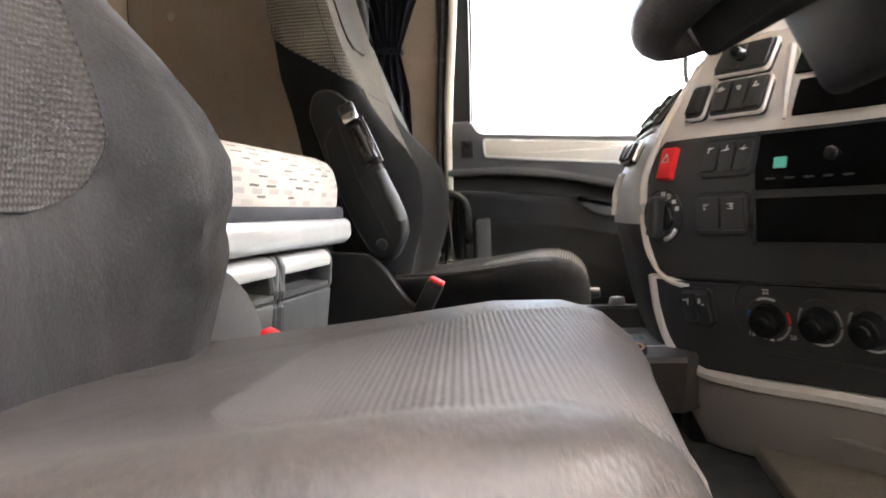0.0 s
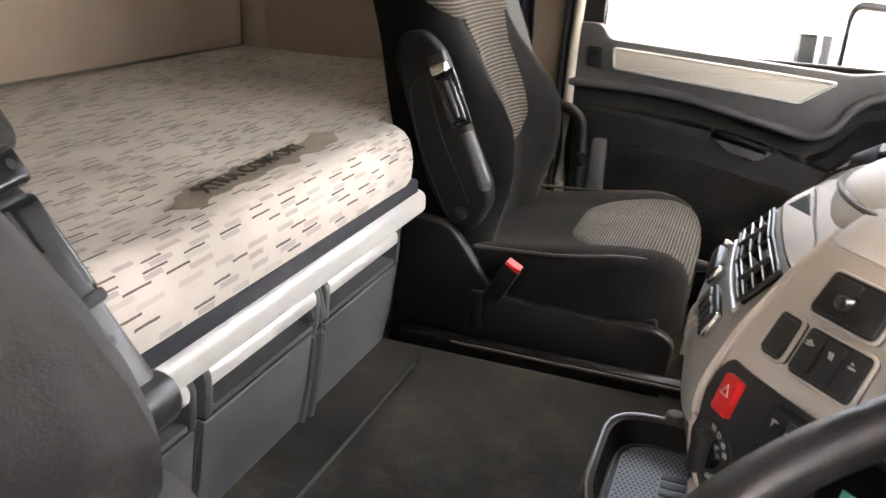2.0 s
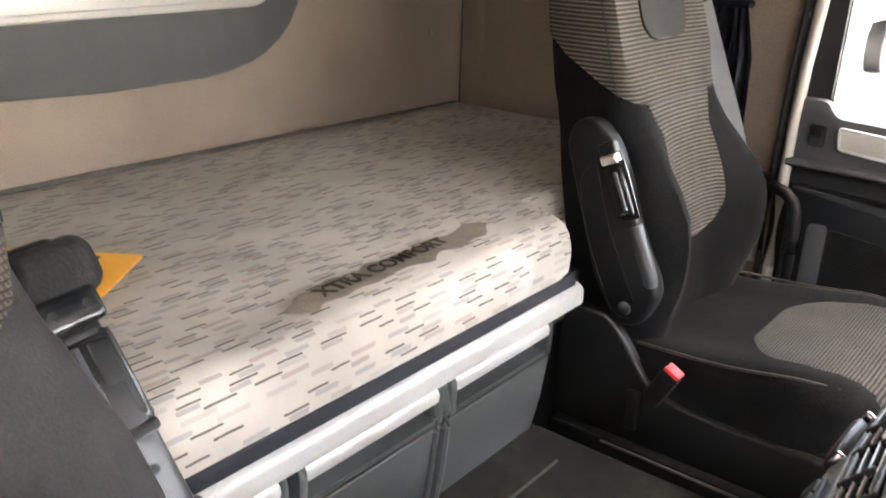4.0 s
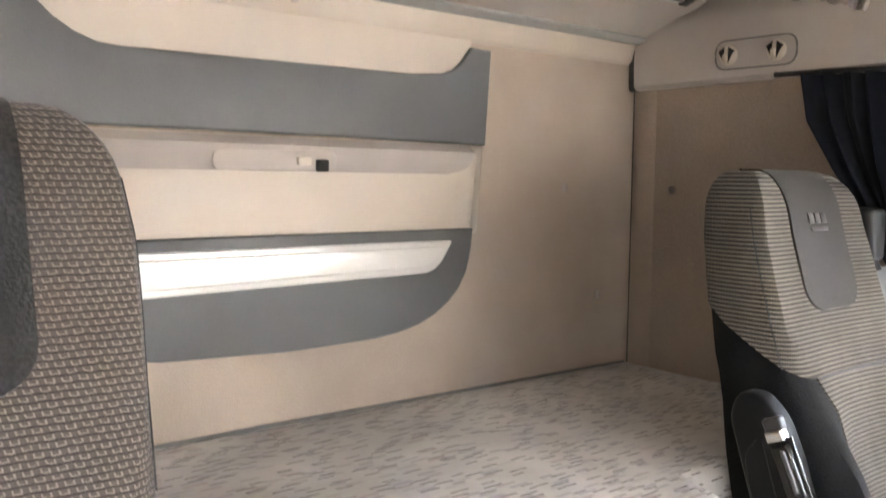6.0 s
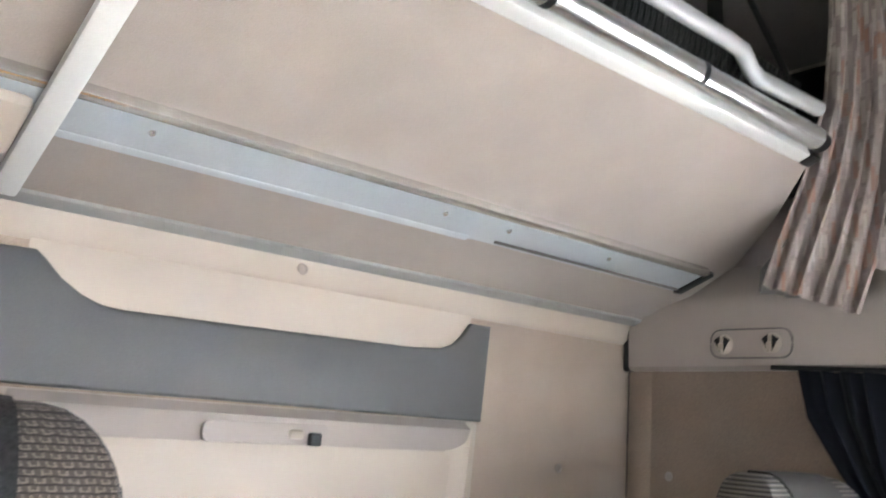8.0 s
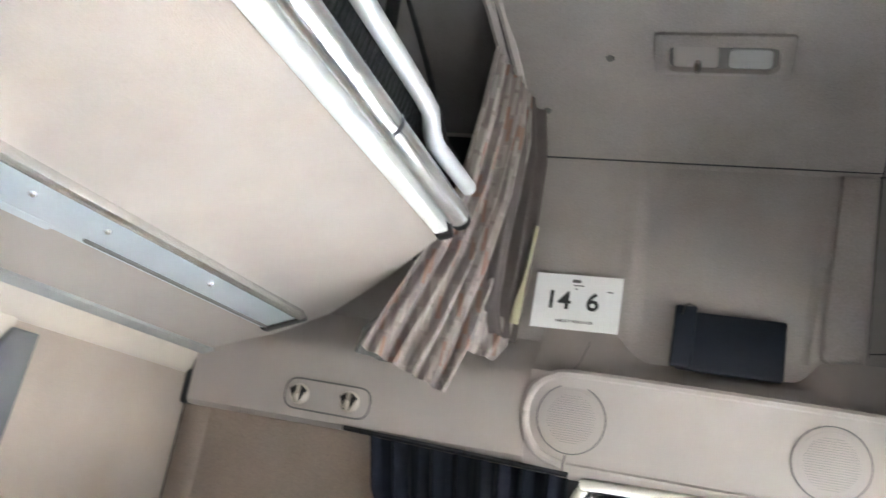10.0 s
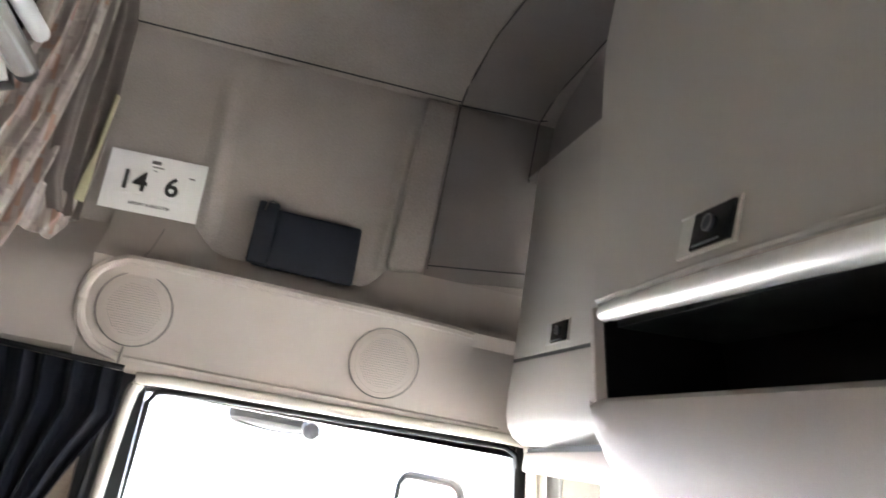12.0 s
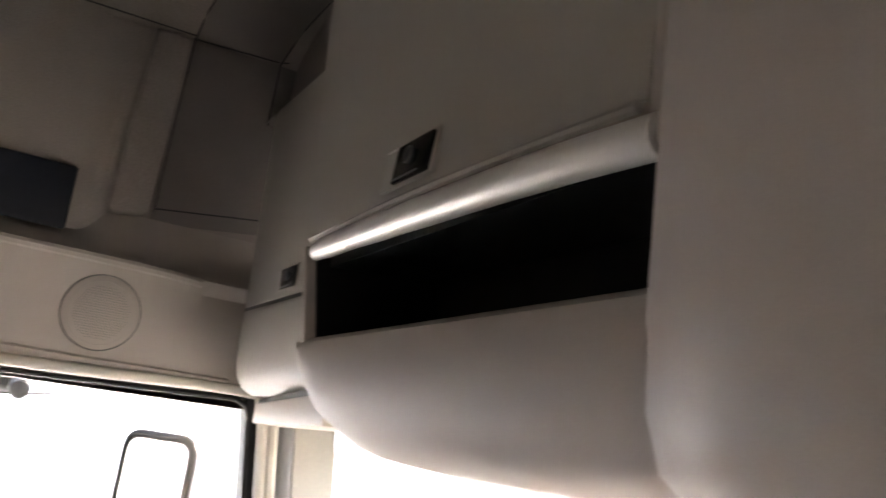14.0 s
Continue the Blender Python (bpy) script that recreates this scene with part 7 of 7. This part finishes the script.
# climate knobs
for k, du in enumerate((0.112, 0.164, 0.214)):
    m = dash_frame(UH - du, 0.696)
    kn = part("climate_dial", moved(disc((0, 0, 0.004), (0, 0, 1), 0.0245, 0.003, 32, 0.024, 0.001), m), M_BLACKD, dash, "black climate dial with printed scale")
    part("dial_knob", moved(disc((0, 0, 0.006), (0, 0, 1), 0.0172, 0.015, 28, 0.0155, 0.003), m), M_BLACKG, kn)
    part("dial_face", moved(disc((0, 0, 0.020), (0, 0, 1), 0.0090, 0.003, 24, 0.0075, 0.001), m), M_BLACKG, kn, "gloss black dial face")
    part("dial_pointer", moved(box(-0.0008, 0.0008, 0.0095, 0.0135, 0.0195, 0.0206, 0), m), M_MARK, kn)
    arcs = ((65, 115, M_HUB), (-75, -14, M_GREYTRIM), (194, 255, M_GREYTRIM), (-10, 22, M_RED), (158, 190, M_BLUE), (265, 275, M_MARK)) if k == 0 else ((-118, -62, M_MARK), (-55, -8, M_GREYTRIM), (-2, 40, M_GREYTRIM), (140, 182, M_GREYTRIM), (188, 235, M_GREYTRIM))
    for a0, a1, mm in arcs:
        part("dial_scale", moved(ring((0, 0, 0.0072), (0, 0, 1), 0.0218, 0.0013, 14, 5, (a0 + 180, a1 + 180)), m), mm, kn)
    for text, a in (("22", 90), ("16", 218), ("28", 322)) if k == 0 else (("0", 222),):
        writing("dial_number", text, m @ Matrix.Translation((0.0285 * math.cos(radians(a)), 0.0285 * math.sin(radians(a)), 0.0062)), 0.0075, M_MARK, kn, 0.0002)
    for a in () if k == 0 else (140, 40, 322):
        part("dial_mark", moved(box(-0.003, 0.003, -0.0016, 0.0016, 0.004, 0.0046, 0), m @ Matrix.Translation((0.029 * math.cos(radians(a)), 0.029 * math.sin(radians(a)), 0))), M_MARK, kn)
# raised border round the dials
strip("dial_border", [(UH - 0.26, 0.734), (UH - 0.16, 0.733), (UH - 0.092, 0.730), (UH - 0.076, 0.716), (UH - 0.074, 0.695), (UH - 0.082, 0.674), (UH - 0.105, 0.662), (UH - 0.26, 0.654)], 0.0030, 0.0045, M_BLACKD, dash)
# middle hump: grey face with two vents, small switches, pale shoulder and dome
U2 = near_u(0.513, 1.345)
patch("side_fascia", rect(UE + 0.006, U2, 0.79, 0.946, 26, 14), 0.003, 0.003, M_SILVER3, dash, "grey satin side fascia")
patch("shoulder", rect(UE + 0.010, near_u(0.511, 1.345), 0.949, 1.012, 26, 8), 0.004, 0.004, M_DASHTOP, dash, "pale dashboard shoulder")

patch("top_edge", rect(0.02, UEND - 0.02, 0.990, 1.0278, 60, 5), 0.0048, 0.004, M_DASHTOP, dash, "pale rounded edge of the dashboard top")


def vent(y, z, w, h, bars):
    u = near_u(0.507, y)
    m = dash_frame(u, z) @ Matrix.Translation((0, 0, 0.003))
    v = part("air_vent", tile(m, w, h, 0.003, 0.002, 0.004), M_BLACKG, dash, "black air vent with bright slats")
    part("vent_rim", tube([m @ Vector((a * w / 2, c * h / 2, 0.004)) for a, c in ((-1, -1), (1, -1), (1, 1), (-1, 1))], 0.0022, 6, close=True), M_BLACKD, v)
    for k in range(bars):
        part("slat", tile(m @ Matrix.Translation((0, -h / 2 + h * (k + 0.5) / bars, 0.003)) @ Euler((radians(-30), 0, 0)).to_matrix().to_4x4(), w - 0.008, 0.0016, 0.0045, 0.0005), M_RAIL, v)
    part("pivot", tile(m @ Matrix.Translation((w * 0.12, 0, 0.004)), 0.005, h - 0.008, 0.006, 0.0015), M_BLACKD, v)


vent(1.142, 0.923, 0.104, 0.046, 4)
vent(1.258, 0.923, 0.104, 0.046, 4)
strip("vent_edge", [(near_u(0.507, y), 0.899) for y in (1.088, 1.14, 1.2, 1.26, 1.312)], 0.0032, 0.004, M_SILVER, dash, "bright bead below the vents")
sw2 = switch_bank("switch_bank", near_u(0.507, 1.150), 0.872, 0.076, 0.026, 3, dash, False)
part("chrome_end", tile(dash_frame(near_u(0.507, 1.108), 0.873) @ Matrix.Translation((0, 0, 0.004)), 0.010, 0.028, 0.007, 0.002), M_CHROME, sw2, "chrome end piece")
hd = part("side_handle", tile(dash_frame(near_u(0.507, 1.275), 0.878) @ Matrix.Translation((0, 0, 0.002)), 0.085, 0.020, 0.014, 0.005), M_BLACKD, dash, "black pull handle")
for y in (1.226, 1.325):
    part("chrome_end", tile(dash_frame(near_u(0.507, y), 0.880) @ Matrix.Translation((0, 0, 0.002)), 0.009, 0.024, 0.012, 0.003), M_CHROME, hd)
for y in (1.175, 1.225):
    strip("side_rib", [(near_u(0.507, y), 0.852), (near_u(0.507, y + 0.012), 0.83), (near_u(0.507, y + 0.018), 0.80)], 0.0030, 0.005, M_SILVER, dash)
# triangular grip cut in the pale shoulder, seam, and the rounded dome behind
pts3 = [(1.297, 0.9555), (1.300, 0.972), (1.212, 0.970)]
gr = bmesh.new()
top3 = [gr.verts.new(dash_p(near_u(0.507, y), z, 0.0055)) for y, z in pts3]
bot3 = [gr.verts.new(dash_p(near_u(0.507, y), z, -0.004)) for y, z in pts3]
gr.faces.new(top3)
gr.faces.new(bot3[::-1])
for k in range(3):
    gr.faces.new((top3[k], top3[(k + 1) % 3], bot3[(k + 1) % 3], bot3[k]))
part("grip_recess", gr, M_SLOT, dash)
strip("shoulder_seam", [(near_u(0.507, y), z) for y, z in ((1.30, 0.977), (1.24, 0.976), (1.17, 0.972), (1.10, 0.968), (1.062, 0.960))], 0.0010, 0.0055, M_MGREY, dash)
dome = bmesh.new()
bmesh.ops.create_uvsphere(dome, u_segments=40, v_segments=20, radius=1)
part("speaker_dome", moved(dome, Matrix.Translation((0.830, 1.170, 0.992)) @ Matrix.Diagonal((0.215, 0.200, 0.078, 1))), M_DASHTOP, dash, "pale round speaker cover")
part("dome_ring", moved(ring((0, 0, 0), (0, 0, 1), 1.0, 0.02, 56), Matrix.Translation((0.830, 1.170, 1.012)) @ Matrix.Diagonal((0.209, 0.195, 0.16, 1))), M_MGREY, dash)
part("lower_side", box(0.88, 1.3, 0.80, 1.46, FLOOR, 0.80, 0.03), M_DGREY, dash)
part("passenger_dash", prism(rounded([(0.86, 0.62), (0.80, 0.80), (0.84, 0.92), (0.95, 0.985), (1.3, 0.99), (1.3, 0.62)], [0.02, 0.04, 0.05, 0.04, 0, 0]), 'y', 1.46, 2.25, 0.02), M_DGREY, dash, "dark passenger dashboard")
part("driver_dash", prism(rounded([(0.98, 0.62), (0.95, 0.80), (0.95, 0.96), (1.0, 1.0), (1.3, 1.0), (1.3, 0.62)], [0.02, 0.04, 0.05, 0.04, 0, 0]), 'y', 0.21, 0.40, 0.02), M_DGREY, dash)

# ------------------------------------------------------------------ tray at the foot of the console
tray = thing("console_tray", "dark grey console tray with a ribbed rubber mat", "tray", (0.55, 1.14, FLOOR))

def tray_loop(x0, y0, y1, r0, r1):
    return rounded([(0.70, y1), (x0, y1), (x0, y0), (0.565, y0)], [0.004, r1, r0, 0.004], 7)


def rim_z(y, z):
    """The bowl's rim sinks to the level of its mat on the driver's side."""
    f = min(1.0, max(0.0, (y - 1.056) / 0.060))
    return z if z < 0.648 else 0.648 + (z - 0.648) * f * f * (3 - 2 * f)


def loft(levels, caps=True):
    return grid([[(p[0], p[1], rim_z(p[1], z)) for p in tray_loop(*lp)] for lp, z in levels], close_v=True, caps=caps)


part("body", loft([((0.480, 1.06, 1.22, 0.05, 0.05), 0.572), ((0.440, 1.032, 1.256, 0.06, 0.06), 0.578), ((0.424, 1.016, 1.268, 0.065, 0.06), 0.602), ((0.418, 1.002, 1.270, 0.065, 0.06), 0.628), ((0.418, 0.993, 1.270, 0.065, 0.06), 0.641), ((0.421, 0.998, 1.268, 0.062, 0.06), 0.6465), ((0.424, 1.030, 1.267, 0.06, 0.058), 0.6535), ((0.426, 1.054, 1.265, 0.055, 0.056), 0.660), ((0.427, 1.060, 1.2645, 0.052, 0.055), 0.672), ((0.431, 1.064, 1.2605, 0.05, 0.053), 0.6735), ((0.4345, 1.0675, 1.257, 0.048, 0.05), 0.671), ((0.440, 1.074, 1.2525, 0.046, 0.048), 0.638)]), M_TRAY, tray)
part("bowl", loft([((0.4350, 1.0680, 1.2565, 0.048, 0.05), 0.670), ((0.4400, 1.073, 1.252, 0.046, 0.048), 0.650), ((0.4420, 1.076, 1.2500, 0.045, 0.047), 0.6415), ((0.460, 1.09, 1.235, 0.04, 0.04), 0.6405)], False), M_BLACK, tray, "black bowl")
part("rim_edge", tube([(p[0], p[1], rim_z(p[1], 0.674) - 0.003 * (p[1] < 1.06)) for p in tray_loop(0.428, 1.061, 1.2635, 0.052, 0.055)], 0.0017, 6, close=True), M_GUARD, tray, "pale worn rim edge")
part("inner_edge", tube([(p[0], p[1], 0.6440) for p in tray_loop(0.446, 1.078, 1.245, 0.045, 0.045)], 0.0012, 6, close=True), M_MGREY, tray)
mt2 = part("rubber_mat", prism(tray_loop(0.452, 1.084, 1.240, 0.04, 0.04), 'z', 0.6400, 0.6448, 0.001), M_RUBBER, tray, "blue-grey rubber mat")
hb = bmesh.new()
for a in range(34):
    for b in range(26):
        px, py = 0.456 + 0.0058 * a + 0.0029 * (b % 2), 1.088 + 0.0058 * b
        if (px < 0.475 and (py < 1.10 or py > 1.225)) or (0.50 < px < 0.535 and 1.140 < py < 1.192):
            continue
        hb.faces.new([hb.verts.new((px + 0.0019 * math.cos(q), py + 0.0019 * math.sin(q), 0.6452)) for q in (k * math.pi / 3 for k in range(6))])
tagged(part("dimple_relief", hb, M_DGREY, mt2), kind="stuff")
for k in range(3):
    part("emblem_bar", box(0.503, 0.532, 1.145 + 0.016 * k, 1.156 + 0.016 * k, 0.6440, 0.6465, 0.001), M_LOCKER, mt2)
part("stem", prism(rounded([(0.58, 1.10), (0.72, 1.10), (0.72, 1.22), (0.58, 1.22)], 0.03), 'z', FLOOR, 0.576), M_BLACK, tray)
sk = part("power_socket", disc((0.512, 1.013, 0.648), (-0.1, -0.25, 0.95), 0.0135, 0.008, 22, 0.0135, 0.002), M_DGREY, tray, "dark power socket with a copper ring")
part("socket_ring", ring((0.5112, 1.011, 0.6545), (-0.1, -0.25, 0.95), 0.0098, 0.0022, 20, 6), mat("copper_ring", (0.62, 0.30, 0.16), 0.35, 0.6), sk)
part("socket_well", disc((0.5116, 1.012, 0.6535), (-0.1, -0.25, 0.95), 0.0085, 0.002, 18), M_BLACK, sk)
lm = frame_at((0.470, 1.022, 0.6520), (-0.1, -0.22, 0.95))
lo = part("label_oval", moved(prism(rounded([(-0.014, -0.0075), (0.014, -0.0075), (0.014, 0.0075), (-0.014, 0.0075)], 0.007, 6), 'z', 0, 0.0012), lm), M_WHITE, tray, "white oval label")
part("print_bar", moved(prism(rounded([(0.003, -0.0055), (0.0115, -0.0055), (0.0115, 0.0055), (0.003, 0.0055)], 0.0025, 4), 'z', 0.0012, 0.0016), lm), M_DGREY, lo)
part("clip", disc((0.505, 1.262, 0.676), (0, 0, 1), 0.012, 0.010, 16, 0.010, 0.002), M_MGREY, tray)

# ------------------------------------------------------------------ steering wheel
wheel = thing("steering_wheel", "black leather steering wheel with a pale hub", "steering wheel", (0.684, 0.577, 1.009))
WM = Matrix.Translation((0.684, 0.577, 1.009)) @ Matrix(((math.cos(0.469), 0, -math.sin(0.469)), (0, 1, 0), (math.sin(0.469), 0, math.cos(0.469)))).to_4x4()
part("rim", moved(ring((0, 0, 0), (0, 0, 1), 0.206, 0.0160, 64, 14), WM), M_LEATHER, wheel, "black leather rim")
hub = rounded([(-0.116, -0.10), (-0.116, 0.128), (0.02, 0.135), (0.085, 0.07), (0.085, -0.07), (0.02, -0.11)], 0.045, 6)
part("hub_back", moved(prism(hub, 'z', -0.090, -0.015, 0.012, 3), WM), M_BLACK, wheel)
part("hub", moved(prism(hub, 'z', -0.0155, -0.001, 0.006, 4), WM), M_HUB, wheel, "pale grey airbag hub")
low_r = rounded([(-0.184, 0.048), (-0.160, 0.118), (-0.105, 0.138), (-0.098, 0.062), (-0.138, 0.058)], [0.004, 0.012, 0.01, 0.01, 0.02], 4)
low_l = rounded([(-0.096, 0.000), (-0.105, -0.098), (-0.168, -0.088), (-0.196, -0.016), (-0.140, -0.010)], [0.01, 0.01, 0.012, 0.004, 0.02], 4)
rs = part("lower_spoke", moved(prism(low_r, 'z', -0.022, 0.003, 0.008, 3), WM), M_SPOKE, wheel, "brown-grey leather lower spoke")
part("spoke_bead", moved(tube([(-0.182, 0.056, 0.001), (-0.138, 0.066, 0.002), (-0.108, 0.068, 0.001)], 0.0022, 6), WM), M_MGREY, rs)
# Left spoke takes the hub's pale grey to paint the light on it.
part("lower_spoke", moved(prism(low_l, 'z', -0.0085, 0.002, 0.004, 3), WM), M_HUB, wheel, "lower spoke, paled for the light on it")
part("spoke_back", moved(prism(low_l, 'z', -0.034, -0.008, 0.006, 2), WM), M_BLACK, wheel)
for sg in (-1, 1):
    sp = part("spoke", moved(tube([(0.0, sg * 0.08, -0.055), (0.01, sg * 0.15, -0.035), (0.02, sg * 0.205, -0.002)], [0.030, 0.026, 0.020], 10, flat=0.5, smooth=3), WM), M_BLACK, wheel)
    pd = part("button_pod", moved(box(-0.032, 0.040, sg * 0.125 - 0.024, sg * 0.125 + 0.024, -0.050, -0.028, 0.010, 3), WM), M_BLACK, wheel)
    for q in (-0.018, 0.006, 0.028):
        part("button", moved(box(q - 0.009, q + 0.009, sg * 0.125 - 0.016, sg * 0.125 + 0.016, -0.030, -0.024, 0.003), WM), M_BLACKG, pd)
        part("pictogram", moved(box(q - 0.003, q + 0.003, sg * 0.125 - 0.003, sg * 0.125 + 0.003, -0.0245, -0.0235, 0), WM), M_MARK, pd)
part("column", tube([WM @ Vector((0, 0, -0.07)), WM @ Vector((0.02, 0, -0.30))], 0.055, 14), M_BLACK, wheel)
part("stalk", tube([WM @ Vector((0, 0.05, -0.11)), WM @ Vector((0.02, 0.20, -0.085))], [0.010, 0.008], 8), M_BLACK, wheel)

# ------------------------------------------------------------------ outside: mirrors, yard
mir = thing("door_mirror", "white and grey door mirror housing with arms", "mirror", (1.0, 2.75, 1.1))
for name, c, nrm, hw, hh in (("main", (0.872, 2.78, 1.345), (-0.88, -0.47, 0.02), 0.12, 0.155), ("wide", (0.790, 2.72, 0.980), (-0.84, -0.54, 0.02), 0.105, 0.118)):
    mm = frame_at(c, nrm)
    outl = rounded([(-hw, -hh), (hw, -hh), (hw, hh), (-hw, hh)], 0.045, 6)
    part("housing", moved(prism(outl, 'z', -0.09, 0.0, 0.02, 3), mm), M_GUARD, mir)
    part("frame", moved(tube([(p[0], p[1], 0.0) for p in outl], 0.011, 8, close=True), mm), M_SLOT, mir)
    part("mirror_glass", moved(prism(rounded([(0.01 - hw, 0.01 - hh), (hw - 0.01, 0.01 - hh), (hw - 0.01, hh - 0.01), (0.01 - hw, hh - 0.01)], 0.04, 6), 'z', 0.0, 0.004), mm), M_MIRROR, mir, "mirror glass")
part("arm", tube([(0.925, 2.76, 0.90), (0.935, 2.78, 1.10), (0.965, 2.80, 1.40), (0.975, 2.80, 1.56), (0.99, 2.70, 1.68), (1.02, 2.40, 1.72)], 0.017, 10, smooth=3), M_GUARD, mir, "grey mirror arm")
part("arm", tube([(0.925, 2.76, 0.90), (0.96, 2.60, 0.86), (1.02, 2.38, 0.84)], 0.017, 10, smooth=3), M_GUARD, mir)
kb2 = thing("kerb_mirror", "small kerb mirror over the door window", "mirror", (0.55, 2.45, 1.62))
part("housing", moved(prism(rounded([(-0.105, -0.06), (0.105, -0.06), (0.090, 0.06), (-0.090, 0.06)], 0.045), 'z', -0.016, 0.05, 0.016), Matrix.Translation((0.445, 2.68, 1.572)) @ Euler((radians(-8), 0, 0)).to_matrix().to_4x4()), M_SLOT, kb2)
part("shell_edge", tube([(0.297, 2.66, 1.576), (0.355, 2.66, 1.561), (0.444, 2.66, 1.549), (0.532, 2.66, 1.554), (0.608, 2.66, 1.565)], 0.0022, 6, smooth=3), M_SLOT, kb2)
part("pivot", disc((0.534, 2.607, 1.570), (0, -1, -0.3), 0.022, 0.03, 18, 0.020, 0.004), M_BLACK, kb2)
part("arm", tube([(0.534, 2.62, 1.58), (0.56, 2.45, 1.66), (0.58, 2.35, 1.72)], 0.010, 8), M_BLACK, kb2)
fmr = thing("front_mirror", "blue-grey front mirror hung before the windscreen corner", "mirror", (1.7, 2.85, 1.4))
part("housing", moved(prism(rounded([(-0.16, -0.045), (0.16, -0.045), (0.14, 0.045), (-0.14, 0.045)], 0.03), 'z', 0, 0.08, 0.02), frame_at((1.72, 2.82, 1.46), (-1, -0.3, -0.3))), M_BLUEGREY, fmr)
part("arm", tube([(1.74, 2.80, 1.49), (1.60, 2.60, 1.58), (1.30, 2.36, 1.66)], 0.014, 8), M_DGREY, fmr)

bm = bmesh.new()
bmesh.ops.create_grid(bm, x_segments=8, y_segments=8, size=900)
moved(bm, Matrix.Translation((0, 0, -0.95)))
structure("ground", bm, M_GROUND, "pale concrete lorry yard", "ground")


def shed(name, label, x0, x1, y0, y1, h, wall_mat):
    t = thing(name, label, "building", ((x0 + x1) / 2, (y0 + y1) / 2, -0.95), "yard buildings")
    part("wall", box(x0, x1, y0, y1, -0.95, h, 0), wall_mat, t)
    part("roof", prism([(x0 - 0.3, h), (x1 + 0.3, h), ((x0 + x1) / 2, h + 1.4)], 'y', y0 - 0.3, y1 + 0.3), M_ROOF, t)
    n = int((x1 - x0) / 4)
    for k in range(n):
        xa = x0 + 1 + 4 * k
        part("window", box(xa, xa + 2.0, y0 - 0.06, y0 + 0.02, 1.0, 2.2, 0.02), M_ALU, t)
    return t


shed("warehouse", "pale clad warehouse across the yard", -14, 26, 24, 34, 5.5, M_CLAD)
shed("brick_building", "red brick building beyond the yard", -40, -22, 4, 10.6, 4.5, M_BRICK)
for k in range(3):
    tr = thing("parked_trailer", "white parked box trailer in the yard", "trailer", (-4 + 6.5 * k, 15, -0.95), "trailers in the yard")
    x0 = -5.5 + 6.5 * k
    part("body", box(x0, x0 + 2.5, 14, 22, 0.1, 2.9, 0.04), M_PAINTW, tr)
    for wy in (18.5, 19.8):
        for wx in (x0 + 0.2, x0 + 2.1):
            part("wheel", disc((wx, wy, -0.45), (1, 0, 0), 0.5, 0.3, 20), M_BLACK, tr)
    part("leg", box(x0 + 0.4, x0 + 0.55, 15, 15.15, -0.95, 0.1, 0.01), M_DGREY, tr)
    part("leg", box(x0 + 1.95, x0 + 2.1, 15, 15.15, -0.95, 0.1, 0.01), M_DGREY, tr)
# Unseen wall, added to cut light through the driver's door and windscreen.
structure("wall_light_block", prism([(-1.5, -1.15), (4.2, -1.15), (4.2, 1.15), (4.0, 1.15), (4.0, -0.95), (-1.5, -0.95)], 'z', -0.95, 2.4, 0.01), mat("light_block_grey", (0.11, 0.106, 0.10), 0.9, var=0.15, scale=1.5, fine=40, bump=0.3), "unseen added wall that blocks light on the driver's side", "wall")
